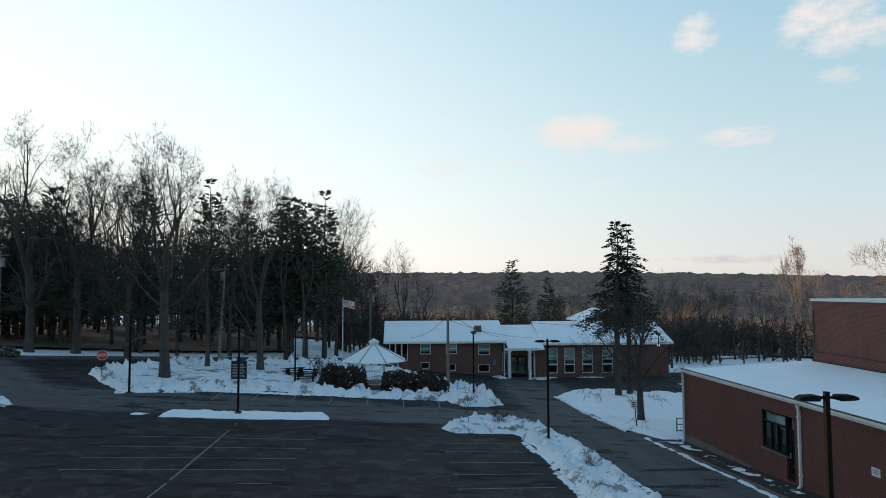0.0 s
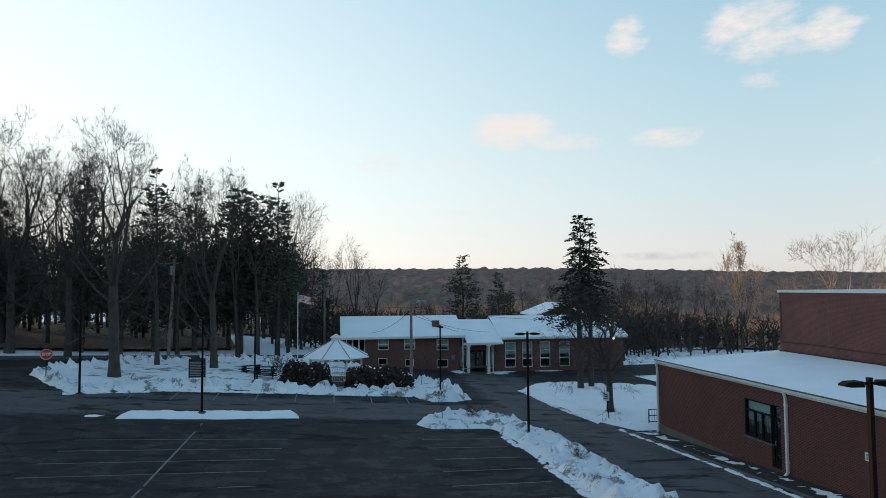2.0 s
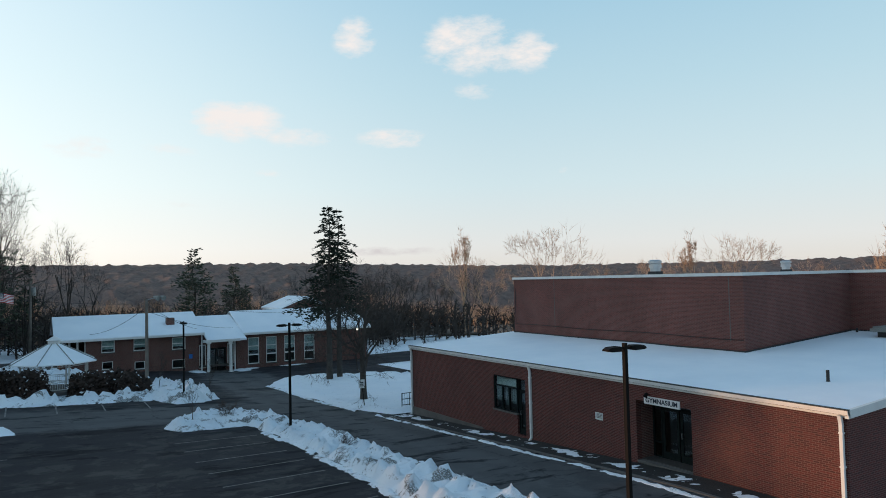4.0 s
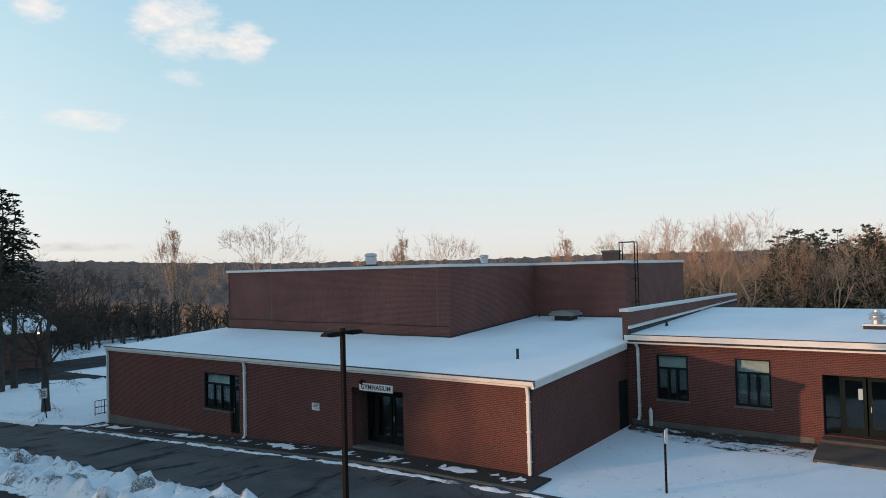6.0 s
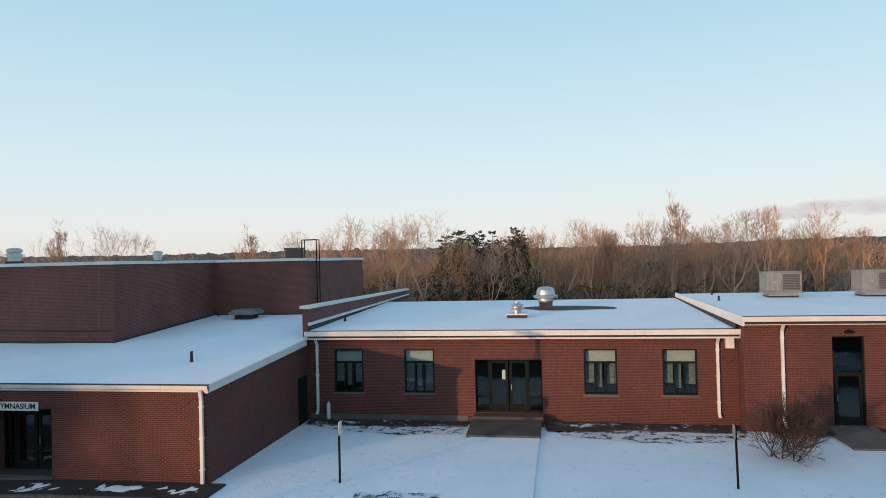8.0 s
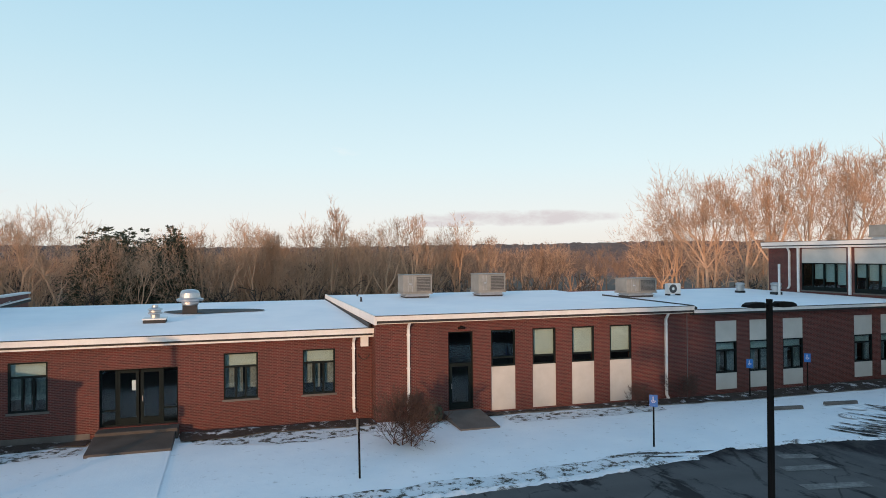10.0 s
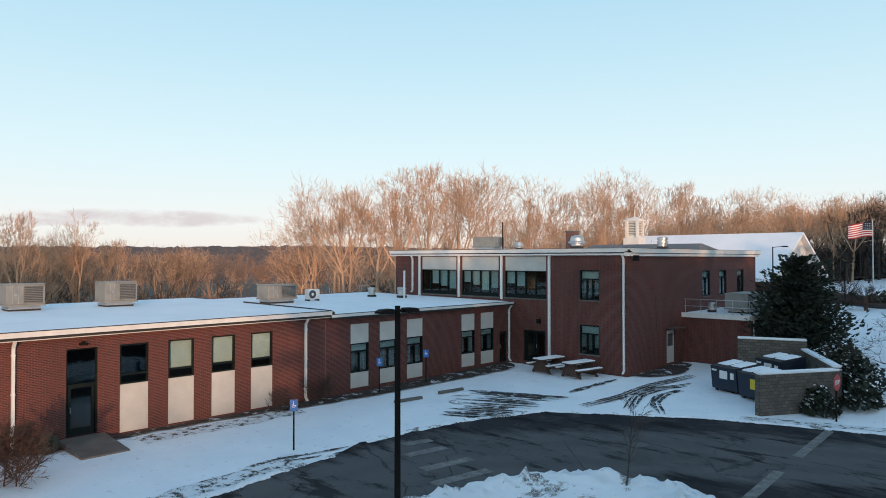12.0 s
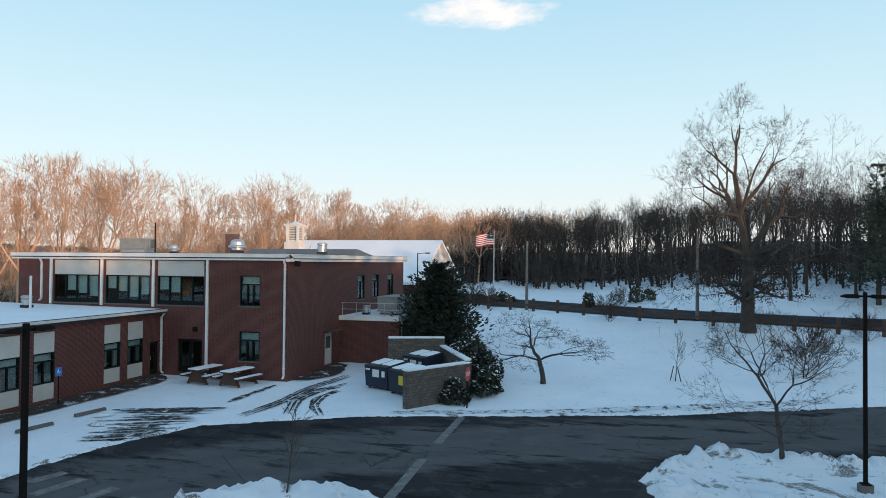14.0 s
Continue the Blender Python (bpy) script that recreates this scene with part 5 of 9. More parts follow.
annex = thing("boiler_annex", (15.5, -50, 0), "low brick annex with a railed flat roof", "building")
ax0, ay0, ay1 = 13.2, -45.9, -56.0
bm = bmesh.new()
block(bm, ax0, DX0 - 0.001, ay0 - 0.3, ay0, -0.2, 3.6)
block(bm, ax0, ax0 + 0.3, ay1, ay0 - 0.301, -0.2, 3.6)
block(bm, ax0 + 0.301, DX0 - 0.001, ay1, ay1 + 0.3, -0.2, 3.6)
part("wall", bm, BRICK, annex)
bm = bmesh.new()
block(bm, ax0 - 0.1, DX0 - 0.003, ay0, ay0 + 0.12, 3.5, 3.82)
block(bm, ax0 - 0.12, ax0, ay1, ay0 + 0.12, 3.5, 3.82)
part("fascia", bm, WHITE, annex)
roof_sheet(annex, [(ax0, ay1, 3.78), (DX0 - 0.01, ay1, 3.78), (DX0 - 0.01, ay0, 3.78), (ax0, ay0, 3.78)], 0.2, "snow on the annex roof")
bm = bmesh.new()
cyl(bm, (ax0 - 0.06, ay0 - 0.4, 0.2), (ax0 - 0.06, ay0 - 0.4, 3.5), 0.05, n=8)
part("downspout", bm, WHITE, annex)
for i in range(5):
    bm = bmesh.new()
    x = ax0 + 0.1 + i * 1.1
    cyl(bm, (x, ay0 - 0.1, 3.78), (x, ay0 - 0.1, 4.78), 0.025, n=6)
    part("railing_post", bm, STEEL, annex)
bm = bmesh.new()
for z in (4.3, 4.78):
    cyl(bm, (ax0 + 0.1, ay0 - 0.1, z), (DX0 - 0.1, ay0 - 0.1, z), 0.022, n=6)
    cyl(bm, (ax0 + 0.1, ay0 - 0.1, z), (ax0 + 0.1, ay1 + 0.2, z), 0.022, n=6)
part("railing", bm, STEEL, annex)
rooftop_unit(14.6, -49.0, 3.8, 1.6, 3.6, 1.0, "long beige air handler on the railed annex roof")
roof_fan(16.3, -47.2, 3.8, 0.7, "silver drum fan on the annex roof", "drum")
roof_fan(19.9, -47.0, 8.3, 0.9, "silver roof fan on the two-storey block", "drum")
roof_fan(25.4, -44.0, 8.3, 1.05, "white-capped roof fan on the two-storey block", "mushroom")
roof_fan(30.2, -43.0, 8.3, 0.65, "small roof fan on the two-storey block", "mushroom")
rooftop_unit(33.9, -43.6, 8.3, 2.4, 1.2, 0.75, "low beige air handler on the two-storey roof")
chimney_stack(31.6, -53, 8.2, 10.2, 0.85, 0.85, "square red brick chimney on the two-storey block")
mast = thing("roof_mast", (31.07, -42, 8.3), "thin dark mast on the roof", "mast")
bm = bmesh.new()
cyl(bm, (31.07, -42, 8.1), (31.07, -42, 10.6), 0.045, n=6)
part("pole", bm, BRONZE, mast)


def cupola(x, y, z):
    t = thing("cupola", (x, y, z), "white louvred roof cupola with a small spire", "cupola")
    bm = bmesh.new()
    block(bm, x - 0.85, x + 0.85, y - 0.85, y + 0.85, z - 0.5, z + 0.5)
    part("base", bm, WHITE, t)
    bm = bmesh.new()
    for sx in (-0.58, 0.58):
        for sy in (-0.58, 0.58):
            block(bm, x + sx - 0.12, x + sx + 0.12, y + sy - 0.12, y + sy + 0.12, z + 0.5, z + 2.2)
    block(bm, x - 0.5, x + 0.5, y - 0.5, y + 0.5, z + 0.5, z + 2.2)
    part("lantern", bm, WHITE, t)
    for f in (Face((x + 0.5, y + 0.52, z), (-1, 0, 0), (0, 1, 0)), Face((x - 0.52, y + 0.5, z), (0, -1, 0), (-1, 0, 0))):
        bm = bmesh.new()
        for i in range(8):
            f.slab(bm, 0.12, 0.88, 0.75 + i * 0.17, 0.83 + i * 0.17, 0.0, 0.05)
        part("louvre", bm, UNIT, t)
    bm = bmesh.new()
    block(bm, x - 0.78, x + 0.78, y - 0.78, y + 0.78, z + 2.2, z + 2.38)
    part("cornice", bm, WHITE, t)
    bm = bmesh.new()
    turned(bm, (x, y, z), [(0.86, 2.38), (0.4, 2.56), (0.06, 2.7), (0.05, 2.9), (0.03, 3.5)], 8)
    part("spire", bm, WHITE, t)


def gabled_hall():
    """The snowy gabled building behind the two-storey block."""
    t = thing("gabled_hall", (22, -75, 0), "brick hall with a wide snowy gable roof and white trim", "building")
    x0, x1, y0, y1, ze, zr = 19.8, 39.0, -88.0, -70.0, 5.6, 10.2
    ym = (y0 + y1) / 2
    bm = bmesh.new()
    block(bm, x0, x1, y1 - 0.3, y1, -0.5, ze)
    block(bm, x0, x1, y0, y0 + 0.3, -0.5, ze)
    block(bm, x1 - 0.3, x1, y0 + 0.3, y1 - 0.3, -0.5, ze)
    block(bm, x0, x0 + 0.3, y0 + 0.3, y1 - 0.3, -0.5, ze)
    part("wall", bm, BRICK, t)
    bm = bmesh.new()
    a = [bm.verts.new(q) for q in ((x0, y1, ze), (x0, y0, ze), (x0, ym, zr))]
    b = [bm.verts.new(q) for q in ((x0 + 0.3, y1, ze), (x0 + 0.3, y0, ze), (x0 + 0.3, ym, zr))]
    bm.faces.new(a), bm.faces.new(b[::-1])
    part("gable", bm, WHITE, t, "white gable end")
    for s, ye in ((1, y1 + 0.5), (-1, y0 - 0.5)):
        bm = bmesh.new()
        zz = ze - 0.25
        hexa(bm, [(x0 - 0.6, ye, zz), (x1, ye, zz), (x1, ym, zr), (x0 - 0.6, ym, zr), (x0 - 0.6, ye, zz + 0.3), (x1, ye, zz + 0.3), (x1, ym, zr + 0.3), (x0 - 0.6, ym, zr + 0.3)])
        bmesh.ops.recalc_face_normals(bm, faces=bm.faces)
        part("roof", bm, SNOW_ROOF, t, "thick smooth roof snow")
    f = Face((x0, y1, 0), (0, -1, 0), (-1, 0, 0))
    for u in (4.0, 11.0):
        window(t, Face((x0 - 0.12, y1, 0), (0, -1, 0), (-1, 0, 0)), u, u + 1.5, 2.6, 4.4, "house", sill=False)
    f2 = Face((x0, y1 + 0.14, 0), (1, 0, 0), (0, 1, 0))
    window(t, f2, 1.4, 3.4, 1.6, 3.6, "house", sill=False)


gabled_hall()
cupola(31.1, -64, 9.3)
link = thing("roof_gable", (27, -58, 8.3), "grey shingled low gable on the roof", "roof")
bm = bmesh.new()
hexa(bm, [(21, -62, 8.2), (33, -62, 8.2), (33, -56, 8.2), (21, -56, 8.2), (22, -59.1, 9.0), (33, -59.1, 9.0), (33, -58.9, 9.0), (22, -58.9, 9.0)])
part("slope", bm, GREY_SHINGLE, link)

# plain dark floors that close the rooms
FLOOR_DARK = speckled("dark_vinyl_floor", (0.05, 0.045, 0.04), (0.09, 0.08, 0.075), 2, 20, 0.6)
for i, (x0, x1, y0, y1, z) in enumerate(((18.81, 45.6, 14.66, 42.4, 0.0), (28.31, 42.9, -5.0, 14.3, 0.42), (27.51, 42.9, -37.8, -5.36, 0.25), (18.22, 38.9, -60.2, -38.23, 0.4), (18.22, 38.9, -60.2, -38.23, 4.2), (0.0, 31.6, 79.31, 89.6, -1.0))):
    bm = bmesh.new()
    block(bm, x0, x1, y0, y1, z - 0.2, z)
    tagged(part("floor", bm, FLOOR_DARK), "plain dark floor inside the building", "floor", kind="structure")


# ---- trees ----
def side(w):
    w = Vector(w).normalized()
    u = w.orthogonal().normalized()
    return u, w.cross(u)


def tube(V, F, pts, radii, n):
    base = len(V)
    for i, p in enumerate(pts):
        w = pts[min(i + 1, len(pts) - 1)] - pts[max(i - 1, 0)]
        u, v = side(w)
        for k in range(n):
            a = 2 * math.pi * k / n
            q = p + (u * math.cos(a) + v * math.sin(a)) * radii[i]
            V.append((q.x, q.y, q.z))
    for i in range(len(pts) - 1):
        for k in range(n):
            a, b = base + i * n + k, base + i * n + (k + 1) % n
            F.append((a, b, b + n, a + n))


def spike(V, F, p, d, long, wide, rng):
    u, v = side(d)
    a = rng.uniform(0, 6.28)
    s = (u * math.cos(a) + v * math.sin(a)) * wide
    base = len(V)
    q = p + d * long
    for c in (p - s, p + s, q):
        V.append((c.x, c.y, c.z))
    F.append((base, base + 1, base + 2))


def lean(d, angle, rng):
    u, v = side(d)
    a = rng.uniform(0, 6.28)
    return (d * math.cos(angle) + (u * math.cos(a) + v * math.sin(a)) * math.sin(angle)).normalized()


def bare_tree_mesh(seed, high, girth, fork, counts, spread=0.85, rise=0.25, twig=0.012, low=0.3, droop=0.0, stem=0.80, stout=0.5):
    """Trunk and crown of a leafless tree, as two lists of corners and faces."""
    rng = random.Random(seed)
    TV, TF, CV, CF = [], [], [], []

    def branch(p, d, long, r, level):
        steps = (8, 6, 3, 2)[min(level, 3)]
        pts, radii = [p.copy()], [r]
        jit = (0.05, 0.10, 0.11, 0.13)[min(level, 3)]
        for i in range(steps):
            up = rise if level else 0.1
            d = (d + Vector((rng.gauss(0, jit), rng.gauss(0, jit), rng.gauss(0, jit) + up * 0.3 - droop * level * 0.12))).normalized()
            p = p + d * (long / steps)
            pts.append(p.copy())
            radii.append(max(0.006, r * (1 - 0.88 * (i + 1) / steps)))
        sides = (9, 5, 3, 3)[min(level, 3)]
        if level == 0:
            radii[0] *= 1.35
            tube(TV, TF, pts, radii, sides)
        elif level < 3:
            tube(CV, CF, pts, radii, sides)
        else:
            for a, b in zip(pts, pts[1:]):
                spike(CV, CF, a, (b - a).normalized(), (b - a).length * 1.15, max(twig, r * 0.9), rng)
        if level >= len(counts):
            return
        for k in range(counts[level]):
            first = low if level == 0 else 0.18
            t = first + (1 - first) * (k + rng.random()) / counts[level]
            s = min(steps - 1, int(t * steps))
            q = pts[s].lerp(pts[s + 1], t * steps - s)
            w = (pts[s + 1] - pts[s]).normalized()
            ang = rng.uniform(0.6, 1.0) * spread * (1.15 - 0.5 * t) if level == 0 else rng.uniform(0.35, 0.75)
            if level == 0:
                part_long = high * fork * (1.0 - 0.5 * t) * rng.uniform(0.7, 1.15)
            else:
                part_long = long * rng.uniform(0.38, 0.62) * (1.15 - 0.5 * t)
            if level + 1 == len(counts):
                spike(CV, CF, q, lean(w, ang * 0.8, rng), part_long * 1.35, twig, rng)
            else:
                branch(q, lean(w, ang, rng), part_long, max(0.008, radii[s] * rng.uniform(0.75, 1.05) * stout), level + 1)

    branch(Vector((0, 0, -0.2)), Vector((0, 0, 1)), high * stem, girth, 0)
    return TV, TF, CV, CF


def forked_tree_mesh(seed, high, girth, levels=6, bole=0.26, spread=0.62, lift=0.05, twig=0.014, sprays=5, wide=0.0, low_limbs=0, bend=0.12, shrink=0.80, round_to=5):
    """A leafless tree that forks again and again into a rounded crown: trunk and crown, as lists of corners and faces."""
    rng = random.Random(seed)
    runs, ends = [], []

    def grow(p, d, long, r, level):
        steps = 5 if level == 0 else 3 if level < min(4, round_to) else 2
        pts, radii = [p], [r]
        for i in range(steps):
            j = bend * (0.35 if level == 0 else 1.0)
            d = (d + Vector((rng.gauss(0, j), rng.gauss(0, j), rng.gauss(0, j) + (lift if level else 0.1)))).normalized()
            p = p + d * (long / steps)
            pts.append(p)
            radii.append(r * (1 - 0.22 * (i + 1) / steps))
        runs.append((level, pts, radii))
        if level == 0:
            for k in range(low_limbs):
                at = rng.randint(2, steps)
                grow(pts[at], lean(d, rng.uniform(0.9, 1.35), rng), long * rng.uniform(0.5, 0.9), radii[at] * rng.uniform(0.3, 0.45), min(3, levels - 1))
        if level >= levels:
            ends.append((p, d, long))
            return
        if level >= levels - 2:
            ends.append((pts[1], lean(d, 0.8, rng), long * 0.8))
        n = 3 if level < 2 or rng.random() < 0.28 else 2
        a0 = rng.uniform(0, 6.28)
        u, v = side(d)
        for k in range(n):
            ang = rng.uniform(0.12, 0.42) if k == 0 else rng.uniform(0.7, 1.25) * spread
            a = a0 + 6.28 * k / n + rng.gauss(0, 0.4)
            w = (d * math.cos(ang) + (u * math.cos(a) + v * math.sin(a)) * math.sin(ang)).normalized()
            thin = rng.uniform(0.80, 0.92) if k == 0 else rng.uniform(0.5, 0.72)
            grow(p, w, long * shrink * (rng.uniform(0.75, 1.0) if k == 0 else rng.uniform(0.7, 1.05)) * (0.85 if level == 0 else 1.0), radii[-1] * thin, level + 1)

    grow(Vector((0, 0, 0)), Vector((0, 0, 1)), high * bole, girth, 0)
    tall = max(q.z for p, d, long in ends for q in (p, p + d * long * 0.5))
    reach = sorted(math.hypot(p.x, p.y) for p, d, long in ends)[int(0.93 * len(ends)) - 1]
    kz = high / tall
    kx = wide / 2 / reach if wide else kz
    fit = lambda q: Vector((q.x * kx, q.y * kx, q.z * kz))
    TV, TF, CV, CF = [], [], [], []
    for level, pts, radii in runs:
        pts = [fit(q) for q in pts]
        if level == 0:
            pts[0] = pts[0] - Vector((0, 0, 0.25))
            radii[0] *= 1.3
            tube(TV, TF, pts, radii, 9 if round_to > 4 else 4)
        elif level < round_to:
            tube(CV, CF, pts, [max(r, 0.011) for r in radii], 5 if level < 3 and round_to > 4 else 3)
        else:
            for a, b, r in zip(pts, pts[1:], radii):
                spike(CV, CF, a, (b - a).normalized(), (b - a).length * 1.35, max(min(r, 3 * twig), twig), rng)
    for p, d, long in ends:
        p = fit(p)
        for k in range(sprays):
            w = lean(d, rng.uniform(0.05, 0.6), rng)
            spike(CV, CF, p - d * long * kz * rng.uniform(0.0, 0.6), w, long * kz * rng.uniform(0.6, 1.5), twig * 0.75, rng)
    return TV, TF, CV, CF


def tree_of(name, label, at, data, bark, twigs, category="tree", group=""):
    t = thing(name, at, label, category, group)
    TV, TF, CV, CF = data
    solid("trunk", TV, TF, bark, t, True)
    solid("crown", CV, CF, twigs, t)
    return t


def planted(proto, x, y, turn=0.0, size=1.0, sink=0.0):
    m = pose(x, y, ground_z(x, y) - sink, 0, 0, turn)
    ob = copy_thing(proto, m)
    ob.scale = (size, size, size)
    return ob


def conifer_mesh(seed, high, girth, wide, low, rows, arms, clump, ragged=0.3, shape=1.0, droop=0.25, rise=0.18, flat=0.05):
    """A needle tree: whorls of sagging limbs hung with small ragged sprays."""
    rng = random.Random(seed)
    TV, TF, CV, CF = [], [], [], []
    pts = [Vector((0, 0, -0.2))]
    for i in range(8):
        pts.append(Vector((rng.gauss(0, 0.04) * i, rng.gauss(0, 0.04) * i, high * (i + 1) / 8)))
    tube(TV, TF, pts, [girth * (1 - 0.95 * i / 8) for i in range(9)], 8)
    for k in range(rows):
        h = low + (1 - low) * min(rows - 0.3, k + rng.random() * 2.4) / rows
        reach = wide * ((1 - h) / (1 - low)) ** shape * rng.uniform(1 - ragged, 1 + ragged) + 0.05 * wide
        count = max(4, int(arms * (0.6 + 0.4 * (1 - h))))
        a0 = rng.uniform(0, 6.28)
        for j in range(count):
            a = a0 + 6.28 * j / count + rng.gauss(0, 0.3)
            long = reach * rng.uniform(0.55, 1.12)
            way = Vector((math.cos(a), math.sin(a), rise + rng.gauss(0, 0.10)))
            across = Vector((-math.sin(a), math.cos(a), 0.0))
            root = Vector((0, 0, min(0.985 * high, high * h + rng.gauss(0, 0.8 * high * (1 - low) / rows))))
            tip = root + way * long
            spike(CV, CF, root, (tip - root).normalized(), long, 0.035, rng)
            n = max(4, int(long / clump * 3.2))
            for s in range(n):
                t = 0.22 + 0.8 * (s + rng.random()) / n
                sag = -droop * long * t * t + 0.16 * long * max(0.0, t - 0.75)
                c = root.lerp(tip, t) + across * rng.gauss(0, 0.16) * long * (1.15 - t) + Vector((0, 0, sag + rng.gauss(0, flat) * long))
                for _ in range(2):
                    w = (way * 0.8 + across * rng.gauss(0, 0.8) + Vector((0, 0, rng.gauss(0.05, 0.22)))).normalized()
                    u, v = side(w)
                    b = rng.uniform(0, 6.28)
                    u = (u * math.cos(b) + v * math.sin(b)) * clump * rng.uniform(0.12, 0.26)
                    base = len(CV)
                    e = c + w * clump * rng.uniform(0.6, 1.25)
                    m = c + (e - c) * 0.5
                    for q in (c, m - u, e, m + u):
                        CV.append((q.x, q.y, q.z))
                    CF.append((base, base + 1, base + 2, base + 3))
    return TV, TF, CV, CF


# tall trees by the road
tree_of("bare_tree", "tall bare oak with a thick grey trunk on the snowy green", (-18.7, 58.9, ground_z(-18.7, 58.9)),
        forked_tree_mesh(11, 21.2, 0.42, 8, 0.30, 0.62, 0.05, 0.009, 5, 11.5, 5), BARK, TWIG_DARK_SHADED)
tree_of("bare_tree", "tall bare maple with broken low limbs on the snowy green", (-12.9, 69.0, ground_z(-12.9, 69.0)),
        forked_tree_mesh(12, 20.3, 0.34, 8, 0.22, 0.66, 0.05, 0.009, 5, 11.5, 6), BARK, TWIG_DARK_SHADED)
tree_of("bare_tree", "slender bare tree beside the road", (-18.0, 69.0, ground_z(-18.0, 69.0)),
        forked_tree_mesh(13, 19.5, 0.22, 7, 0.36, 0.6, 0.06, 0.009, 7, 8.0, 4), BARK, TWIG_DARK_SHADED)
tree_of("bare_tree", "tall bare oak at the edge of the woods", (-33.0, 74.5, ground_z(-33.0, 74.5)),
        forked_tree_mesh(14, 25.0, 0.42, 8, 0.32, 0.74, 0.03, 0.010, 5, 16.0, 4, 0.16), BARK, TWIG_DARK_SHADED)
tree_of("bare_tree", "tall bare forked tree at the edge of the woods", (-36.8, 72.8, ground_z(-36.8, 72.8)),
        forked_tree_mesh(15, 25.5, 0.42, 8, 0.28, 0.74, 0.03, 0.010, 5, 16.0, 4, 0.16), BARK, TWIG_DARK_SHADED)
tree_of("bare_tree", "bare oak with crooked limbs behind the side road", (-27.5, 74.0, ground_z(-27.5, 74.0)),
        forked_tree_mesh(16, 22.5, 0.32, 8, 0.34, 0.72, 0.03, 0.010, 5, 13.5, 3, 0.16), BARK, TWIG_DARK_SHADED)
tree_of("bare_tree", "huge bare oak beside the guard rail", (-12.3, -59.6, ground_z(-12.3, -59.6)),
        forked_tree_mesh(21, 20.6, 0.56, 9, 0.26, 0.72, 0.02, 0.008, 4, 19.0, 10), BARK, TWIG_DARK_SHADED)
tree_of("ornamental_tree", "low spreading bare crab apple on the snowy slope", (2.1, -40.9, ground_z(2.1, -40.9)),
        forked_tree_mesh(31, 4.7, 0.17, 8, 0.27, 0.85, 0.0, 0.008, 4, 10.5, 0, 0.18, 0.84), BARK, TWIG_DARK_SHADED)
tree_of("ornamental_tree", "small spreading bare tree on the snowy island", (-8.9, -28.5, ground_z(-8.9, -28.5) + 0.1),
        forked_tree_mesh(32, 6.2, 0.10, 8, 0.32, 0.75, 0.04, 0.006, 4, 7.0, 2, 0.14), BARK, TWIG_DARK_SHADED)
tree_of("ornamental_tree", "broad low-branched bare tree by the gymnasium corner", (18.4, 50.2, ground_z(18.4, 50.2)),
        forked_tree_mesh(33, 10.8, 0.26, 8, 0.20, 0.80, 0.02, 0.009, 5, 9.6, 8), BARK, TWIG_DARK_SHADED)
sap = tree_of("sapling", "thin bare sapling planted in the snow", (7.9, -19.3, 0.1), bare_tree_mesh(34, 3.5, 0.035, 0.4, (11, 4, 3), 0.9, 0.3, 0.006, 0.3), BARK, TWIG_DARK_SHADED, "sapling", "saplings")
for x, y, a, s in ((-5.7, -43.0, 40, 1.0), (5.3, 46.7, 80, 0.85), (8.3, 56.0, 120, 1.0), (5.9, 63.0, 200, 1.0)):
    planted(sap, x, y, a, s)
hemlock = tree_of("hemlock", "tall dark hemlock with a ragged double top on the lawn", (20.9, 63.2, ground_z(20.9, 63.2)),
                  conifer_mesh(41, 16.4, 0.34, 3.2, 0.36, 26, 10, 0.36, 0.3, 0.85, 0.35, 0.05, 0.04), BARK, NEEDLE)
tree_of("hemlock", "dark hemlock grown close beside another", (22.2, 63.9, ground_z(22.2, 63.9)),
        conifer_mesh(42, 16.2, 0.3, 2.9, 0.38, 25, 10, 0.36, 0.3, 0.85, 0.35, 0.05, 0.04), BARK, NEEDLE)
tree_of("juniper", "dense dark pyramidal juniper beside the annex", (10.6, -47.2, ground_z(10.6, -47.2)),
        conifer_mesh(43, 6.6, 0.16, 3.0, 0.02, 34, 17, 0.36, 0.38, 0.62, 0.0, 0.55, 0.10), BARK, NEEDLE)

# woods: one model of each kind, then copies
pine_models = [tree_of("pine", "tall dark white pine in the woods", (-40 + 9 * i, 84 + (i % 2) * 4, ground_z(-40 + 9 * i, 84 + (i % 2) * 4)),
                       conifer_mesh(50 + i, 18.5 + 1.2 * (i % 3), 0.34, 4.2 + 0.5 * (i % 2), 0.12 + 0.04 * i, 24, 8, 0.60, 0.35, 0.72, 0.10, 0.28, 0.11), BARK, NEEDLE_DARK, group="pines in the woods") for i in range(4)]
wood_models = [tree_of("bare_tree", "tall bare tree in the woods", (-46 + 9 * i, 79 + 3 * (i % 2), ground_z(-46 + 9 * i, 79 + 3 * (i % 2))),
                       forked_tree_mesh(60 + i, 20.0, 0.24, 6, 0.32, 0.55 + 0.06 * (i % 3), 0.06, 0.013, 4, 8.5 + i, 2, 0.13, 0.82, 3), BARK, TWIG_DARK_SHADED, group="bare trees in the woods") for i in range(5)]
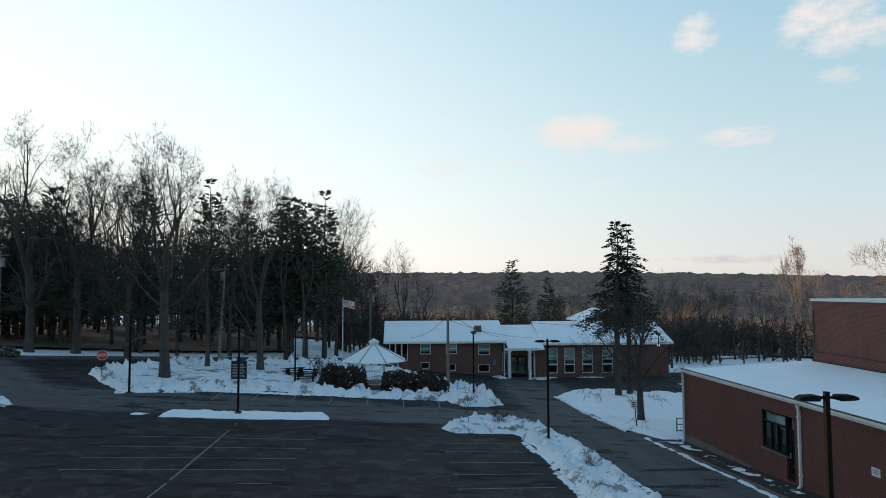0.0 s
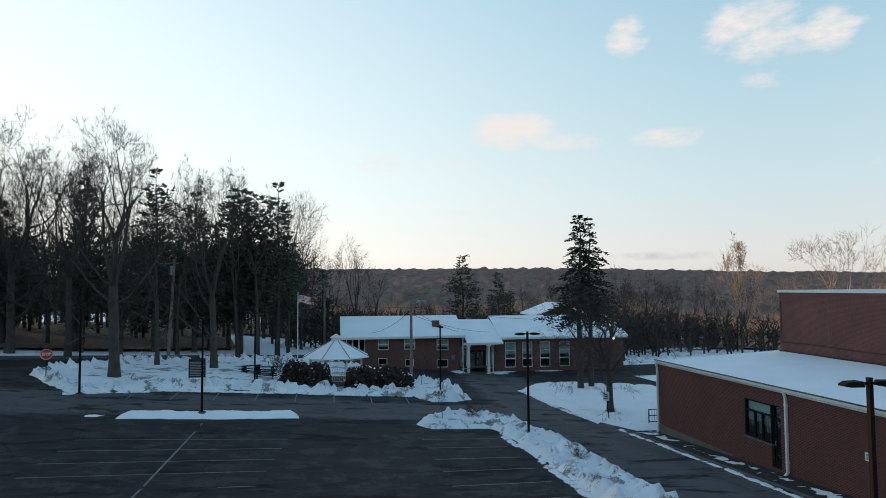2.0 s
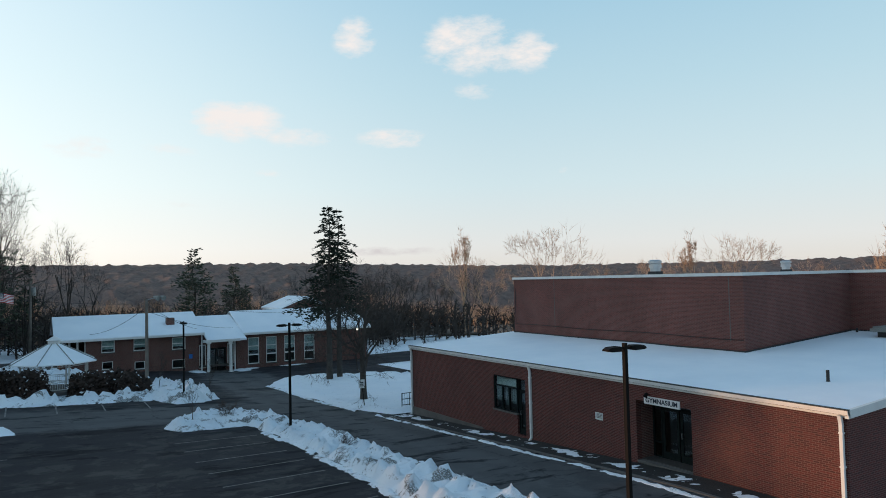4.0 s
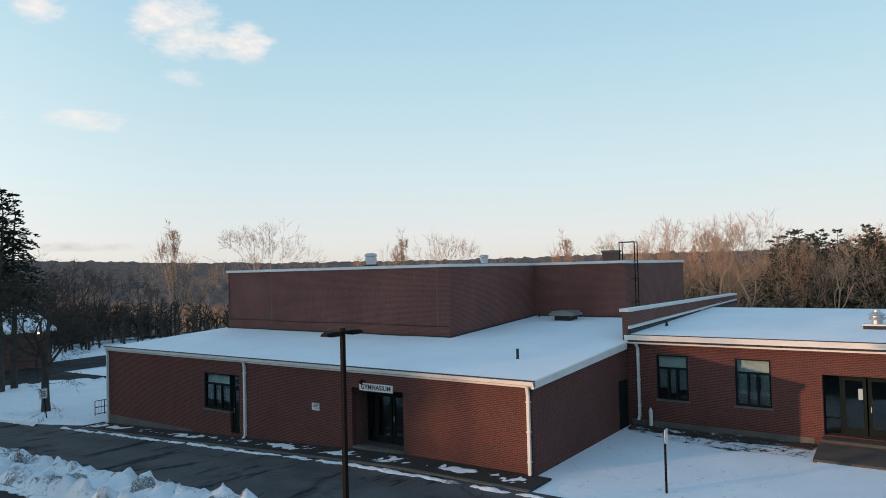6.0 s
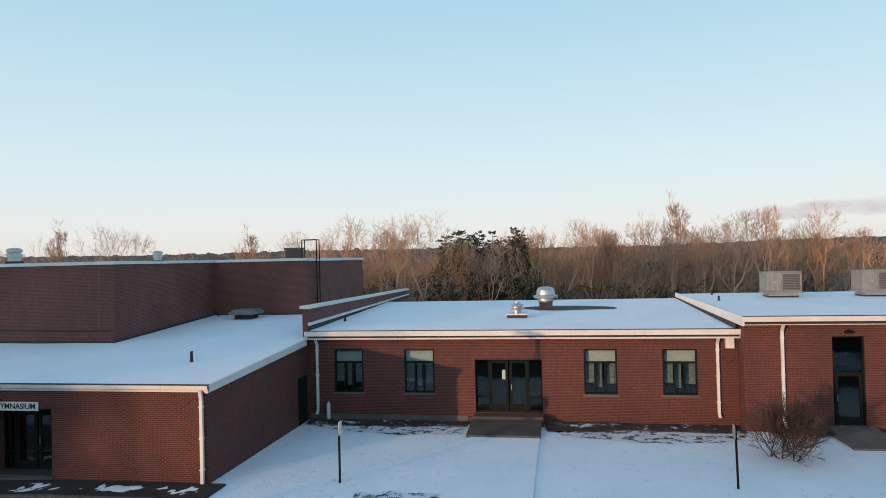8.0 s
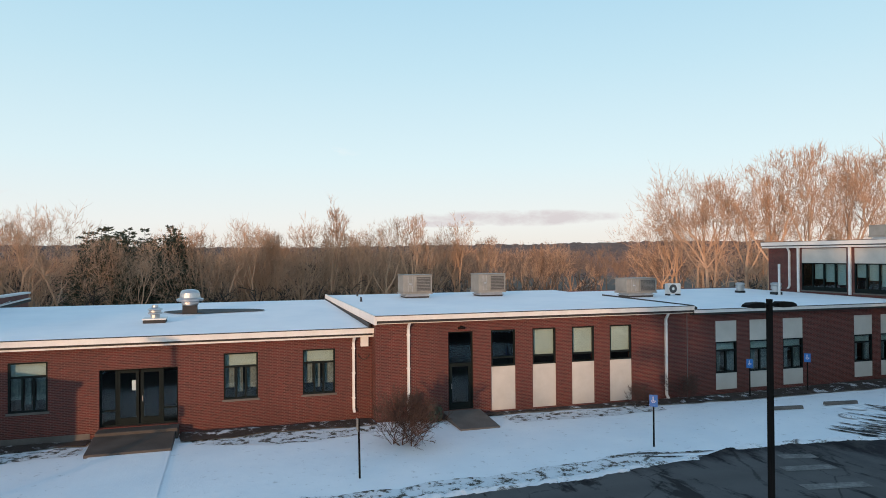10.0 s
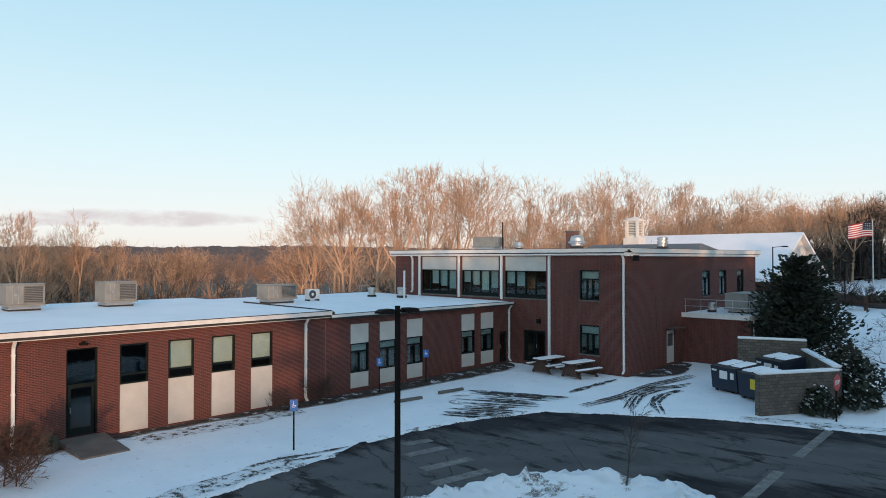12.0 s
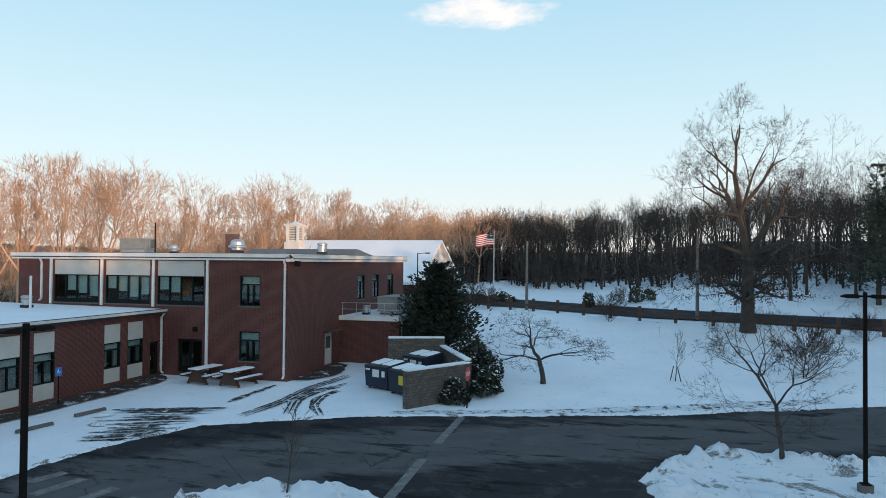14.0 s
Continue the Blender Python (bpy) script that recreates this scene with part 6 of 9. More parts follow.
# these trees carry the sun in their pale twig and bark colour
lit_models = [tree_of("bare_tree", "bare tree in the woods, toned pale as if sunlit", (92 + 8 * i, -30 - 9 * i, ground_z(92 + 8 * i, -30 - 9 * i) - 1),
                      forked_tree_mesh(70 + i, 16.0, 0.20, 7, 0.18 + 0.03 * (i % 2), 0.46 + 0.05 * i, 0.09, 0.020, 2, 6.5 + 1.9 * i, 4, 0.12, 0.82, 3), TWIG_SUNLIT, TWIG_SUNLIT, group="sunlit bare trees") for i in range(5)]
rng = random.Random(5)
for i in range(42):                                   # dark pines beyond the road
    u = rng.random()
    x = -62 + 54 * u
    y = 78 + (6 if x > -22 else 0) + 34 * rng.random() ** 1.4 + max(0, (x + 24) * 0.45)
    planted(pine_models[i % 4], x, y, rng.uniform(0, 360), rng.uniform(0.52, 0.76) * (1.0 if x < -24 else 1.12))
# extra pines, mostly out of view, added to shade the gymnasium front
for x, y, s in ((-48, 78.5, 0.72), (-51, 81, 0.78), (-54.5, 84, 0.8), (-58, 87, 0.8), (-56, 90, 0.85), (-50, 86, 0.8), (-44, 84, 0.78)):
    planted(pine_models[int(abs(x)) % 4], x, y, x * 17, s)
for i in range(9):                                    # close stand, mostly unseen, added to keep the sun off the gymnasium front
    for j in range(2):
        c, a = 28.4 + 2.4 * i + 1.2 * j, 87 + 9 * j
        planted(pine_models[(i + 2 * j) % 4], 0.6 * c - 0.8 * a, 0.8 * c + 0.6 * a, 40 * i + 70 * j, 0.78 + 0.05 * ((i + j) % 3))
for i in range(24):                                   # bare trees among and before them
    x = -66 + 60 * rng.random()
    y = 76 + 24 * rng.random() + max(0, (x + 24) * 0.45)
    planted(wood_models[i % 5], x, y, rng.uniform(0, 360), rng.uniform(0.85, 1.12))
for x, y, s in ((-10.8, 85.5, 1.04), (-8.3, 83.8, 0.98), (-13.0, 87.2, 1.08), (-3.5, 104, 0.62), (21.0, 123.6, 0.88), (28.5, 127.0, 0.72), (-15, 92, 1.0), (-18, 86, 0.9), (31, 128, 0.5)):
    planted(pine_models[int(abs(x) * 7) % 4], x, y, x * 37, s)
for i in range(26):                                   # behind the brick office
    x, y = -6 + 70 * rng.random(), 98 + 40 * rng.random()
    planted(wood_models[i % 5], x, y, rng.uniform(0, 360), rng.uniform(0.36, 0.48) * (1.0 if x < 26 else 1.2))
for x, y, h in ((36.3, 88.7, 13.0), (47, 104, 13.0), (53, 88, 11.5), (56, 102, 12.0), (-6.4, 100, 16.5), (1.4, 105, 17.5), (-3, 102, 14.5), (4.5, 108, 13.5), (30, 96, 11.0), (44, 95, 11.5)):
    planted(wood_models[int(abs(x)) % 5], x, y, x * 31, h / 20)
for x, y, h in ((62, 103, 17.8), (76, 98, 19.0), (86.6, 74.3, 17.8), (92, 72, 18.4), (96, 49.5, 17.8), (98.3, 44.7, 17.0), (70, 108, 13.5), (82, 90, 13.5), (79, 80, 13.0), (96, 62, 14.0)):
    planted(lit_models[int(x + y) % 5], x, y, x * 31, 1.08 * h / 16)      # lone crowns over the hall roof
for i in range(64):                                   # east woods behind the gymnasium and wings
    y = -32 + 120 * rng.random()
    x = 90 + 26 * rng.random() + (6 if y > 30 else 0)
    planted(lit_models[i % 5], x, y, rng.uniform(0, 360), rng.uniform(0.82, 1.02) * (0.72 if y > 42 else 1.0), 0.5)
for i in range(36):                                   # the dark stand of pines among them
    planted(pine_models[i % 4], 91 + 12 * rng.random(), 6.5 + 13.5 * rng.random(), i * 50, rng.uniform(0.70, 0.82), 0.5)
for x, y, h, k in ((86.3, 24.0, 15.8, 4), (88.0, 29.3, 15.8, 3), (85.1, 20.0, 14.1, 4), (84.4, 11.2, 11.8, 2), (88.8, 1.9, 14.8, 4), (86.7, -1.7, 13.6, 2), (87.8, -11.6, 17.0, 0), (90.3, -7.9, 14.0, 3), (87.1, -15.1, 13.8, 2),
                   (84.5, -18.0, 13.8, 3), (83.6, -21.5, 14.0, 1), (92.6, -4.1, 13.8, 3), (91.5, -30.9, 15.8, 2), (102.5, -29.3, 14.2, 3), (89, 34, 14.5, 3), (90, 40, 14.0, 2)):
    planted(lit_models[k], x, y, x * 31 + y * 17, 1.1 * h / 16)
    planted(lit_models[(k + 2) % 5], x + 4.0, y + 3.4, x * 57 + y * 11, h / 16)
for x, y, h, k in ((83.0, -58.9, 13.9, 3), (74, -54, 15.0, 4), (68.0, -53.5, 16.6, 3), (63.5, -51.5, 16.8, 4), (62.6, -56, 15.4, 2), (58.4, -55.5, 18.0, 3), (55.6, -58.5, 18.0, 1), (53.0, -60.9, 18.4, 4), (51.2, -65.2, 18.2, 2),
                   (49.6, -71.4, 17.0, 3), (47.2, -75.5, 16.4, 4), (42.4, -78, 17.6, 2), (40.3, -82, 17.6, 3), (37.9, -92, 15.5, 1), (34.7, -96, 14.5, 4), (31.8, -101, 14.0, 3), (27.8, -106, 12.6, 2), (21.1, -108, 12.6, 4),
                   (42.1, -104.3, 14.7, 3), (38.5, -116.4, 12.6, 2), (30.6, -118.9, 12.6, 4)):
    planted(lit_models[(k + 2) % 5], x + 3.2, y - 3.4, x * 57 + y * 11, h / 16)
    planted(lit_models[k], x, y, x * 31 + y * 17, 1.06 * h / 16)    # front of the woods behind the two-storey block, in the sunlit tone
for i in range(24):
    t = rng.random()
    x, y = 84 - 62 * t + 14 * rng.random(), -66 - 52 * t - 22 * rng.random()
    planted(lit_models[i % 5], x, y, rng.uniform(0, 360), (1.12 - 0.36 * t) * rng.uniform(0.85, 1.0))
for i in range(92):                                   # woods on the south-west hill, shade put into their dark twigs
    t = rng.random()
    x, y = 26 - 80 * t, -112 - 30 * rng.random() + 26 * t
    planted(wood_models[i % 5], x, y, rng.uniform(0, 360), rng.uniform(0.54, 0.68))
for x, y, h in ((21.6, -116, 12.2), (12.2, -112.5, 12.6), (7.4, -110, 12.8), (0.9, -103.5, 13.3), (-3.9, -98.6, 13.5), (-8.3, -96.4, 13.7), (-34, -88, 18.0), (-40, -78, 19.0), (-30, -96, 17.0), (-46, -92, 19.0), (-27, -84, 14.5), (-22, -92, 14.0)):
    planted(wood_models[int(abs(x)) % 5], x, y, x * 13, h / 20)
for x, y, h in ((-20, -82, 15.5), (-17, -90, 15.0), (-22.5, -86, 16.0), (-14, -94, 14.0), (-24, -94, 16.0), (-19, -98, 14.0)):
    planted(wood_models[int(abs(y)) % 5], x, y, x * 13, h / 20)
for x, y, s in ((-29.5, -78, 0.82), (-31, -84, 0.82), (-32.5, -80, 0.85), (-28, -80, 0.8), (-34, -90, 0.85)):
    planted(pine_models[int(abs(x)) % 4], x, y, x * 13, s)


def brush(V, F, p, high, rng, fat=1.0):
    """A far shrub or sapling: thin stem, rising limbs and a haze of twigs."""
    tube(V, F, [p, p + Vector((rng.gauss(0, 0.2), rng.gauss(0, 0.2), high * 0.55)), p + Vector((rng.gauss(0, 0.5), rng.gauss(0, 0.5), high * 0.92))], [0.16, 0.1, 0.03], 3)
    for k in range(13):
        q = p + Vector((0, 0, high * (0.14 + 0.058 * k)))
        d = Vector((rng.gauss(0, 1), rng.gauss(0, 1), rng.uniform(0.4, 1.4))).normalized()
        long = high * rng.uniform(0.16, 0.32)
        spike(V, F, q, d, long, 0.06 * fat, rng)
        for j in range(6):
            spike(V, F, q + d * long * (0.2 + 0.14 * j), lean(d, rng.uniform(0.3, 1.0), rng), high * rng.uniform(0.05, 0.14), 0.045 * fat, rng)


def woods(name, spots, mat, seed, low, high, label, fat=1.0, whole_trees=True):
    """Far woods as one mesh: forked trees, or a lower scrub of stems and twigs."""
    rng = random.Random(seed)
    V, F = [], []
    if whole_trees:
        kinds = []
        for i in range(4):
            TV, TF, CV, CF = forked_tree_mesh(200 + seed * 5 + i, 10.0, 0.16, 4, 0.30, 0.6 + 0.06 * i, 0.06, 0.022 * fat, 3, 4.6 + 0.8 * i, 0, 0.12, 0.80, 2)
            n = len(TV)
            kinds.append((np.array(TV + CV), TF + [tuple(c + n for c in f) for f in CF]))
        at = 0
        for x, y in spots(rng):
            corners, faces = kinds[rng.randrange(4)]
            k, a = rng.uniform(low, high) / 10.0, rng.uniform(0, 6.28)
            c, w = k * math.cos(a), k * math.sin(a)
            turned_ = corners @ np.array(((c, w, 0), (-w, c, 0), (0, 0, k))) + np.array((x, y, ground_z(x, y) - 0.4))
            V += turned_.tolist()
            F += [tuple(q + at for q in f) for f in faces]
            at += len(corners)
    else:
        for x, y in spots(rng):
            brush(V, F, Vector((x, y, ground_z(x, y) - 0.5)), rng.uniform(low, high), rng, fat)
    tagged(solid(name, V, F, mat), label, "woods", kind="stuff")


woods("far_woods", lambda r: [(115 + 150 * r.random() ** 1.4, -110 + 260 * r.random()) for _ in range(440)], WOOD_BROWN, 3, 11.5, 15.5, "dense bare brown woods beyond the school", 1.5)
woods("far_woods", lambda r: [(-60 + 240 * r.random(), 130 + 150 * r.random() ** 1.3) for _ in range(340)], TWIG_SUNLIT, 4, 7, 10, "dense bare woods in the valley", 1.5)
woods("far_woods", lambda r: [(104 - 100 * u + 20 * r.random(), -84 - 60 * u - 50 * r.random()) for u in [r.random() for _ in range(400)]], TWIG_SUNLIT, 6, 10, 14.5, "bare woods behind the school in the pale sunlit tone", 1.3)
woods("far_woods", lambda r: [(30 - 170 * u, -132 - 50 * r.random() + 40 * u) for u in [r.random() for _ in range(450)]], TWIG_DARK_SHADED, 7, 9.5, 13, "bare woods on the hill, their shade put into the dark tone", 1.2)
woods("far_woods", lambda r: [(-95 + 87 * u, 104 + 50 * r.random() + 10 * u) for u in [r.random() for _ in range(200)]], TWIG_DARK_SHADED, 8, 14, 19, "dark woods beyond the road", 1.5)
# three unseen belts, added only to keep the low sun off walls and ground
woods("far_woods", lambda r: [(-72 + 14 * r.random(), -34 + 80 * r.random()) for _ in range(200)], NEEDLE_DARK, 21, 14, 18, "unseen dense woods added on the west side to block the low sun", 6.0, False)
woods("far_woods", lambda r: [(-72 + 14 * r.random(), -140 + 106 * r.random()) for _ in range(250)], NEEDLE_DARK, 24, 17, 21, "unseen tall woods added on the south-west side to block the low sun", 6.0, False)
woods("far_woods", lambda r: [(-112 - 50 * u - 14 * r.random(), 50 + 130 * u + 14 * r.random()) for u in [r.random() for _ in range(330)]], TWIG_DARK_SHADED, 22, 12.5, 15.5, "unseen low woods added in the west to shade the ground and wall bases", 2.5, False)
# dark scrub layers: their colour stands for the shade low among the trees
woods("far_woods", lambda r: [(106 + 22 * r.random(), -40 + 140 * r.random()) for _ in range(330)], TWIG_DARK_SHADED, 23, 10.5, 13.5, "dark twig layer painting the shaded depth of the woods behind the gymnasium", 2.2, False)
woods("underbrush", lambda r: [(82 + 36 * r.random(), -55 + 150 * r.random()) for _ in range(520)], TWIG_DARK_SHADED, 9, 3.5, 7.5, "tangled brown underbrush along the edge of the woods, toned dark for shade", 1.2, False)
woods("underbrush", lambda r: [(74 - 70 * u + 16 * r.random(), -68 - 50 * u - 16 * r.random()) for u in [r.random() for _ in range(480)]], TWIG_DARK_SHADED, 10, 3.5, 7.5, "brown underbrush behind the school, toned dark for shade", 1.2, False)
woods("underbrush", lambda r: [(28 - 70 * u, -106 - 26 * r.random() + 22 * u) for u in [r.random() for _ in range(340)]], TWIG_DARK_SHADED, 11, 3, 6.5, "dark underbrush on the south-west hill", 1.6, False)
woods("underbrush", lambda r: [(-8 + 74 * r.random(), 93 + 42 * r.random()) for _ in range(560)], TWIG_DARK_SHADED, 12, 4, 7, "brown underbrush behind the brick office", 1.8, False)

FLOOR = speckled("leaf_litter", (0.05, 0.036, 0.026), (0.15, 0.11, 0.085), 0.25, 3.0, 1.0)
for o in ([(66, -300), (66, -40), (74, 20), (70, 100), (30, 112), (-20, 128), (-20, 400), (400, 400), (400, -300)], [(66, -300), (66, -60), (30, -104), (14, -118), (-60, -112), (-160, -90), (-160, -300)],
          [(-24, 82), (-40, 74), (-62, 66), (-160, 60), (-160, 250), (-20.5, 250), (-20.5, 128), (-14, 92)]):
    draped("woodland_floor", o, FLOOR, 0.30, 9.0, "brown leaf litter under the bare trees", category="ground")


def ridge():
    """Wooded hills on the horizon, their tops rough with crowns."""
    V, F = [], []
    n, rows = 1400, 46
    for j in range(rows):
        u = j / (rows - 1)
        r = 290 + 640 * u
        base = between(u, (0, 0.2, 0.55, 0.92, 1.0), (-3.2, -0.45, 0.35, 0.85, -1.0))
        amp = between(u, (0, 0.2, 1.0), (0.0, 0.25, 0.4))
        for i in range(n):
            a = 2 * math.pi * i / n
            x, y = r * math.sin(a), r * math.cos(a)
            roll = noise.noise(Vector((x * 0.0032, y * 0.0032, 2.0)))
            hill = math.exp(-((((math.degrees(a) + 180) % 360 - 180) - 4) / 24) ** 2) * between(u, (0, 0.25, 0.9, 1.0), (0, 0.25, 0.75, 0.75))
            crown = abs(noise.noise(Vector((x * 0.10, y * 0.10, 5.0)))) + 0.6 * abs(noise.noise(Vector((x * 0.23, y * 0.23, 15.0))))
            V.append((x, y, 8 + r * math.tan(radians(base + hill + amp * roll)) + 4.5 * (crown - 0.35)))
    for k in range(rows - 1):
        for i in range(n):
            F.append((k * n + i, k * n + (i + 1) % n, (k + 1) * n + (i + 1) % n, (k + 1) * n + i))
    tagged(solid("far_hills", V, F, FOREST, None, True), "low wooded hills on the horizon", "hills", kind="structure")


ridge()


# ---- roads, markings, kerbs ----
def stripe(x0, y0, x1, y1, wide, lift=0.012):
    """A worn painted line on the asphalt, laid in short lengths on the slope."""
    bm = bmesh.new()
    long = math.hypot(x1 - x0, y1 - y0)
    nx, ny = -(y1 - y0) / long * wide / 2, (x1 - x0) / long * wide / 2
    n = max(1, int(long / 1.5))
    rows = []
    for i in range(n + 1):
        x, y = x0 + (x1 - x0) * i / n, y0 + (y1 - y0) * i / n
        rows.append([bm.verts.new((x + s * nx, y + s * ny, ground_z(x, y) + 0.02 + lift)) for s in (-1, 1)])
    for a, b in zip(rows, rows[1:]):
        bm.faces.new((a[0], b[0], b[1], a[1]))
    bmesh.ops.recalc_face_normals(bm, faces=bm.faces)
    for f in bm.faces:
        if f.normal.z < 0:
            f.normal_flip()
    return bm


def marks(name, rows, label):
    t = thing(name, (rows[0][0], rows[0][1], ground_z(*rows[0][:2])), label, "road marking", kind="structure")
    for r in rows:
        part("painted_line", stripe(*r), PAINT, t)


marks("parking_lines", [(-9.45, 44.4, -9.42, 22, 0.11)] + [(-15.0, y, -4.2 + 0.08 * (y - 40), y + 0.35, 0.09) for y in (42.6, 40.2, 37.9, 35.6, 33.4, 31.0, 28.6, 26.2)],
      "faded white stall lines in the parking lot")
marks("parking_lines", [(3.2, y, 7.6, y + 0.3, 0.09) for y in (40.6, 38.2, 35.5, 33.0, 30.4, 27.8, 25.2)], "faded white stall lines beside the planting strip")
marks("parking_lines", [(-15.5 + 2.75 * i, 50.6 + 0.25 * i, -15.5 + 2.75 * i, 54.0 + 0.25 * i, 0.09) for i in range(8)], "faded white stall lines along the green")
marks("stop_lines", [(5.15, -32.4, 4.95, -27.2, 0.38), (4.86, -24.8, 4.4, -16.5, 0.38)], "worn pale painted line across the drive")
marks("crosswalk", [(17.2, -18.0, 16.9, -19.3, 0.5), (16.0, -17.0, 15.7, -18.9, 0.5), (14.3, -16.2, 13.9, -18.4, 0.5), (12.9, -15.3, 12.5, -17.8, 0.5)], "worn pale crosswalk bars")

walk_ = thing("sidewalk", (17.7, 28, -0.4), "dark concrete sidewalk along the gymnasium", "sidewalk", kind="structure")
for i in range(19):
    y0, y1 = 13.7 + i * 1.53, 13.7 + (i + 1) * 1.53 - 0.02
    bm = bmesh.new()
    za, zb = ground_z(17.2, y0) + 0.045, ground_z(17.2, y1) + 0.045
    hexa(bm, [(16.95, y0, za - 0.4), (18.499, y0, za - 0.4), (18.499, y1, zb - 0.4), (16.95, y1, zb - 0.4), (16.95, y0, za), (18.499, y0, za), (18.499, y1, zb), (16.95, y1, zb)])
    part("paving_slab", bm, SLAB, walk_)
for i in range(10):
    y0, y1 = 13.7 + i * 2.9, 13.7 + (i + 1) * 2.9 - 0.015
    bm = bmesh.new()
    za, zb = ground_z(16.9, y0) + 0.06, ground_z(16.9, y1) + 0.06
    hexa(bm, [(16.78, y0, za - 0.4), (16.949, y0, za - 0.4), (16.949, y1, zb - 0.4), (16.78, y1, zb - 0.4), (16.78, y0, za), (16.949, y0, za), (16.949, y1, zb), (16.78, y1, zb)])
    part("kerb", bm, CONCRETE, walk_)


def snow_scraps(name, spots, lift, label, mat=None):
    t = thing(name, (spots[0][0], spots[0][1], ground_z(*spots[0][:2])), label, "snow patch")
    for i, (x, y, rx, ry) in enumerate(spots):
        n = 14
        bm = bmesh.new()
        rim, mid = [], []
        for k in range(n):
            a = 2 * math.pi * k / n
            w = 1 + 0.35 * noise.noise(Vector((math.cos(a) * 1.7 + i * 5, math.sin(a) * 1.7, i)))
            px, py = x + rx * w * math.cos(a), y + ry * w * math.sin(a)
            rim.append(bm.verts.new((px, py, ground_z(px, py) + lift + 0.002)))
            qx, qy = x + 0.6 * (px - x), y + 0.6 * (py - y)
            mid.append(bm.verts.new((qx, qy, ground_z(qx, qy) + lift + 0.05 + 0.05 * noise.noise(Vector((qx * 5, qy * 5, 1))) + 0.05 * min(rx, ry))))
        c = bm.verts.new((x, y, ground_z(x, y) + lift + 0.07 + 0.06 * min(rx, ry)))
        for k in range(n):
            bm.faces.new((rim[k], rim[(k + 1) % n], mid[(k + 1) % n], mid[k]))
            bm.faces.new((mid[k], mid[(k + 1) % n], c))
        part("snow_scrap", bm, mat or SNOW_PILE, t, smooth=True)


r2 = random.Random(17)


def snow_ridge(line, wide, high, label, gaps=0.0, mat=None, lift=0.02):
    """A broken crust of old snow along a line: it sinks under the ground where it has melted."""
    V, F = [], []
    run = 0.0
    prev = None
    across = 7
    for (ax, ay), (bx, by) in zip(line, line[1:]):
        long = math.hypot(bx - ax, by - ay)
        dx, dy = (bx - ax) / long, (by - ay) / long
        n = max(2, int(long / 0.13))
        for i in range(n + 1):
            s = long * i / n
            here = len(V)
            bend = 0.35 * noise.noise(Vector(((run + s) * 0.35, 3.0, wide)))
            for j in range(across):
                v = (j / (across - 1) - 0.5) * 2
                x, y = ax + dx * s - dy * (v * wide / 2 + bend * wide), ay + dy * s + dx * (v * wide / 2 + bend * wide)
                lump = noise.noise(Vector((x * 1.1, y * 1.1, 4))) + 0.8 * noise.noise(Vector((x * 3.1, y * 3.1, 14))) + 0.6 * noise.noise(Vector((x * 7.7, y * 7.7, 24)))
                V.append((x, y, ground_z(x, y) + lift + high * ((0.55 - gaps) * (1 - v * v) - 0.42 * v * v + 0.62 * lump)))
            if i:
                for j in range(across - 1):
                    F.append((here - across + j, here + j, here + j + 1, here - across + j + 1))
        run += long
    t = thing("kerb_snow", (line[0][0], line[0][1], ground_z(*line[0])), label, "snow ridge")
    base = Vector(t.location)
    ob = solid("crust", [(x - base.x, y - base.y, z - base.z) for x, y, z in V], F, mat or SNOW_PILE, t)
    return t


snow_ridge([(16.5, 13.0), (16.5, 44.0)], 0.45, 0.10, "broken line of old snow along the gymnasium kerb", 0.28)
snow_ridge([(17.75, 13.9), (17.75, 43.0)], 0.9, 0.05, "thin remains of snow on the sidewalk", 0.70, SNOW_ROOF, 0.05)
snow_ridge([(17.0, 9.0), (17.2, -5.0), (17.4, -9.0), (18.1, -15.0)], 0.6, 0.12, "lumps of ploughed snow along the lawn edge", 0.15)
snow_ridge([(18.7, -17.2), (18.3, -22.3), (16.6, -27.0), (13.0, -29.4)], 0.6, 0.14, "lumps of ploughed snow along the apron", 0.22)
snow_ridge([(13.0, -29.4), (9.8, -31.3), (4.6, -33.0), (0.3, -34.5), (-13.9, -39.5), (-34, -45.2)], 0.65, 0.13, "lumps of ploughed snow along the drive", 0.12)
snow_ridge([(8.3, 10.0), (8.2, 25.0), (8.5, 36.0), (8.2, 41.5)], 0.7, 0.16, "crumbled snow along the planting strip kerb", 0.2)
snow_ridge([(11.8, 10.0), (11.5, 22.0), (11.5, 40.0), (10.6, 46.8)], 0.5, 0.12, "crumbled snow on the drive side of the strip", 0.25)
snow_ridge([(-19.8, 51.6), (-13.5, 53.9), (-5.4, 55.0), (4.4, 56.2)], 0.9, 0.22, "crumbled ploughed snow along the edge of the green", 0.15)
snow_ridge([(15.0, 63.0), (15.2, 55.0), (16.1, 46.2)], 0.6, 0.14, "crumbled snow along the gymnasium lawn", 0.2)
snow_ridge([(-4.8, -23.0), (-3.9, -24.6), (-4.7, -27.0), (-6.5, -28.8), (-12.0, -29.1)], 0.9, 0.2, "crumbled snow round the heaped island", 0.2)
snow_ridge([(5.5, -19.5), (6.4, -20.3), (9.2, -19.8), (11.0, -17.0), (11.7, -13.8)], 0.9, 0.2, "crumbled snow round the small island", 0.2)
snow_scraps("door_snow", [(12.0, 77.6, 0.9, 1.5), (16.6, 77.6, 0.9, 1.4), (17.8, 78.3, 0.8, 0.5), (22.5, 78.2, 1.6, 0.4)], 0.05, "shovelled snow beside the office entrance")
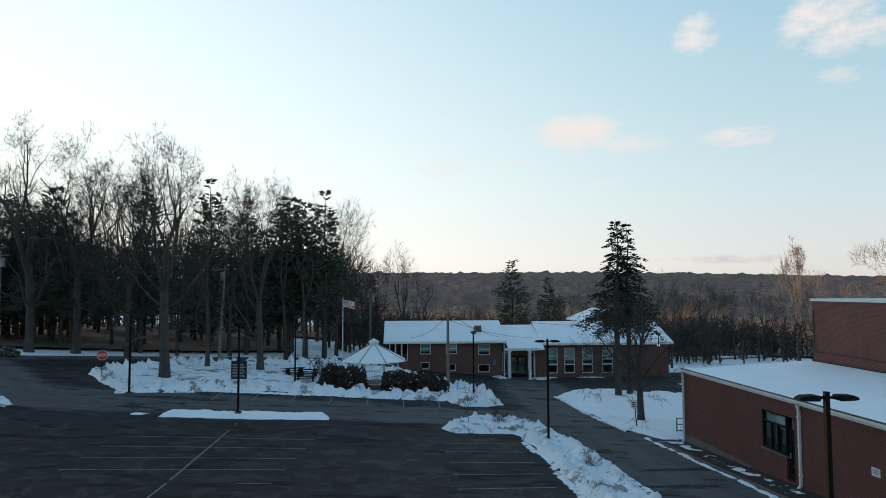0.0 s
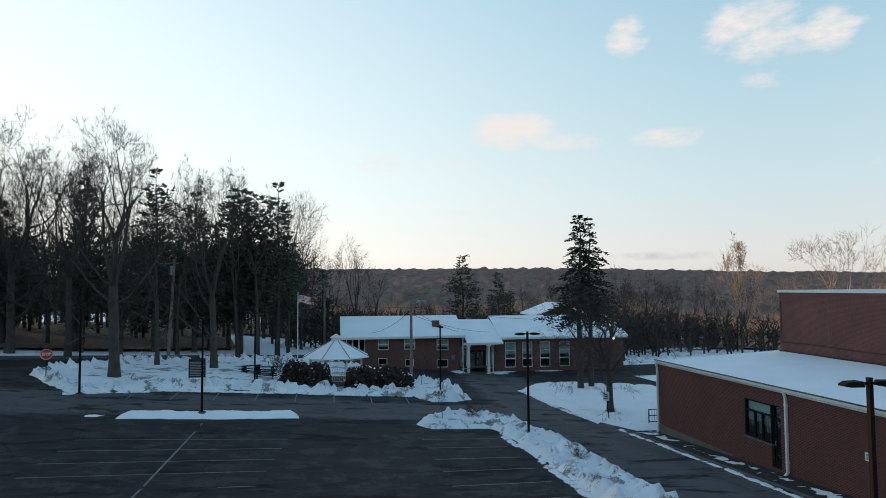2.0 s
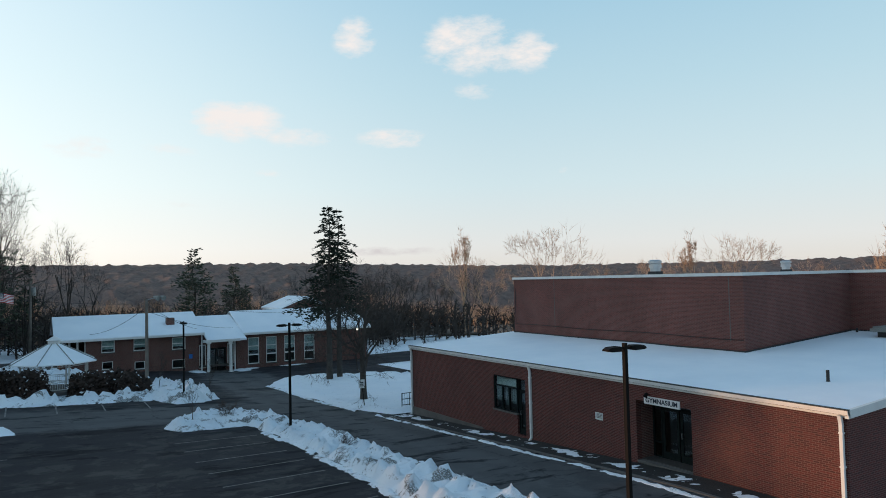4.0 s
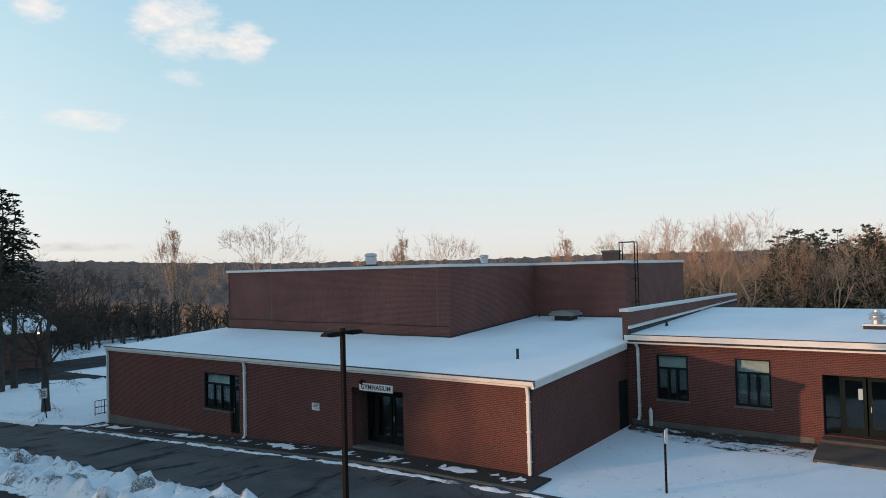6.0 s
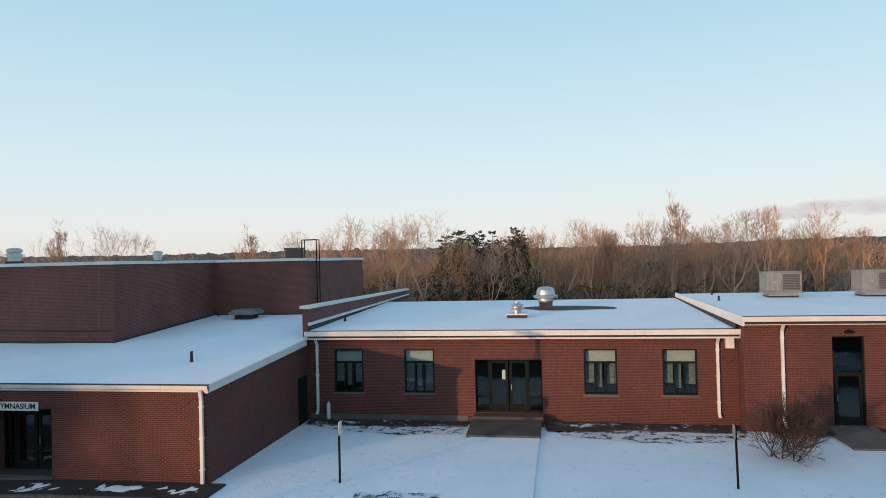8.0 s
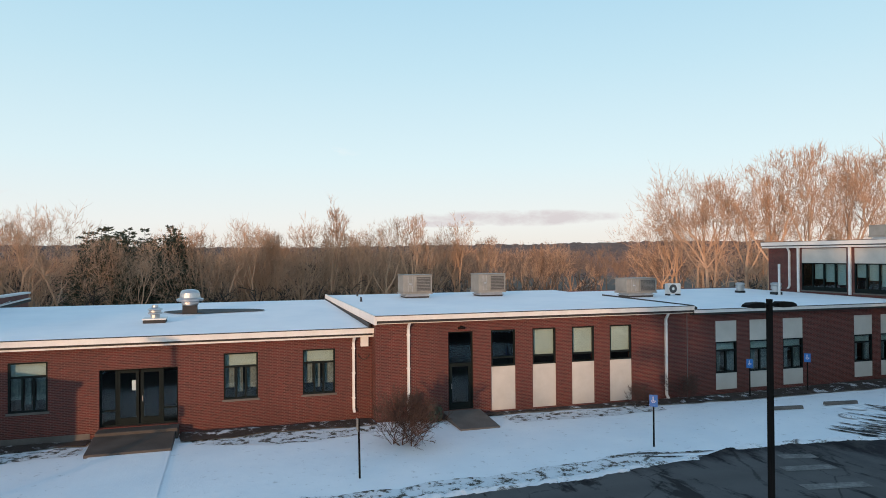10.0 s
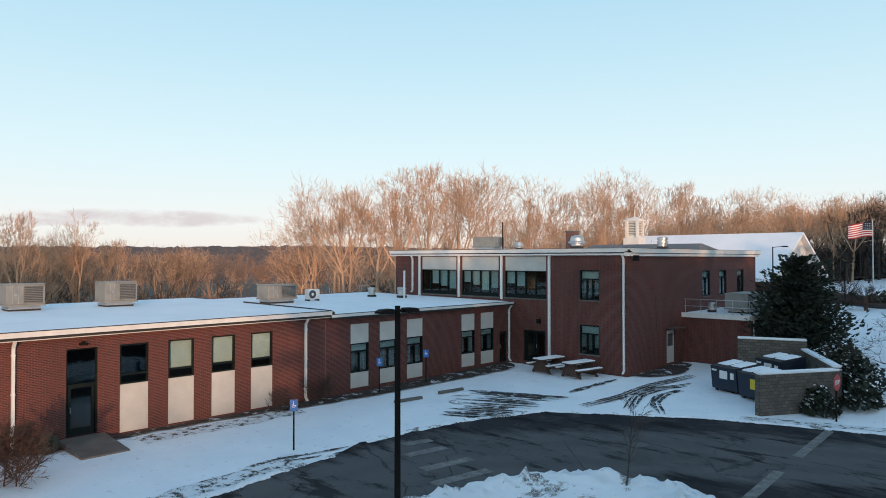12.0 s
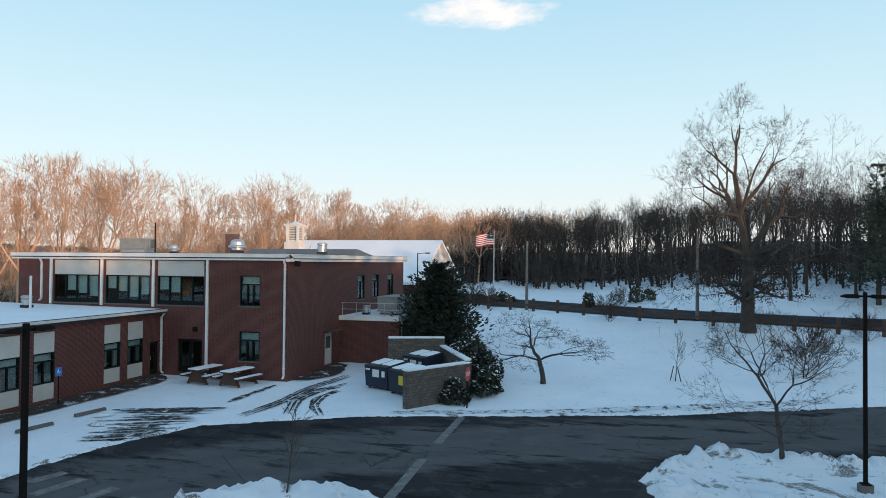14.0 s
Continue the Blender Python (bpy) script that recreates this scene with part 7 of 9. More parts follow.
snow_scraps("snow_heap", [(50, 103, 3.5, 1.2), (45, 102, 2.5, 1.0), (55, 104, 2.5, 1.1)], 0.2, "ploughed snow heap by the far lot")
snow_scraps("snow_heap", [(22.4, -27.3, 0.55, 0.5), (21.2, -25.6, 0.5, 0.3)], 0.03, "small heap of pushed snow on the apron")

draped("mulch_bed", [(26.0, -19.2), (25.7, -26), (25.2, -33), (25.3, -36), (26.6, -37.4), (27.18, -37.4), (27.18, -5.2), (26.5, -7.9), (26.7, -12), (26.4, -18.6)], BED, 0.05, 0.6,
       "dark mulch bed flecked with snow along the classroom wall", category="planting bed", lumps=bank(0.06, 0.1, 0.03), ragged=0.2)
draped("mulch_bed", [(27.0, 14.2), (26.8, 10), (27.1, 6.6), (27.98, 6.5), (27.98, 14.2)], BED, 0.04, 0.6, "bare dark soil along the wing wall", category="planting bed", lumps=bank(0.05, 0.1, 0.03), ragged=0.25)
draped("mulch_bed", [(26.4, 3.2), (26.9, -1), (26.6, -4.9), (27.98, -4.98), (27.98, 3.2)], BED, 0.04, 0.6, "bare dark soil along the wing wall", category="planting bed", lumps=bank(0.05, 0.1, 0.03), ragged=0.25)


for o in ([(27.0, 14.1), (26.2, 12.4), (25.4, 9.5), (26.0, 6.8), (27.0, 6.7)], [(26.9, 3.1), (25.6, 2.0), (25.0, -1.5), (25.4, -4.6), (26.8, -4.9)], [(26.5, -10.4), (25.2, -11), (24.9, -14.5), (25.2, -18.8), (26.3, -19)],
          [(17.3, 9.0), (17.4, -5), (17.7, -9), (18.5, -14.6), (19.6, -14.2), (18.6, -8), (18.4, 0), (18.3, 9.0)], [(9.0, -31.9), (4.6, -33.6), (0.3, -35.1), (-13.9, -40.1), (-13.6, -41), (0.6, -36.0), (5, -34.4), (9.2, -32.8)]):
    draped("lawn_edge", o, RIM, -0.008, 0.8, "thin snow over short grass at the lawn edge", category="lawn", ragged=0.3)


def tracks(name, paths, wide, label):
    """Bare strips where wheels or a plough have cut through the snow."""
    t = thing(name, (paths[0][0][0], paths[0][0][1], ground_z(*paths[0][0])), label, "tyre tracks", kind="structure")
    for p in paths:
        bm = bmesh.new()
        rows = []
        n = 22
        for i in range(n + 1):
            u = i / n * (len(p) - 1)
            k = min(len(p) - 2, int(u))
            a, b = p[max(k - 1, 0)], p[min(k + 2, len(p) - 1)]
            s = u - k
            x = p[k][0] * (1 - s) + p[k + 1][0] * s + (p[k][0] * 2 - a[0] - p[k + 1][0]) * s * (1 - s) * (1 - s) * 0.4
            y = p[k][1] * (1 - s) + p[k + 1][1] * s + (p[k][1] * 2 - a[1] - p[k + 1][1]) * s * (1 - s) * (1 - s) * 0.4
            dx, dy = p[k + 1][0] - p[k][0], p[k + 1][1] - p[k][1]
            q = math.hypot(dx, dy)
            w = wide / 2 * max(0.12, 1 + 0.9 * noise.noise(Vector((x * 1.7, y * 1.7, 4))) + 0.5 * noise.noise(Vector((x * 6, y * 6, 4)))) * min(1.0, 0.25 + 3 * min(i, n - i) / n)
            rows.append([bm.verts.new((x - e * dy / q * w, y + e * dx / q * w, ground_z(x, y) + 0.012)) for e in (-1, 1)])
        for a, b in zip(rows, rows[1:]):
            bm.faces.new((a[0], b[0], b[1], a[1]))
        bmesh.ops.recalc_face_normals(bm, faces=bm.faces)
        for f in bm.faces:
            if f.normal.z < 0:
                f.normal_flip()
        part("track", bm, SLUSH, t)


def beside(path, off):
    """The same path, moved sideways."""
    out = []
    for i, (x, y) in enumerate(path):
        a, b = path[max(i - 1, 0)], path[min(i + 1, len(path) - 1)]
        q = math.hypot(b[0] - a[0], b[1] - a[1])
        out.append((x - (b[1] - a[1]) / q * off, y + (b[0] - a[0]) / q * off))
    return out


ARCS = [[(13.8, -40.3), (14.9, -36.6), (15.0, -33.9), (13.8, -30.4)], [(15.3, -41.7), (15.7, -36.6), (15.5, -33.0), (15.8, -29.2)], [(13.7, -39.7), (14.2, -35.6), (13.7, -33.0), (12.2, -30.6)],
        [(13.8, -37.4), (14.3, -34.6), (13.6, -32.5), (12.4, -30.9)]]
tracks("tyre_tracks", ARCS + [beside(p, 0.26) for p in ARCS[:3]] + [beside(p, -0.24) for p in ARCS[:2]], 0.17, "curving dark tyre tracks in the thin snow")
tracks("tyre_tracks", [[(18.1, -31.6), (18.1, -34.0), (18.0, -36.7)]], 0.4, "dark bare strip in the snow beside the corner")
scrapes = []
for i in range(34):
    u = (i + r2.random()) / 34
    a, b = Vector((23.0, -28.6)).lerp(Vector((20.2, -22.4)), u), Vector((17.6, -30.6)).lerp(Vector((17.2, -24.2)), u)
    lo, hi = r2.uniform(0.0, 0.45) * (1.3 if u > 0.3 else 0.8), r2.uniform(0.75, 1.05)
    p, q = a.lerp(b, lo), a.lerp(b, hi)
    scrapes.append([(p.x, p.y), ((p.x + q.x) / 2 + r2.uniform(-0.1, 0.1), (p.y + q.y) / 2 + r2.uniform(-0.15, 0.15)), (q.x, q.y)])
tracks("plough_marks", scrapes, 0.17, "fine dark scrape marks where a plough cleared the apron")
tracks("plough_marks", [[(22.8, -28.4), (20.4, -29.0), (17.6, -30.3)], [(22.2, -28.6), (20.0, -29.4), (17.4, -30.4)]], 0.42, "broad dark scrape at the edge of the apron")
tracks("plough_marks", [[(18.9, -13.2), (18.3, -15.2), (18.1, -17.2)], [(19.4, -12.8), (18.9, -15.0), (18.6, -17.0)]], 0.14, "dark wheel marks at the lawn edge")
draped("bare_ground", [(18.2, -38.3), (17.88, -38.3), (17.88, -45.6), (16.9, -45.4), (16.3, -43.4), (16.1, -40.6), (17.0, -38.9)], BED, 0.03, 0.6, "bare wet ground by the side door", category="ground", lumps=bank(0.04, 0.05, 0.02), ragged=0.25)
bm = bmesh.new()
cyl(bm, (10.2, -24.6, ground_z(10.2, -24.6) + 0.0), (10.2, -24.6, ground_z(10.2, -24.6) + 0.035), 0.4, n=20)
hole = thing("manhole_cover", (10.2, -24.6, 0), "dark iron drain cover in the asphalt", "manhole cover")
part("cover", bm, GRILLE, hole)
path_ = draped("path", [(17.0, 6.3), (25.5, 6.3), (25.5, 3.4), (17.0, 3.4)], SNOW_ROOF, 0.012, 1.2, "snow-covered path to the wing's double doors", category="path")

# south road behind the guard rail
draped("road", [(40, -84), (14, -75.5), (1.4, -68), (-4, -65.2), (-19, -62), (-60, -56), (-60, -64), (-20, -71), (-5, -75), (4, -79), (16, -86), (40, -96)], ASPHALT, 0.05, 3.0, "asphalt road along the bank", category="road")


def guard_rail():
    t = thing("guard_rail", (-4, -63.2, ground_z(-4, -63.2)), "weathered timber guard rail with square posts along the road", "guard rail")
    line = [(14.5, -73.0), (1.4, -66.2), (-3.8, -63.3), (-19, -59.9), (-50, -54.5)]
    pts = []
    for (ax, ay), (bx, by) in zip(line, line[1:]):
        n = max(1, round(math.hypot(bx - ax, by - ay) / 3.0))
        pts += [(ax + (bx - ax) * i / n, ay + (by - ay) * i / n) for i in range(n)]
    for x, y in pts:
        bm = bmesh.new()
        z = ground_z(x, y)
        block(bm, x - 0.14, x + 0.14, y - 0.14, y + 0.14, z - 0.1, z + 1.28)
        part("post", bm, WOOD, t)
    for (ax, ay), (bx, by) in zip(pts, pts[1:]):
        for h in (0.62,):
            bm = bmesh.new()
            za, zb = ground_z(ax, ay) + h, ground_z(bx, by) + h
            hexa(bm, [(ax, ay + 0.13, za - 0.09), (bx, by + 0.13, zb - 0.09), (bx, by + 0.22, zb - 0.09), (ax, ay + 0.22, za - 0.09),
                      (ax, ay + 0.13, za + 0.10), (bx, by + 0.13, zb + 0.10), (bx, by + 0.22, zb + 0.10), (ax, ay + 0.22, za + 0.10)])
            part("rail", bm, WOOD, t)


guard_rail()


# ---- lamps, poles, signs ----
def lot_lamp(x, y, top, along="x", label=""):
    z0 = ground_z(x, y)
    t = thing("lot_lamp", (x, y, z0), label or "dark bronze parking lot lamp with two flat heads", "lamp post", "parking lot lamps")
    bm = bmesh.new()
    cyl(bm, (x, y, z0 - 0.1), (x, y, z0 + 0.32), 0.26, n=14)
    part("footing", bm, CONCRETE, t)
    bm = bmesh.new()
    hexa(bm, [(x - 0.062, y - 0.062, z0 + 0.3), (x + 0.062, y - 0.062, z0 + 0.3), (x + 0.062, y + 0.062, z0 + 0.3), (x - 0.062, y + 0.062, z0 + 0.3),
              (x - 0.055, y - 0.055, top), (x + 0.055, y - 0.055, top), (x + 0.055, y + 0.055, top), (x - 0.055, y + 0.055, top)])
    block(bm, x - 0.15, x + 0.15, y - 0.15, y + 0.15, z0 + 0.32, z0 + 0.36)
    part("pole", bm, BRONZE, t)
    u = Vector((1, 0, 0)) if along == "x" else Vector((0, 1, 0))
    v = Vector((0, 1, 0)) if along == "x" else Vector((1, 0, 0))
    c = Vector((x, y, top - 0.14))
    for s in (-1, 1):
        bm = bmesh.new()
        cyl(bm, c + u * s * 0.05, c + u * s * 0.22, 0.035, n=8)
        part("arm", bm, BRONZE, t)
    for s in (-1, 1):
        bm = bmesh.new()
        rows = []
        for d, wide, lo, hi in ((0.2, 0.11, -0.05, 0.05), (0.28, 0.17, -0.07, 0.07), (0.6, 0.18, -0.06, 0.06), (0.74, 0.14, -0.045, 0.01)):
            rows.append([bm.verts.new(c + u * s * d + v * w + Vector((0, 0, h))) for w, h in ((-wide, lo), (wide, lo), (wide * 0.8, hi), (-wide * 0.8, hi))])
        for a, b in zip(rows, rows[1:]):
            for i in range(4):
                bm.faces.new((a[i], a[(i + 1) % 4], b[(i + 1) % 4], b[i]))
        bm.faces.new(rows[0][::-1])
        bm.faces.new(rows[-1])
        bmesh.ops.recalc_face_normals(bm, faces=bm.faces)
        head = part("lamp_head", bm, BRONZE, t)
        bm = bmesh.new()
        q = c + u * s * 0.45
        block(bm, q.x - (0.14 if along == "x" else 0.11), q.x + (0.14 if along == "x" else 0.11), q.y - (0.11 if along == "x" else 0.14), q.y + (0.11 if along == "x" else 0.14), q.z - 0.075, q.z - 0.06)
        part("lens", bm, UNIT, head)


for x, y, top, along in ((9.42, 40.6, 5.44, "x"), (10.95, 16.32, 5.82, "x"), (10.84, -11.76, 6.32, "y"), (-10.93, -25.4, 6.95, "x"), (-9.8, 46.2, 6.4, "y"), (-18.4, 50.6, 7.0, "y"),
                         (-8.1, 59.3, 6.2, "y"), (6.85, 57.6, 4.95, "y")):
    lot_lamp(x, y, top, along)


def post_sign(x, y, h, w, ht, mat, face_to, label, shape="box", back=None, tilt=0.0, post=None, name="sign"):
    """A metal plate on a post, facing a point of the plan."""
    z0 = ground_z(x, y)
    t = thing(name, (x, y, z0), label, "sign")
    out = Vector((face_to[0] - x, face_to[1] - y, 0)).normalized()
    along = Vector((-out.y, out.x, 0))
    f = Face((x, y, z0), along, out)
    bm = bmesh.new()
    lean_ = tilt
    hexa(bm, [f.p(-0.035, -0.1, -0.03), f.p(0.035, -0.1, -0.03), f.p(0.035, -0.1, 0.03), f.p(-0.035, -0.1, 0.03),
              f.p(-0.03 + lean_, h, -0.03), f.p(0.03 + lean_, h, -0.03), f.p(0.03 + lean_, h, 0.03), f.p(-0.03 + lean_, h, 0.03)])
    part("post", bm, post or BRONZE, t)
    bm = bmesh.new()
    if shape == "octagon":
        front = [bm.verts.new(f.p(w / 2 * math.cos(math.pi / 8 + i * math.pi / 4) / math.cos(math.pi / 8), h - ht / 2 + w / 2 * math.sin(math.pi / 8 + i * math.pi / 4) / math.cos(math.pi / 8), 0.05)) for i in range(8)]
        rear = [bm.verts.new(f.p(w / 2 * math.cos(math.pi / 8 + i * math.pi / 4) / math.cos(math.pi / 8), h - ht / 2 + w / 2 * math.sin(math.pi / 8 + i * math.pi / 4) / math.cos(math.pi / 8), 0.035)) for i in range(8)]
        bm.faces.new(front)
        bm.faces.new(rear[::-1])
        for i in range(8):
            bm.faces.new((rear[i], rear[(i + 1) % 8], front[(i + 1) % 8], front[i]))
        bmesh.ops.recalc_face_normals(bm, faces=bm.faces)
    else:
        f.slab(bm, lean_ - w / 2, lean_ + w / 2, h - ht, h, 0.035, 0.05)
    part("plate", bm, mat, t)
    if shape == "octagon":
        bm = bmesh.new()
        r8 = w / 2 / math.cos(math.pi / 8)
        rings = [[bm.verts.new(f.p(r8 * math.cos(math.pi / 8 + i * math.pi / 4), h - ht / 2 + r8 * math.sin(math.pi / 8 + i * math.pi / 4), d)) for i in range(8)] for d in (0.031, 0.0345)]
        bm.faces.new(rings[0][::-1])
        bm.faces.new(rings[1])
        for i in range(8):
            bm.faces.new((rings[0][i], rings[0][(i + 1) % 8], rings[1][(i + 1) % 8], rings[1][i]))
        part("plate_back", bm, STEEL, t, "bare metal back of the sign")
    return t, f


st, sf = post_sign(-22.4, 55.6, 2.35, 0.78, 0.78, RED, (0, 0), "red octagonal stop sign on a dark post in the snow", "octagon", name="stop_sign")
lettering("letters", "STOP", 0.30, sf, 0.0, 1.96, 0.053, SIGN_WHITE, st, 0.56)
bm = bmesh.new()
w8 = 0.37 / math.cos(math.pi / 8)
for i in range(8):
    a0, a1 = math.pi / 8 + i * math.pi / 4, math.pi / 8 + (i + 1) * math.pi / 4
    hexa(bm, [sf.p(r * math.cos(a), 1.96 + r * math.sin(a), d) for d in (0.0502, 0.0525) for r, a in ((w8, a0), (w8, a1), (w8 - 0.03, a1), (w8 - 0.03, a0))])
part("border", bm, SIGN_WHITE, st)
st, sf = post_sign(5.45, -34.8, 2.2, 0.75, 0.75, RED, (-25, -31.5), "stop sign seen edge-on from its side by the drive", "octagon", name="stop_sign")
lettering("letters", "STOP", 0.29, sf, 0.0, 1.82, 0.053, SIGN_WHITE, st, 0.54)
for x, y, h in ((19.95, -14.55, 2.0), (26.1, -24.5, 2.0), (26.1, -28.25, 2.05)):
    ds_, df = post_sign(x, y, h, 0.31, 0.46, BLUE, (-3.4, 1.5), "blue parking sign with a white wheelchair symbol on a post", name="parking_sign")
    bm = bmesh.new()
    for i in range(10):
        a0, a1 = math.pi * (0.75 + 1.25 * i / 10), math.pi * (0.75 + 1.25 * (i + 1) / 10)
        hexa(bm, [df.p(r * math.cos(a), h - 0.24 + r * math.sin(a), d) for d in (0.0502, 0.054) for r, a in ((0.075, a0), (0.075, a1), (0.058, a1), (0.058, a0))])
    df.slab(bm, -0.03, 0.0, h - 0.24, h - 0.12, 0.0502, 0.054)
    df.slab(bm, -0.03, 0.09, h - 0.25, h - 0.225, 0.0502, 0.054)
    cyl(bm, df.p(-0.015, h - 0.09, 0.0502), df.p(-0.015, h - 0.09, 0.054), 0.024, n=10)
    part("symbol", bm, SIGN_WHITE, ds_, "white wheelchair symbol")
post_sign(19.15, 9.9, 2.05, 0.3, 0.45, SIGN_WHITE, (19.15, -30), "narrow post with a small sign plate seen edge-on", post=BRONZE)
post_sign(19.8, -2.97, 1.95, 0.3, 0.42, UNIT, (19.8, 40), "leaning dark post with a plate seen edge-on", tilt=-0.18)
nt, nf = post_sign(16.95, 46.9, 2.05, 0.42, 0.6, SIGN_WHITE, (0, 0), "small white notice on a leaning post beside the drive", tilt=-0.2)
bm = bmesh.new()
for i in range(3):
    nf.slab(bm, -0.34, -0.08, 1.58 + 0.12 * i, 1.64 + 0.12 * i, 0.0502, 0.053)
part("printed_bar", bm, INK, nt)


def notice_board():
    x, y = -11.8, 55.2
    z0 = ground_z(x, y)
    t = thing("notice_board", (x, y, z0), "dark navy historical marker board on two white posts", "sign")
    f = Face((x, y, z0), (1, 0, 0), (0, -1, 0))
    for u in (-0.62, 0.52):
        bm = bmesh.new()
        f.slab(bm, u, u + 0.1, -0.1, 2.35, -0.05, 0.05)
        part("post", bm, WHITE, t)
    bm = bmesh.new()
    f.slab(bm, -0.6, 0.6, 0.85, 2.25, 0.051, 0.1)
    hexa(bm, [f.p(-0.25, 2.25, 0.052), f.p(0.25, 2.25, 0.052), f.p(0.25, 2.25, 0.098), f.p(-0.25, 2.25, 0.098), f.p(-0.12, 2.45, 0.052), f.p(0.12, 2.45, 0.052), f.p(0.12, 2.45, 0.098), f.p(-0.12, 2.45, 0.098)])
    part("board", bm, NAVY, t)
    bm = bmesh.new()
    for i in range(9):
        f.slab(bm, -0.5, 0.5 - 0.08 * (i % 3), 1.0 + 0.12 * i, 1.04 + 0.12 * i, 0.1002, 0.104)
    part("printed_bar", bm, STEEL, t)


notice_board()


def utility_pole(x, y, high, lean_x=0.0, arms=0, label="weathered wooden utility pole"):
    z0 = ground_z(x, y)
    t = thing("utility_pole", (x, y, z0), label, "utility pole")
    bm = bmesh.new()
    cyl(bm, (x, y, z0 - 0.2), (x + lean_x, y, z0 + high), 0.17, 0.11, n=10)
    part("pole", bm, POLE_WOOD, t)
    if arms == 1:                                  # two floodlights on a short bracket
        bm = bmesh.new()
        cyl(bm, (x, y, z0 + high - 0.1), (x + 0.9, y - 0.2, z0 + high + 0.1), 0.03, n=6)
        part("bracket", bm, STEEL, t)
        for dx in (0.55, 1.0):
            bm = bmesh.new()
            cyl(bm, (x + dx, y - 0.25, z0 + high + 0.12), (x + dx + 0.28, y - 0.6, z0 + high + 0.02), 0.11, 0.22, n=12)
            part("floodlight", bm, UNIT, t)
    if arms == 2:                                  # transformer
        bm = bmesh.new()
        cyl(bm, (x + 0.3, y - 0.1, z0 + high - 1.6), (x + 0.3, y - 0.1, z0 + high - 0.7), 0.22, n=12)
        part("transformer", bm, UNIT, t)
        bm = bmesh.new()
        block(bm, x - 0.9, x + 0.9, y - 0.06, y + 0.06, z0 + high - 0.5, z0 + high - 0.38)
        part("crossarm", bm, POLE_WOOD, t)
    return t


utility_pole(5.2, 64.4, 7.4, 0.0, 1, "weathered utility pole with two floodlights at its top")
utility_pole(-18.0, 73.2, 10.2, 0.5, 2, "leaning weathered utility pole with a transformer")
utility_pole(7.55, -70.4, 7.2, 0.0, 0, "dark service pole beside the road")
utility_pole(-8.8, -64.5, 7.5, 0.0, 0, "dark pole beside the guard rail")
utility_pole(-3.0, 88.0, 9.0, 0.0, 2, "weathered utility pole beside the side road")
utility_pole(-40, 73, 10.0, 0.0, 2, "weathered utility pole at the edge of the woods")


def wires(rows, label, r=0.018):
    t = thing("overhead_wires", rows[0][0], label, "wires")
    for a, b, sag in rows:
        a, b = Vector(a), Vector(b)
        bm = bmesh.new()
        last = a
        for i in range(1, 13):
            u = i / 12
            q = a.lerp(b, u) - Vector((0, 0, sag * 4 * u * (1 - u)))
            cyl(bm, last, q, r, n=4, caps=False)
            last = q
        part("wire", bm, FLASH, t)


wires([((-17.6, 73.2, 10.2), (-3.0, 88.0, 8.2), 0.5), ((-17.6, 73.2, 9.6), (5.2, 64.4, 6.2), 0.8), ((5.2, 64.4, 6.2), (12.2, 79.0, 3.0), 0.3), ((5.2, 64.4, 6.0), (2.0, 79.0, 3.0), 0.5),
       ((5.2, 64.4, 5.6), (16.0, 79.0, 2.9), 0.4), ((-17.6, 73.2, 9.9), (-40, 73, 11.5), 0.6), ((5.2, 64.4, 6.3), (34, 79, 4.5), 0.8)], "thin black overhead wires between poles and roofs")
wires([((36.5, 42, 7.3), (60, 92, 10.5), 1.0)], "thin black cable from the hall roof")


def flag_pole(x, y, high, size, label, z0=None):
    z0 = ground_z(x, y) if z0 is None else z0
    t = thing("flagpole", (x, y, z0), label, "flagpole")
    bm = bmesh.new()
    cyl(bm, (x, y, z0 - 0.2), (x, y, z0 + high), 0.07, 0.04, n=10)
    part("pole", bm, WHITE, t)
    bm = bmesh.new()
    turned(bm, (x, y, z0 + high), [(0.02, 0), (0.08, 0.06), (0.08, 0.12), (0.02, 0.18)], 10)
    part("finial", bm, STEEL, t)
    w, h, n = size * 1.6, size, 16
    def cloth(u, v):
        return (x + 0.05 + w * u * 0.93, y + 0.16 * math.sin(u * 8.5 + v) * u, z0 + high - 0.15 - h * (1 - v) - 0.22 * u * u * w * 0.5 + 0.05 * math.sin(u * 6))
    for i in range(13):
        bm = bmesh.new()
        v0, v1 = i / 13, (i + 1) / 13
        u0 = 0.4 if i > 5 else 0.0
        for k in range(n):
            a, b = u0 + (1 - u0) * k / n, u0 + (1 - u0) * (k + 1) / n
            bm.faces.new([bm.verts.new(cloth(*q)) for q in ((a, v0), (b, v0), (b, v1), (a, v1))])
        part("stripe", bm, RED if i % 2 == 0 else SIGN_WHITE, t)
    bm = bmesh.new()
    for k in range(8):
        a, b = 0.4 * k / 8, 0.4 * (k + 1) / 8
        bm.faces.new([bm.verts.new(cloth(*q)) for q in ((a, 6 / 13), (b, 6 / 13), (b, 1), (a, 1))])
    part("canton", bm, NAVY, t)
    bm = bmesh.new()
    for i in range(5):
        for j in range(4):
            c = Vector(cloth(0.04 + 0.075 * i, 0.53 + 0.12 * j))
            for s in (-0.012, 0.012):
                block(bm, c.x - 0.03, c.x + 0.03, c.y + s - 0.002, c.y + s + 0.002, c.z - 0.03, c.z + 0.03)
    part("stars", bm, SIGN_WHITE, t)
    return t


flag_pole(-5.8, 80.0, 7.6, 0.9, "white flagpole with a small striped flag by the road")
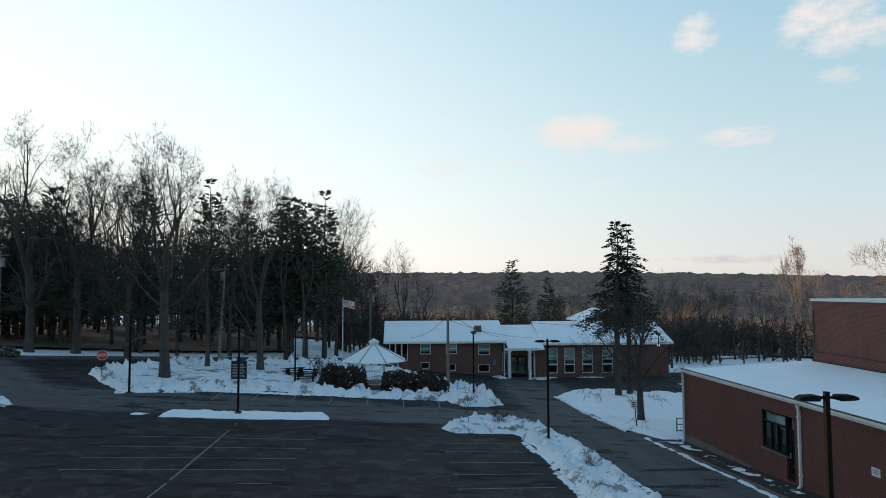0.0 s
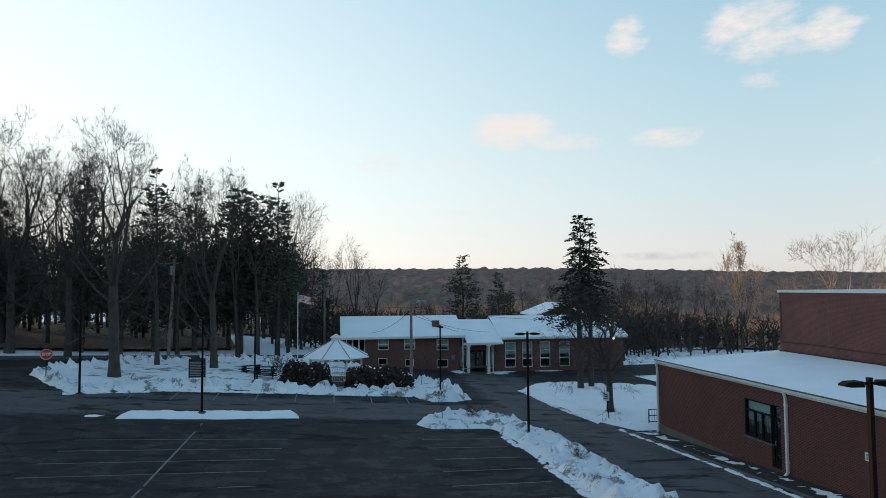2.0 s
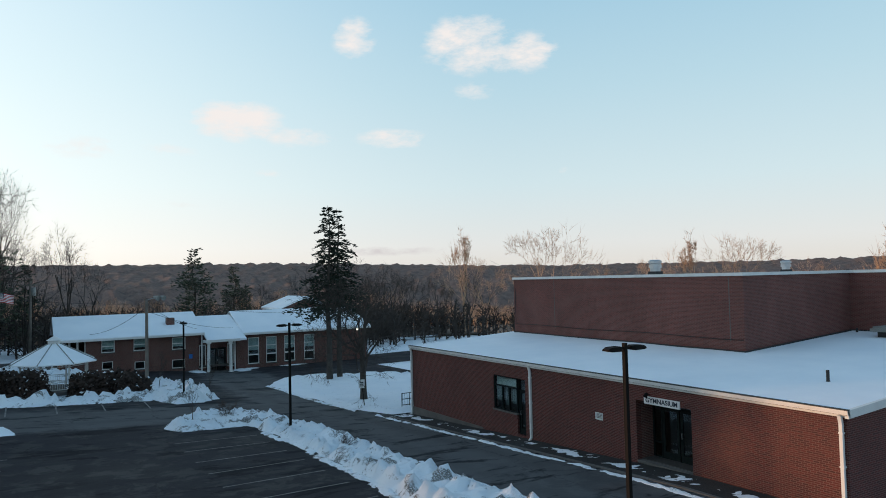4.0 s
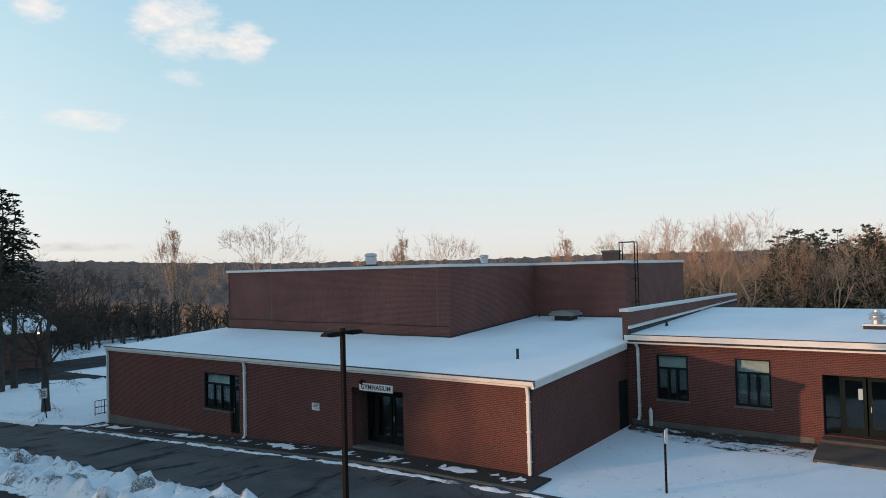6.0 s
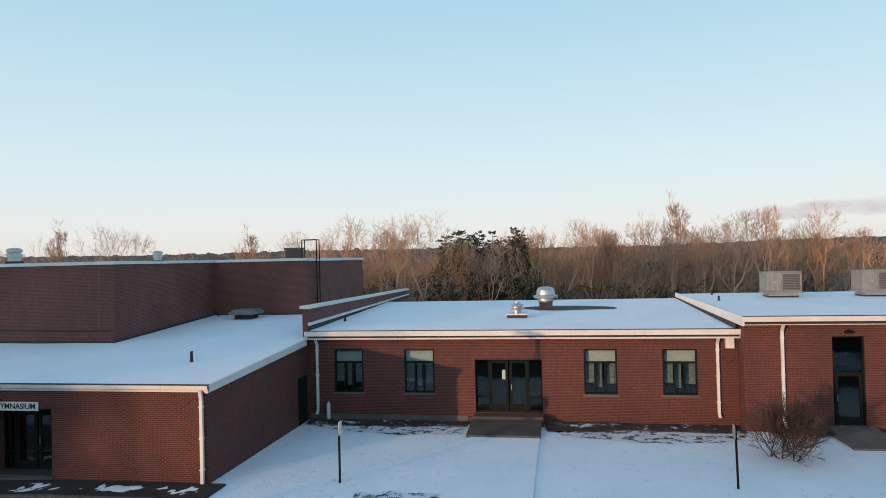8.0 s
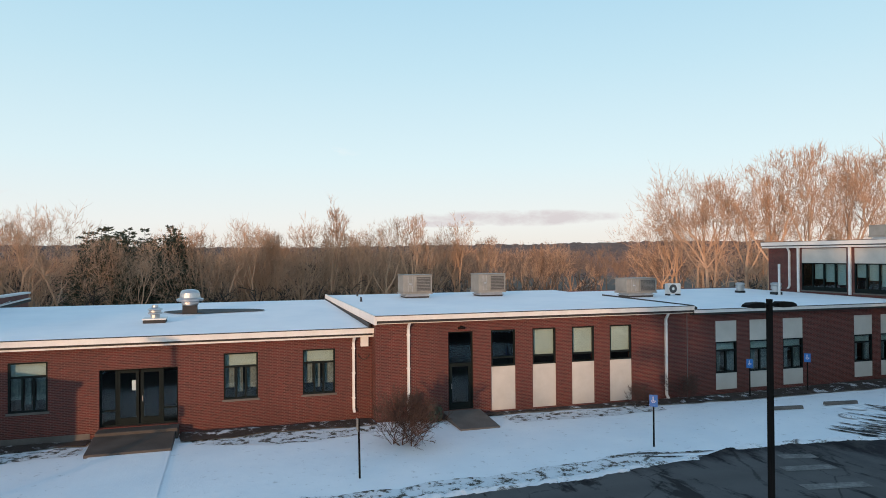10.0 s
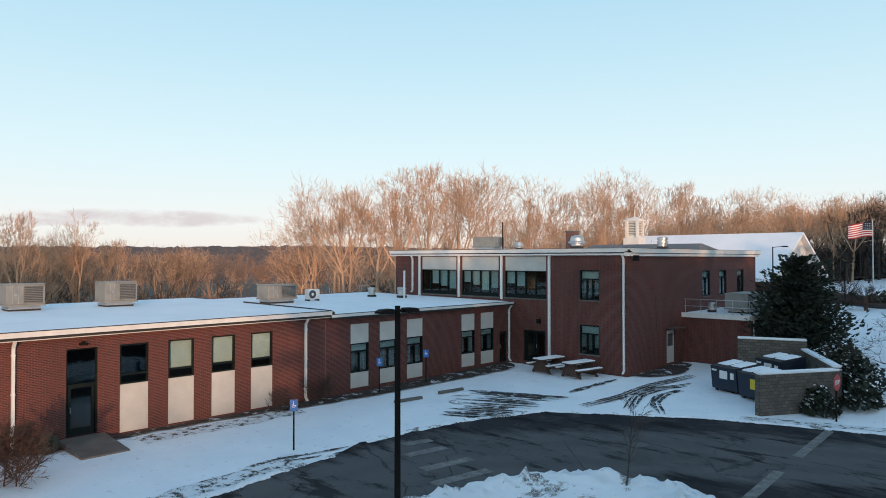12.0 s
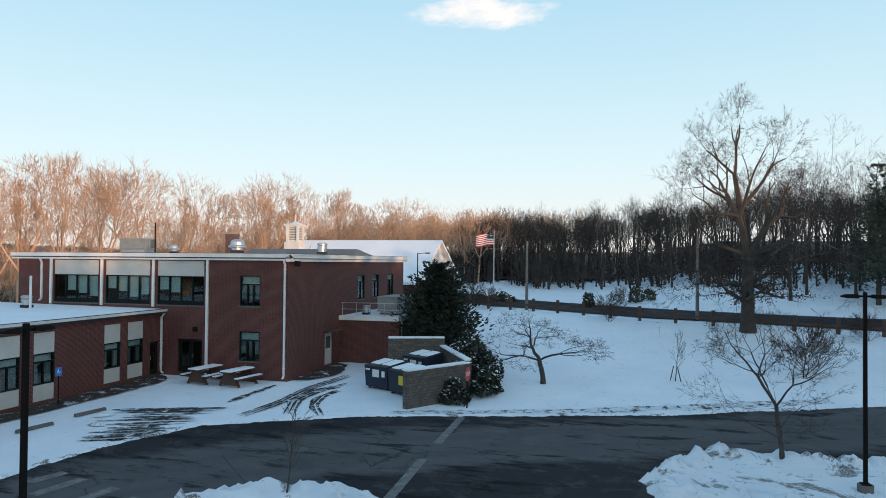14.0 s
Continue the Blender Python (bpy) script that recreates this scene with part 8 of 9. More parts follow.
flag_pole(15.4, -92.2, 8.3, 1.7, "tall white flagpole with a striped flag flying", ground_z(15.4, -92.2))


# ---- tables, bins, walls, gazebo ----
def picnic_table(x, y, turn, top_mat, snow, label, size=1.0):
    t = thing("picnic_table", (0, 0, 0), label, "picnic table", "picnic tables")
    for i in range(5):
        bm = bmesh.new()
        block(bm, -0.95, 0.95, -0.36 + i * 0.147, -0.36 + i * 0.147 + 0.138, 0.72, 0.76)
        part("top_plank", bm, top_mat, t)
    for s in (-1, 1):
        bm = bmesh.new()
        block(bm, -0.95, 0.95, s * 0.72 - 0.14, s * 0.72 + 0.14, 0.40, 0.46)
        part("bench", bm, top_mat, t)
        bm = bmesh.new()
        block(bm, s * 0.65 - 0.04, s * 0.65 + 0.04, -0.8, 0.8, 0.34, 0.42)
        block(bm, s * 0.65 - 0.04, s * 0.65 + 0.04, -0.34, 0.34, 0.64, 0.72)
        part("cross_beam", bm, top_mat, t)
        for q in (-1, 1):
            bm = bmesh.new()
            hexa(bm, [(s * 0.65 - 0.10, q * 0.62 - 0.08, 0), (s * 0.65 - 0.041, q * 0.62 - 0.08, 0), (s * 0.65 - 0.041, q * 0.62 + 0.08, 0), (s * 0.65 - 0.10, q * 0.62 + 0.08, 0),
                      (s * 0.65 - 0.10, q * 0.24 - 0.08, 0.72), (s * 0.65 - 0.041, q * 0.24 - 0.08, 0.72), (s * 0.65 - 0.041, q * 0.24 + 0.08, 0.72), (s * 0.65 - 0.10, q * 0.24 + 0.08, 0.72)])
            part("leg", bm, top_mat, t)
        bm = bmesh.new()
        hexa(bm, [(s * 0.65, -0.56, 0.08), (s * 0.65 + 0.03, -0.56, 0.08), (s * 0.65 + 0.03, 0.56, 0.08), (s * 0.65, 0.56, 0.08),
                  (s * 0.65, -0.26, 0.64), (s * 0.65 + 0.03, -0.26, 0.64), (s * 0.65 + 0.03, 0.26, 0.64), (s * 0.65, 0.26, 0.64)])
        part("end_panel", bm, top_mat, t)
    if snow:
        bm = bmesh.new()
        block(bm, -0.94, 0.94, -0.35, 0.35, 0.76, 0.82)
        bmesh.ops.bevel(bm, geom=bm.edges[:], offset=0.025, segments=2, affect="EDGES")
        part("snow_layer", bm, SNOW_ROOF, t)
        for s in (-1, 1):
            bm = bmesh.new()
            block(bm, -0.94, 0.94, s * 0.72 - 0.13, s * 0.72 + 0.13, 0.46, 0.51)
            bmesh.ops.bevel(bm, geom=bm.edges[:], offset=0.02, segments=2, affect="EDGES")
            part("snow_layer", bm, SNOW_ROOF, t)
    t.matrix_basis = pose(x, y, ground_z(x, y), 0, 0, turn) @ Matrix.Scale(size, 4)
    return t


picnic_table(22.7, -36.3, 82, WOOD, True, "dark timber picnic table with snow on its top", 1.2)
picnic_table(20.3, -36.1, 80, WOOD, True, "dark timber picnic table with snow on its top", 1.2)
picnic_table(-7.6, 62.6, 5, BRONZE, False, "dark metal picnic table standing in the snow")
picnic_table(-7.9, 66.2, -8, BRONZE, False, "dark metal picnic table standing in the snow")
picnic_table(-9.2, 66.6, 30, BRONZE, False, "dark metal picnic table standing in the snow")


def enclosure():
    t = thing("enclosure_wall", (8.5, -34, 0), "grey block wall with snow on its cap round the dumpsters", "wall")
    line = [(8.5, -33.7), (6.1, -37.6), (9.3, -43.6), (12.6, -42.4)]
    for (ax, ay), (bx, by) in zip(line, line[1:]):
        d = Vector((bx - ax, by - ay, 0)).normalized()
        n = Vector((-d.y, d.x, 0)) * 0.17
        z = ground_z(ax, ay)
        for lo, hi, mat, w, nm in ((-0.2, 1.98, STONE, 1.0, "wall_run"), (1.98, 2.1, SNOW_ROOF, 1.3, "snow_cap")):
            bm = bmesh.new()
            a0, b0 = Vector((ax, ay, 0)) - d * 0.16, Vector((bx, by, 0)) + d * 0.16
            q = [a0 - n * w, b0 - n * w, b0 + n * w, a0 + n * w]
            hexa(bm, [(p.x, p.y, z + lo) for p in q] + [(p.x, p.y, z + hi) for p in q])
            if nm == "snow_cap":
                bmesh.ops.bevel(bm, geom=bm.edges[:], offset=0.04, segments=2, affect="EDGES")
            part(nm, bm, mat, t)


enclosure()


def dumpster(x, y, turn, label, lid_snow, w=1.9, d=1.6, h=1.35):
    t = thing("dumpster", (0, 0, 0), label, "dumpster")
    bm = bmesh.new()
    hexa(bm, [(-w / 2, -d / 2, 0.12), (w / 2, -d / 2, 0.12), (w / 2, d / 2, 0.12), (-w / 2, d / 2, 0.12), (-w / 2, -d / 2 - 0.12, h), (w / 2, -d / 2 - 0.12, h), (w / 2, d / 2 + 0.1, h + 0.2), (-w / 2, d / 2 + 0.1, h + 0.2)])
    part("body", bm, NAVY, t)
    for s in (-1, 1):
        bm = bmesh.new()
        block(bm, s * (w / 2 + 0.05) - 0.05, s * (w / 2 + 0.05) + 0.05, -d * 0.35, d * 0.35, h * 0.55, h * 0.68)
        part("lift_pocket", bm, NAVY, t)
        for q in (-1, 1):
            bm = bmesh.new()
            block(bm, s * w * 0.4 - 0.07, s * w * 0.4 + 0.07, q * d * 0.4 - 0.06, q * d * 0.4 + 0.06, 0, 0.12)
            part("foot", bm, FLASH, t)
    for s in (-1, 1):
        bm = bmesh.new()
        hexa(bm, [(s * w / 4 - w / 4 + 0.02, -d / 2 - 0.16, h + 0.0), (s * w / 4 + w / 4 - 0.02, -d / 2 - 0.16, h + 0.0), (s * w / 4 + w / 4 - 0.02, d / 2 + 0.12, h + 0.2), (s * w / 4 - w / 4 + 0.02, d / 2 + 0.12, h + 0.2),
                  (s * w / 4 - w / 4 + 0.02, -d / 2 - 0.16, h + 0.06), (s * w / 4 + w / 4 - 0.02, -d / 2 - 0.16, h + 0.06), (s * w / 4 + w / 4 - 0.02, d / 2 + 0.12, h + 0.27), (s * w / 4 - w / 4 + 0.02, d / 2 + 0.12, h + 0.27)])
        lid = part("lid", bm, FLASH, t)
        bm = bmesh.new()
        k = 0.42 if lid_snow else 0.3
        hexa(bm, [(s * w / 4 - w * 0.2, -d * k, h + 0.11), (s * w / 4 + w * 0.2, -d * k, h + 0.11), (s * w / 4 + w * 0.2, d * 0.45, h + 0.255), (s * w / 4 - w * 0.2, d * 0.45, h + 0.255),
                  (s * w / 4 - w * 0.18, -d * k + 0.05, h + 0.17), (s * w / 4 + w * 0.18, -d * k + 0.05, h + 0.17), (s * w / 4 + w * 0.18, d * 0.43, h + 0.31), (s * w / 4 - w * 0.18, d * 0.43, h + 0.31)])
        part("snow_layer", bm, SNOW_ROOF, lid)
    f = Face((0, -d / 2 - 0.075, 0), (1, 0, 0), (0, -1, 0))
    bm = bmesh.new()
    if lid_snow:
        f.slab(bm, 0.15, 0.75, 0.62, 1.15, 0.02, 0.06)
        part("sticker", bm, YELLOW, t, "yellow warning sticker")
    else:
        f.slab(bm, -0.25, 0.3, 0.75, 1.2, 0.02, 0.06)
        f.slab(bm, 0.55, 0.8, 0.8, 1.15, 0.02, 0.06)
        f.slab(bm, -0.85, -0.5, 1.12, 1.22, 0.03, 0.06)
        part("sticker", bm, SIGN_WHITE, t, "white paper stickers")
    t.matrix_basis = pose(x, y, ground_z(x, y), 0, 0, turn)


dumpster(11.5, -38.6, 155, "navy steel dumpster with snowy lids by the block wall", False)
dumpster(9.6, -37.2, 150, "dark steel dumpster with thick snow on its lids", True, 1.7, 1.5)
dumpster(9.9, -41.2, 150, "navy steel dumpster at the back of the enclosure", False)


def clump_bush(name, x, y, r, h, label, mat, snow, seed, count=900, leaf=0.10):
    """A dense shrub of many small leaves, with snow caught on its top."""
    rng = random.Random(seed)
    t = thing(name, (x, y, ground_z(x, y)), label, "shrub")
    for nm, cnt, m in (("foliage", count, mat), ("snow_flecks", int(count * snow), SNOW_ROOF)):
        if not cnt:
            continue
        V, F = [], []
        for i in range(cnt):
            a, b = rng.uniform(0, 6.28), math.asin(rng.uniform(0.0 if nm == "foliage" else 0.25, 1.0))
            k = rng.uniform(0.55, 1.0) ** 0.5 * (1 + 0.16 * math.sin(3 * a + seed) + 0.1 * math.sin(5 * b + seed)) + (0.03 if nm != "foliage" else 0)
            c = Vector((r * k * math.cos(a) * math.cos(b), r * k * math.sin(a) * math.cos(b), h * (0.06 + 0.94 * k * math.sin(b))))
            w = Vector((rng.gauss(0, 1), rng.gauss(0, 1), rng.gauss(0.3, 0.6) if nm == "foliage" else 0.12 * rng.gauss(0, 1))).normalized()
            u, v = side(w)
            s = leaf * rng.uniform(0.7, 1.5)
            base = len(V)
            for q in (c - w * s, c + u * s * 0.7, c + w * s, c - u * s * 0.7):
                V.append((q.x, q.y, q.z))
            F.append((base, base + 1, base + 2, base + 3))
        fl = solid(nm, V, F, m, t)
        if nm == "snow_flecks":
            tagged(fl, kind="stuff")
    V, F = [], []
    for i in range(7):
        d = Vector((rng.gauss(0, 0.5), rng.gauss(0, 0.5), 1)).normalized()
        tube(V, F, [Vector((0, 0, -0.1)), d * h * 0.45, d * h * 0.8], [0.04, 0.025, 0.01], 4)
    solid("stem", V, F, BARK, t)
    return t


for i, (x, y, r, h) in enumerate(((7.3, -38.9, 1.0, 1.5), (5.9, -40.4, 1.3, 2.1), (7.0, -42.6, 1.3, 2.6), (6.55, -36.0, 1.0, 1.15), (5.3, -38.0, 1.15, 1.4))):
    clump_bush("yew_bush", x, y, r, h, "dark evergreen bush speckled with snow by the block wall", NEEDLE, 0.08, 80 + i, 1100, 0.11)
for i, (x, y, r, h) in enumerate(((-5.0, 59.5, 1.4, 1.8), (-3.3, 58.9, 1.45, 1.9), (0.6, 58.8, 1.5, 1.9), (2.4, 59.2, 1.5, 2.0), (3.7, 60.2, 1.2, 1.7))):
    clump_bush("hedge_bush", x, y, r, h, "dark brown leafy hedge bush in front of the gazebo", LEAF, 0.015, 90 + i, 1700, 0.12)
clump_bush("small_yew", 26.5, -7.6, 0.35, 0.8, "small dark evergreen beside the wing door", NEEDLE_DARK, 0.0, 99, 260, 0.08)
for i, (x, y, r, h) in enumerate(((1.5, -75.5, 0.7, 1.5), (-3.5, -80.0, 0.9, 1.9), (-5, -83, 0.8, 1.4), (12.0, -80, 1.6, 1.1), (-36, 67.5, 0.9, 0.9))):
    clump_bush("young_spruce", x, y, r, h, "small dark evergreen on the snowy bank", NEEDLE_DARK, 0.05, 110 + i, 420, 0.13)

twiggy = tree_of("bare_shrub", "tangled bare shrub with many thin stems", (23.3, -5.3, 0.0), bare_tree_mesh(35, 2.1, 0.03, 0.95, (26, 6, 5, 3), 1.35, 0.30, 0.009, 0.02), RED_TWIG, RED_TWIG, "shrub", "bare shrubs")
for x, y, a, s in ((23.6, -5.0, 60, 0.9), (23.0, -5.6, 150, 0.85), (10.3, 34.4, 30, 0.35), (-13.3, -45.3, 40, 1.5), (-1.1, -62.2, 80, 1.15), (14.0, -71.0, 10, 1.2), (12.2, -72.5, 70, 1.0), (-2.5, -77.0, 200, 0.9),
                   (-20.5, -57.5, 130, 0.9), (26.4, -20.6, 90, 0.6), (26.2, -17.8, 10, 0.5), (-6.3, 64.5, 70, 0.9), (7.6, 47.6, 30, 0.45), (-24.5, -58.6, 30, 0.8)):
    planted(twiggy, x, y, a, s)


def oak_leaves():
    """Dead leaves still hanging on the low limbs of the oak by the guard rail."""
    rng = random.Random(77)
    V, F = [], []
    gx, gy = -12.3, -59.6
    for k in range(56):
        a = rng.uniform(0, 6.28)
        long = rng.uniform(2.0, 7.5)
        root = Vector((0, 0, rng.uniform(2.8, 6.0)))
        tip = root + Vector((math.cos(a) * long, math.sin(a) * long, rng.uniform(-1.2, 0.4)))
        spike(V, F, root, (tip - root).normalized(), long, 0.07, rng)
        for i in range(int(14 * long)):
            c = root.lerp(tip, 0.35 + 0.65 * rng.random()) + Vector((rng.gauss(0, 0.2), rng.gauss(0, 0.2), rng.gauss(0, 0.16)))
            w = Vector((rng.gauss(0, 1), rng.gauss(0, 1), rng.gauss(0, 1))).normalized()
            u, v = side(w)
            base = len(V)
            for q in (c - w * 0.09, c + u * 0.06, c + w * 0.09, c - u * 0.06):
                V.append((q.x, q.y, q.z))
            F.append((base, base + 1, base + 2, base + 3))
    t = thing("leafy_oak_limbs", (gx, gy, ground_z(gx, gy)), "low oak limbs with dead brown leaves clinging to them", "tree")
    solid("foliage", V, F, LEAF, t)


oak_leaves()


def gazebo():
    x, y = -1.6, 62.1
    z = ground_z(x, y) + 0.1
    t = thing("gazebo", (x, y, z), "white octagonal gazebo with a snowy roof and lattice rail", "gazebo")
    ring8 = lambda r, h: [(x + r * math.cos(math.pi / 8 + i * math.pi / 4), y + r * math.sin(math.pi / 8 + i * math.pi / 4), z + h) for i in range(8)]
    bm = bmesh.new()
    turned(bm, (x, y, z), [(2.7, -0.3), (2.7, 0.25)], 8)
    part("deck", bm, CONCRETE, t)
    pts = ring8(2.35, 0)
    for i, p in enumerate(pts):
        bm = bmesh.new()
        block(bm, p[0] - 0.06, p[0] + 0.06, p[1] - 0.06, p[1] + 0.06, z + 0.2, z + 2.35)
        part("post", bm, WHITE, t)
        q = pts[(i + 1) % 8]
        bm = bmesh.new()
        for h in (0.4, 1.05, 2.05, 2.32):
            cyl(bm, (p[0], p[1], z + h), (q[0], q[1], z + h), 0.03, n=4)
        for k in range(1, 12):
            a = Vector(p).lerp(Vector(q), k / 12)
            cyl(bm, (a.x, a.y, z + 0.4), (a.x, a.y, z + 1.05), 0.018, n=4)
            if k % 2:
                cyl(bm, (a.x, a.y, z + 2.05), (a.x, a.y, z + 2.32), 0.02, n=4)
        part("railing", bm, WHITE, t)
    bm = bmesh.new()
    lo, hi = [bm.verts.new(p) for p in ring8(3.0, 2.3)], [bm.verts.new(p) for p in ring8(0.42, 3.62)]
    lo2 = [bm.verts.new(p) for p in ring8(3.0, 2.22)]
    for i in range(8):
        j = (i + 1) % 8
        bm.faces.new((lo[i], lo[j], hi[j], hi[i]))
        bm.faces.new((lo2[i], lo2[j], lo[j], lo[i]))
    bm.faces.new(hi)
    bm.faces.new(lo2[::-1])
    roof = part("roof", bm, SNOW_ROOF, t, "snow-covered octagonal roof")
    for i in range(8):
        bm = bmesh.new()
        a, b = ring8(3.02, 2.32)[i], ring8(0.4, 3.65)[i]
        cyl(bm, a, b, 0.035, n=5)
        part("hip_ridge", bm, UNIT, roof)
    bm = bmesh.new()
    turned(bm, (x, y, z), [(0.42, 3.55), (0.42, 3.85), (0.55, 3.88), (0.3, 4.05), (0.05, 4.2)], 8)
    part("lantern", bm, WHITE, t)


gazebo()


# ---- brick office across the drive ----
def office():
    t = thing("brick_office", (14.5, 79, -1.7), "long low brick office with snowy gable roofs and a white porch", "building")
    ya, yr, yb = 79.0, 84.5, 90.0
    f = Face((-0.5, ya, 0), (1, 0, 0), (0, -1, 0))
    lw = [(3.55, 4.75, 1.1, 2.35), (6.5, 7.75, 1.1, 2.35), (10.2, 11.55, 0.95, 2.2)]
    ll = [(3.6, 4.6, -0.6, 0.2), (6.6, 7.6, -0.8, 0.0), (10.2, 11.5, -1.0, -0.1)]
    wall(t, f, 2.2, 12.9, -2.2, 2.65, [(a, b, lo, hi) for a, b, lo, hi in lw + ll], mat=BRICK_DARK)
    for w in lw:
        window(t, f, *w, "sash", sill=True)
    for w in ll:
        window(t, f, *w, "house", sill=True)
    bm = bmesh.new()
    f.slab(bm, 0.0, 2.19, -2.2, 0.4, -0.3, 0)
    part("wall", bm, BRICK_DARK, t)
    for u in (0.05, 0.75, 1.45):
        window(t, f, u, u + 0.68, 0.4, 2.6, "house", sill=False)
    g = Face((16.4, ya, 0), (1, 0, 0), (0, -1, 0))
    rw = [(1.25, 2.5), (3.3, 4.5), (5.4, 6.65), (7.75, 9.0)]
    wall(t, g, 0, 15.6, -2.3, 2.35, [(a, b, -1.2, 1.7) for a, b in rw], mat=BRICK_DARK)
    for a, b in rw:
        window(t, g, a, b, -0.2, 1.7, "sash", sill=False)
        window(t, g, a, b, -1.2, -0.2, "house", sill=True)
    bm = bmesh.new()
    block(bm, -0.5, -0.2, ya + 0.3, yb, -2.2, 2.65)
    block(bm, 31.7, 32.0, ya + 0.3, yb, -2.3, 2.35)
    block(bm, -0.5, 32.0, yb - 0.3, yb, -2.3, 2.3)
    block(bm, 12.1, 12.4, ya + 0.3, yb - 0.3, -2.2, 2.5)
    block(bm, 16.4, 16.7, ya + 0.3, yb - 0.3, -2.2, 2.3)
    part("wall", bm, BRICK_DARK, t)

    def slope(x0, x1, ye, ze, yr, zr, nm="roof", inset=0.0):
        bm = bmesh.new()
        hexa(bm, [(x0, ye, ze - 0.12), (x1, ye, ze - 0.12), (x1 - inset, yr, zr - 0.12), (x0 + inset, yr, zr - 0.12), (x0, ye, ze + 0.08), (x1, ye, ze + 0.08), (x1 - inset, yr, zr + 0.08), (x0 + inset, yr, zr + 0.08)])
        bmesh.ops.recalc_face_normals(bm, faces=bm.faces)
        part(nm, bm, SNOW_ROOF, t, "snow-covered roof slope")

    slope(-1.1, 12.9, ya - 0.55, 2.55, yr, 4.6, inset=0.0)
    slope(-1.1, 12.9, yb + 0.55, 2.55, yr + 0.01, 4.6)
    slope(17.0, 32.4, ya - 0.55, 2.25, yr, 4.45)
    slope(17.0, 32.4, yb + 0.55, 2.25, yr + 0.01, 4.45)
    slope(12.9, 17.0, ya - 1.9, 1.75, yr - 0.2, 4.05)
    for u0, u1, fc, z in ((-1.1, 12.9, f, 2.43), (17.0, 32.4, g, 2.13)):
        bm = bmesh.new()
        block(bm, u0, u1, ya - 0.62, ya - 0.551, z - 0.08, z + 0.12)
        part("gutter", bm, WHITE, t)
    # gable ends
    for x, ze, zr in ((-0.45, 2.6, 4.55), (31.95, 2.3, 4.4)):
        bm = bmesh.new()
        for xx in (x - 0.05, x + 0.05):
            v = [bm.verts.new(q) for q in ((xx, ya, ze), (xx, yb, ze), (xx, yr, zr))]
            bm.faces.new(v)
        part("gable", bm, WHITE, t)
    for x, w in ((12.7, 0.1), (16.2, 0.1)):
        bm = bmesh.new()
        block(bm, x - 0.06, x + 0.06, ya - 0.16, ya - 0.02, -2.0, 2.3)
        part("downspout", bm, WHITE, t)
    # porch
    for x in (13.05, 15.35):
        bm = bmesh.new()
        cyl(bm, (x, ya - 1.7, -1.7), (x, ya - 1.7, 1.55), 0.17, 0.15, n=12)
        block(bm, x - 0.25, x + 0.25, ya - 1.95, ya - 1.45, -1.9, -1.62)
        block(bm, x - 0.22, x + 0.22, ya - 1.92, ya - 1.48, 1.45, 1.6)
        part("column", bm, WHITE, t, "round white porch column")
    bm = bmesh.new()
    block(bm, 12.5, 16.3, ya - 1.95, ya - 1.5, 1.6, 1.85)
    part("porch_beam", bm, WHITE, t)
    p = Face((12.45, ya + 0.6, 0), (1, 0, 0), (0, -1, 0))
    bm = bmesh.new()
    p.slab(bm, 0, 0.9, -1.7, 1.6, -0.2, 0)
    p.slab(bm, 2.95, 3.9, -1.7, 1.6, -0.2, 0)
    p.slab(bm, 0.9, 2.95, 0.8, 1.6, -0.2, 0)
    part("wall", bm, BRICK_DARK, t)
    door_set(t, p, 0.9, 2.95, -1.65, 0.8, 2, back=0.05)
    for u in (0.1, 3.1):
        window(t, Face((12.45, ya + 0.45, 0), (1, 0, 0), (0, -1, 0)), u, u + 0.7, -1.3, 1.2, "house", sill=False)
    bm = bmesh.new()
    block(bm, 12.5, 16.3, ya - 2.2, ya + 0.5, -2.0, -1.66)
    part("porch_floor", bm, CONCRETE, t)
    for x, z in ((30.8, 1.9),):
        bm = bmesh.new()
        block(bm, x - 0.1, x + 0.1, ya - 0.15, ya - 0.003, z - 0.1, z + 0.1)
        part("wall_lamp", bm, LIT, t, "small lit wall lamp")
    bm = bmesh.new()
    block(bm, 9.5, 10.3, yr - 3.6, yr - 2.9, 2.6, 4.2)
    part("chimney", bm, BRICK_DARK, t)
    bm = bmesh.new()
    f.slab(bm, 11.9, 12.25, -0.1, 0.35, 0.002, 0.03)
    part("blue_plate", bm, BLUE, t)


office()
back = thing("back_gable", (27, 88, 3), "small brick cross gable with a snowy slope behind the office roof", "building")
bm = bmesh.new()
for yy in (87.0, 87.3):
    bm.faces.new([bm.verts.new(q) for q in ((24.2, yy, 3.0), (31.0, yy, 3.0), (31.0, yy, 4.0), (27.2, yy, 5.65), (24.2, yy, 4.5))])
part("gable", bm, BRICK_DARK, back)
for x0, z0 in ((23.6, 4.35), (32.0, 3.7)):
    bm = bmesh.new()
    q = [(x0, 86.4, z0), (27.3, 86.4, 5.75), (27.3, 94, 5.75), (x0, 94, z0)]
    hexa(bm, q + [(x, y, z + 0.2) for x, y, z in q])
    bmesh.ops.recalc_face_normals(bm, faces=bm.faces)
    part("roof", bm, SNOW_ROOF, back)


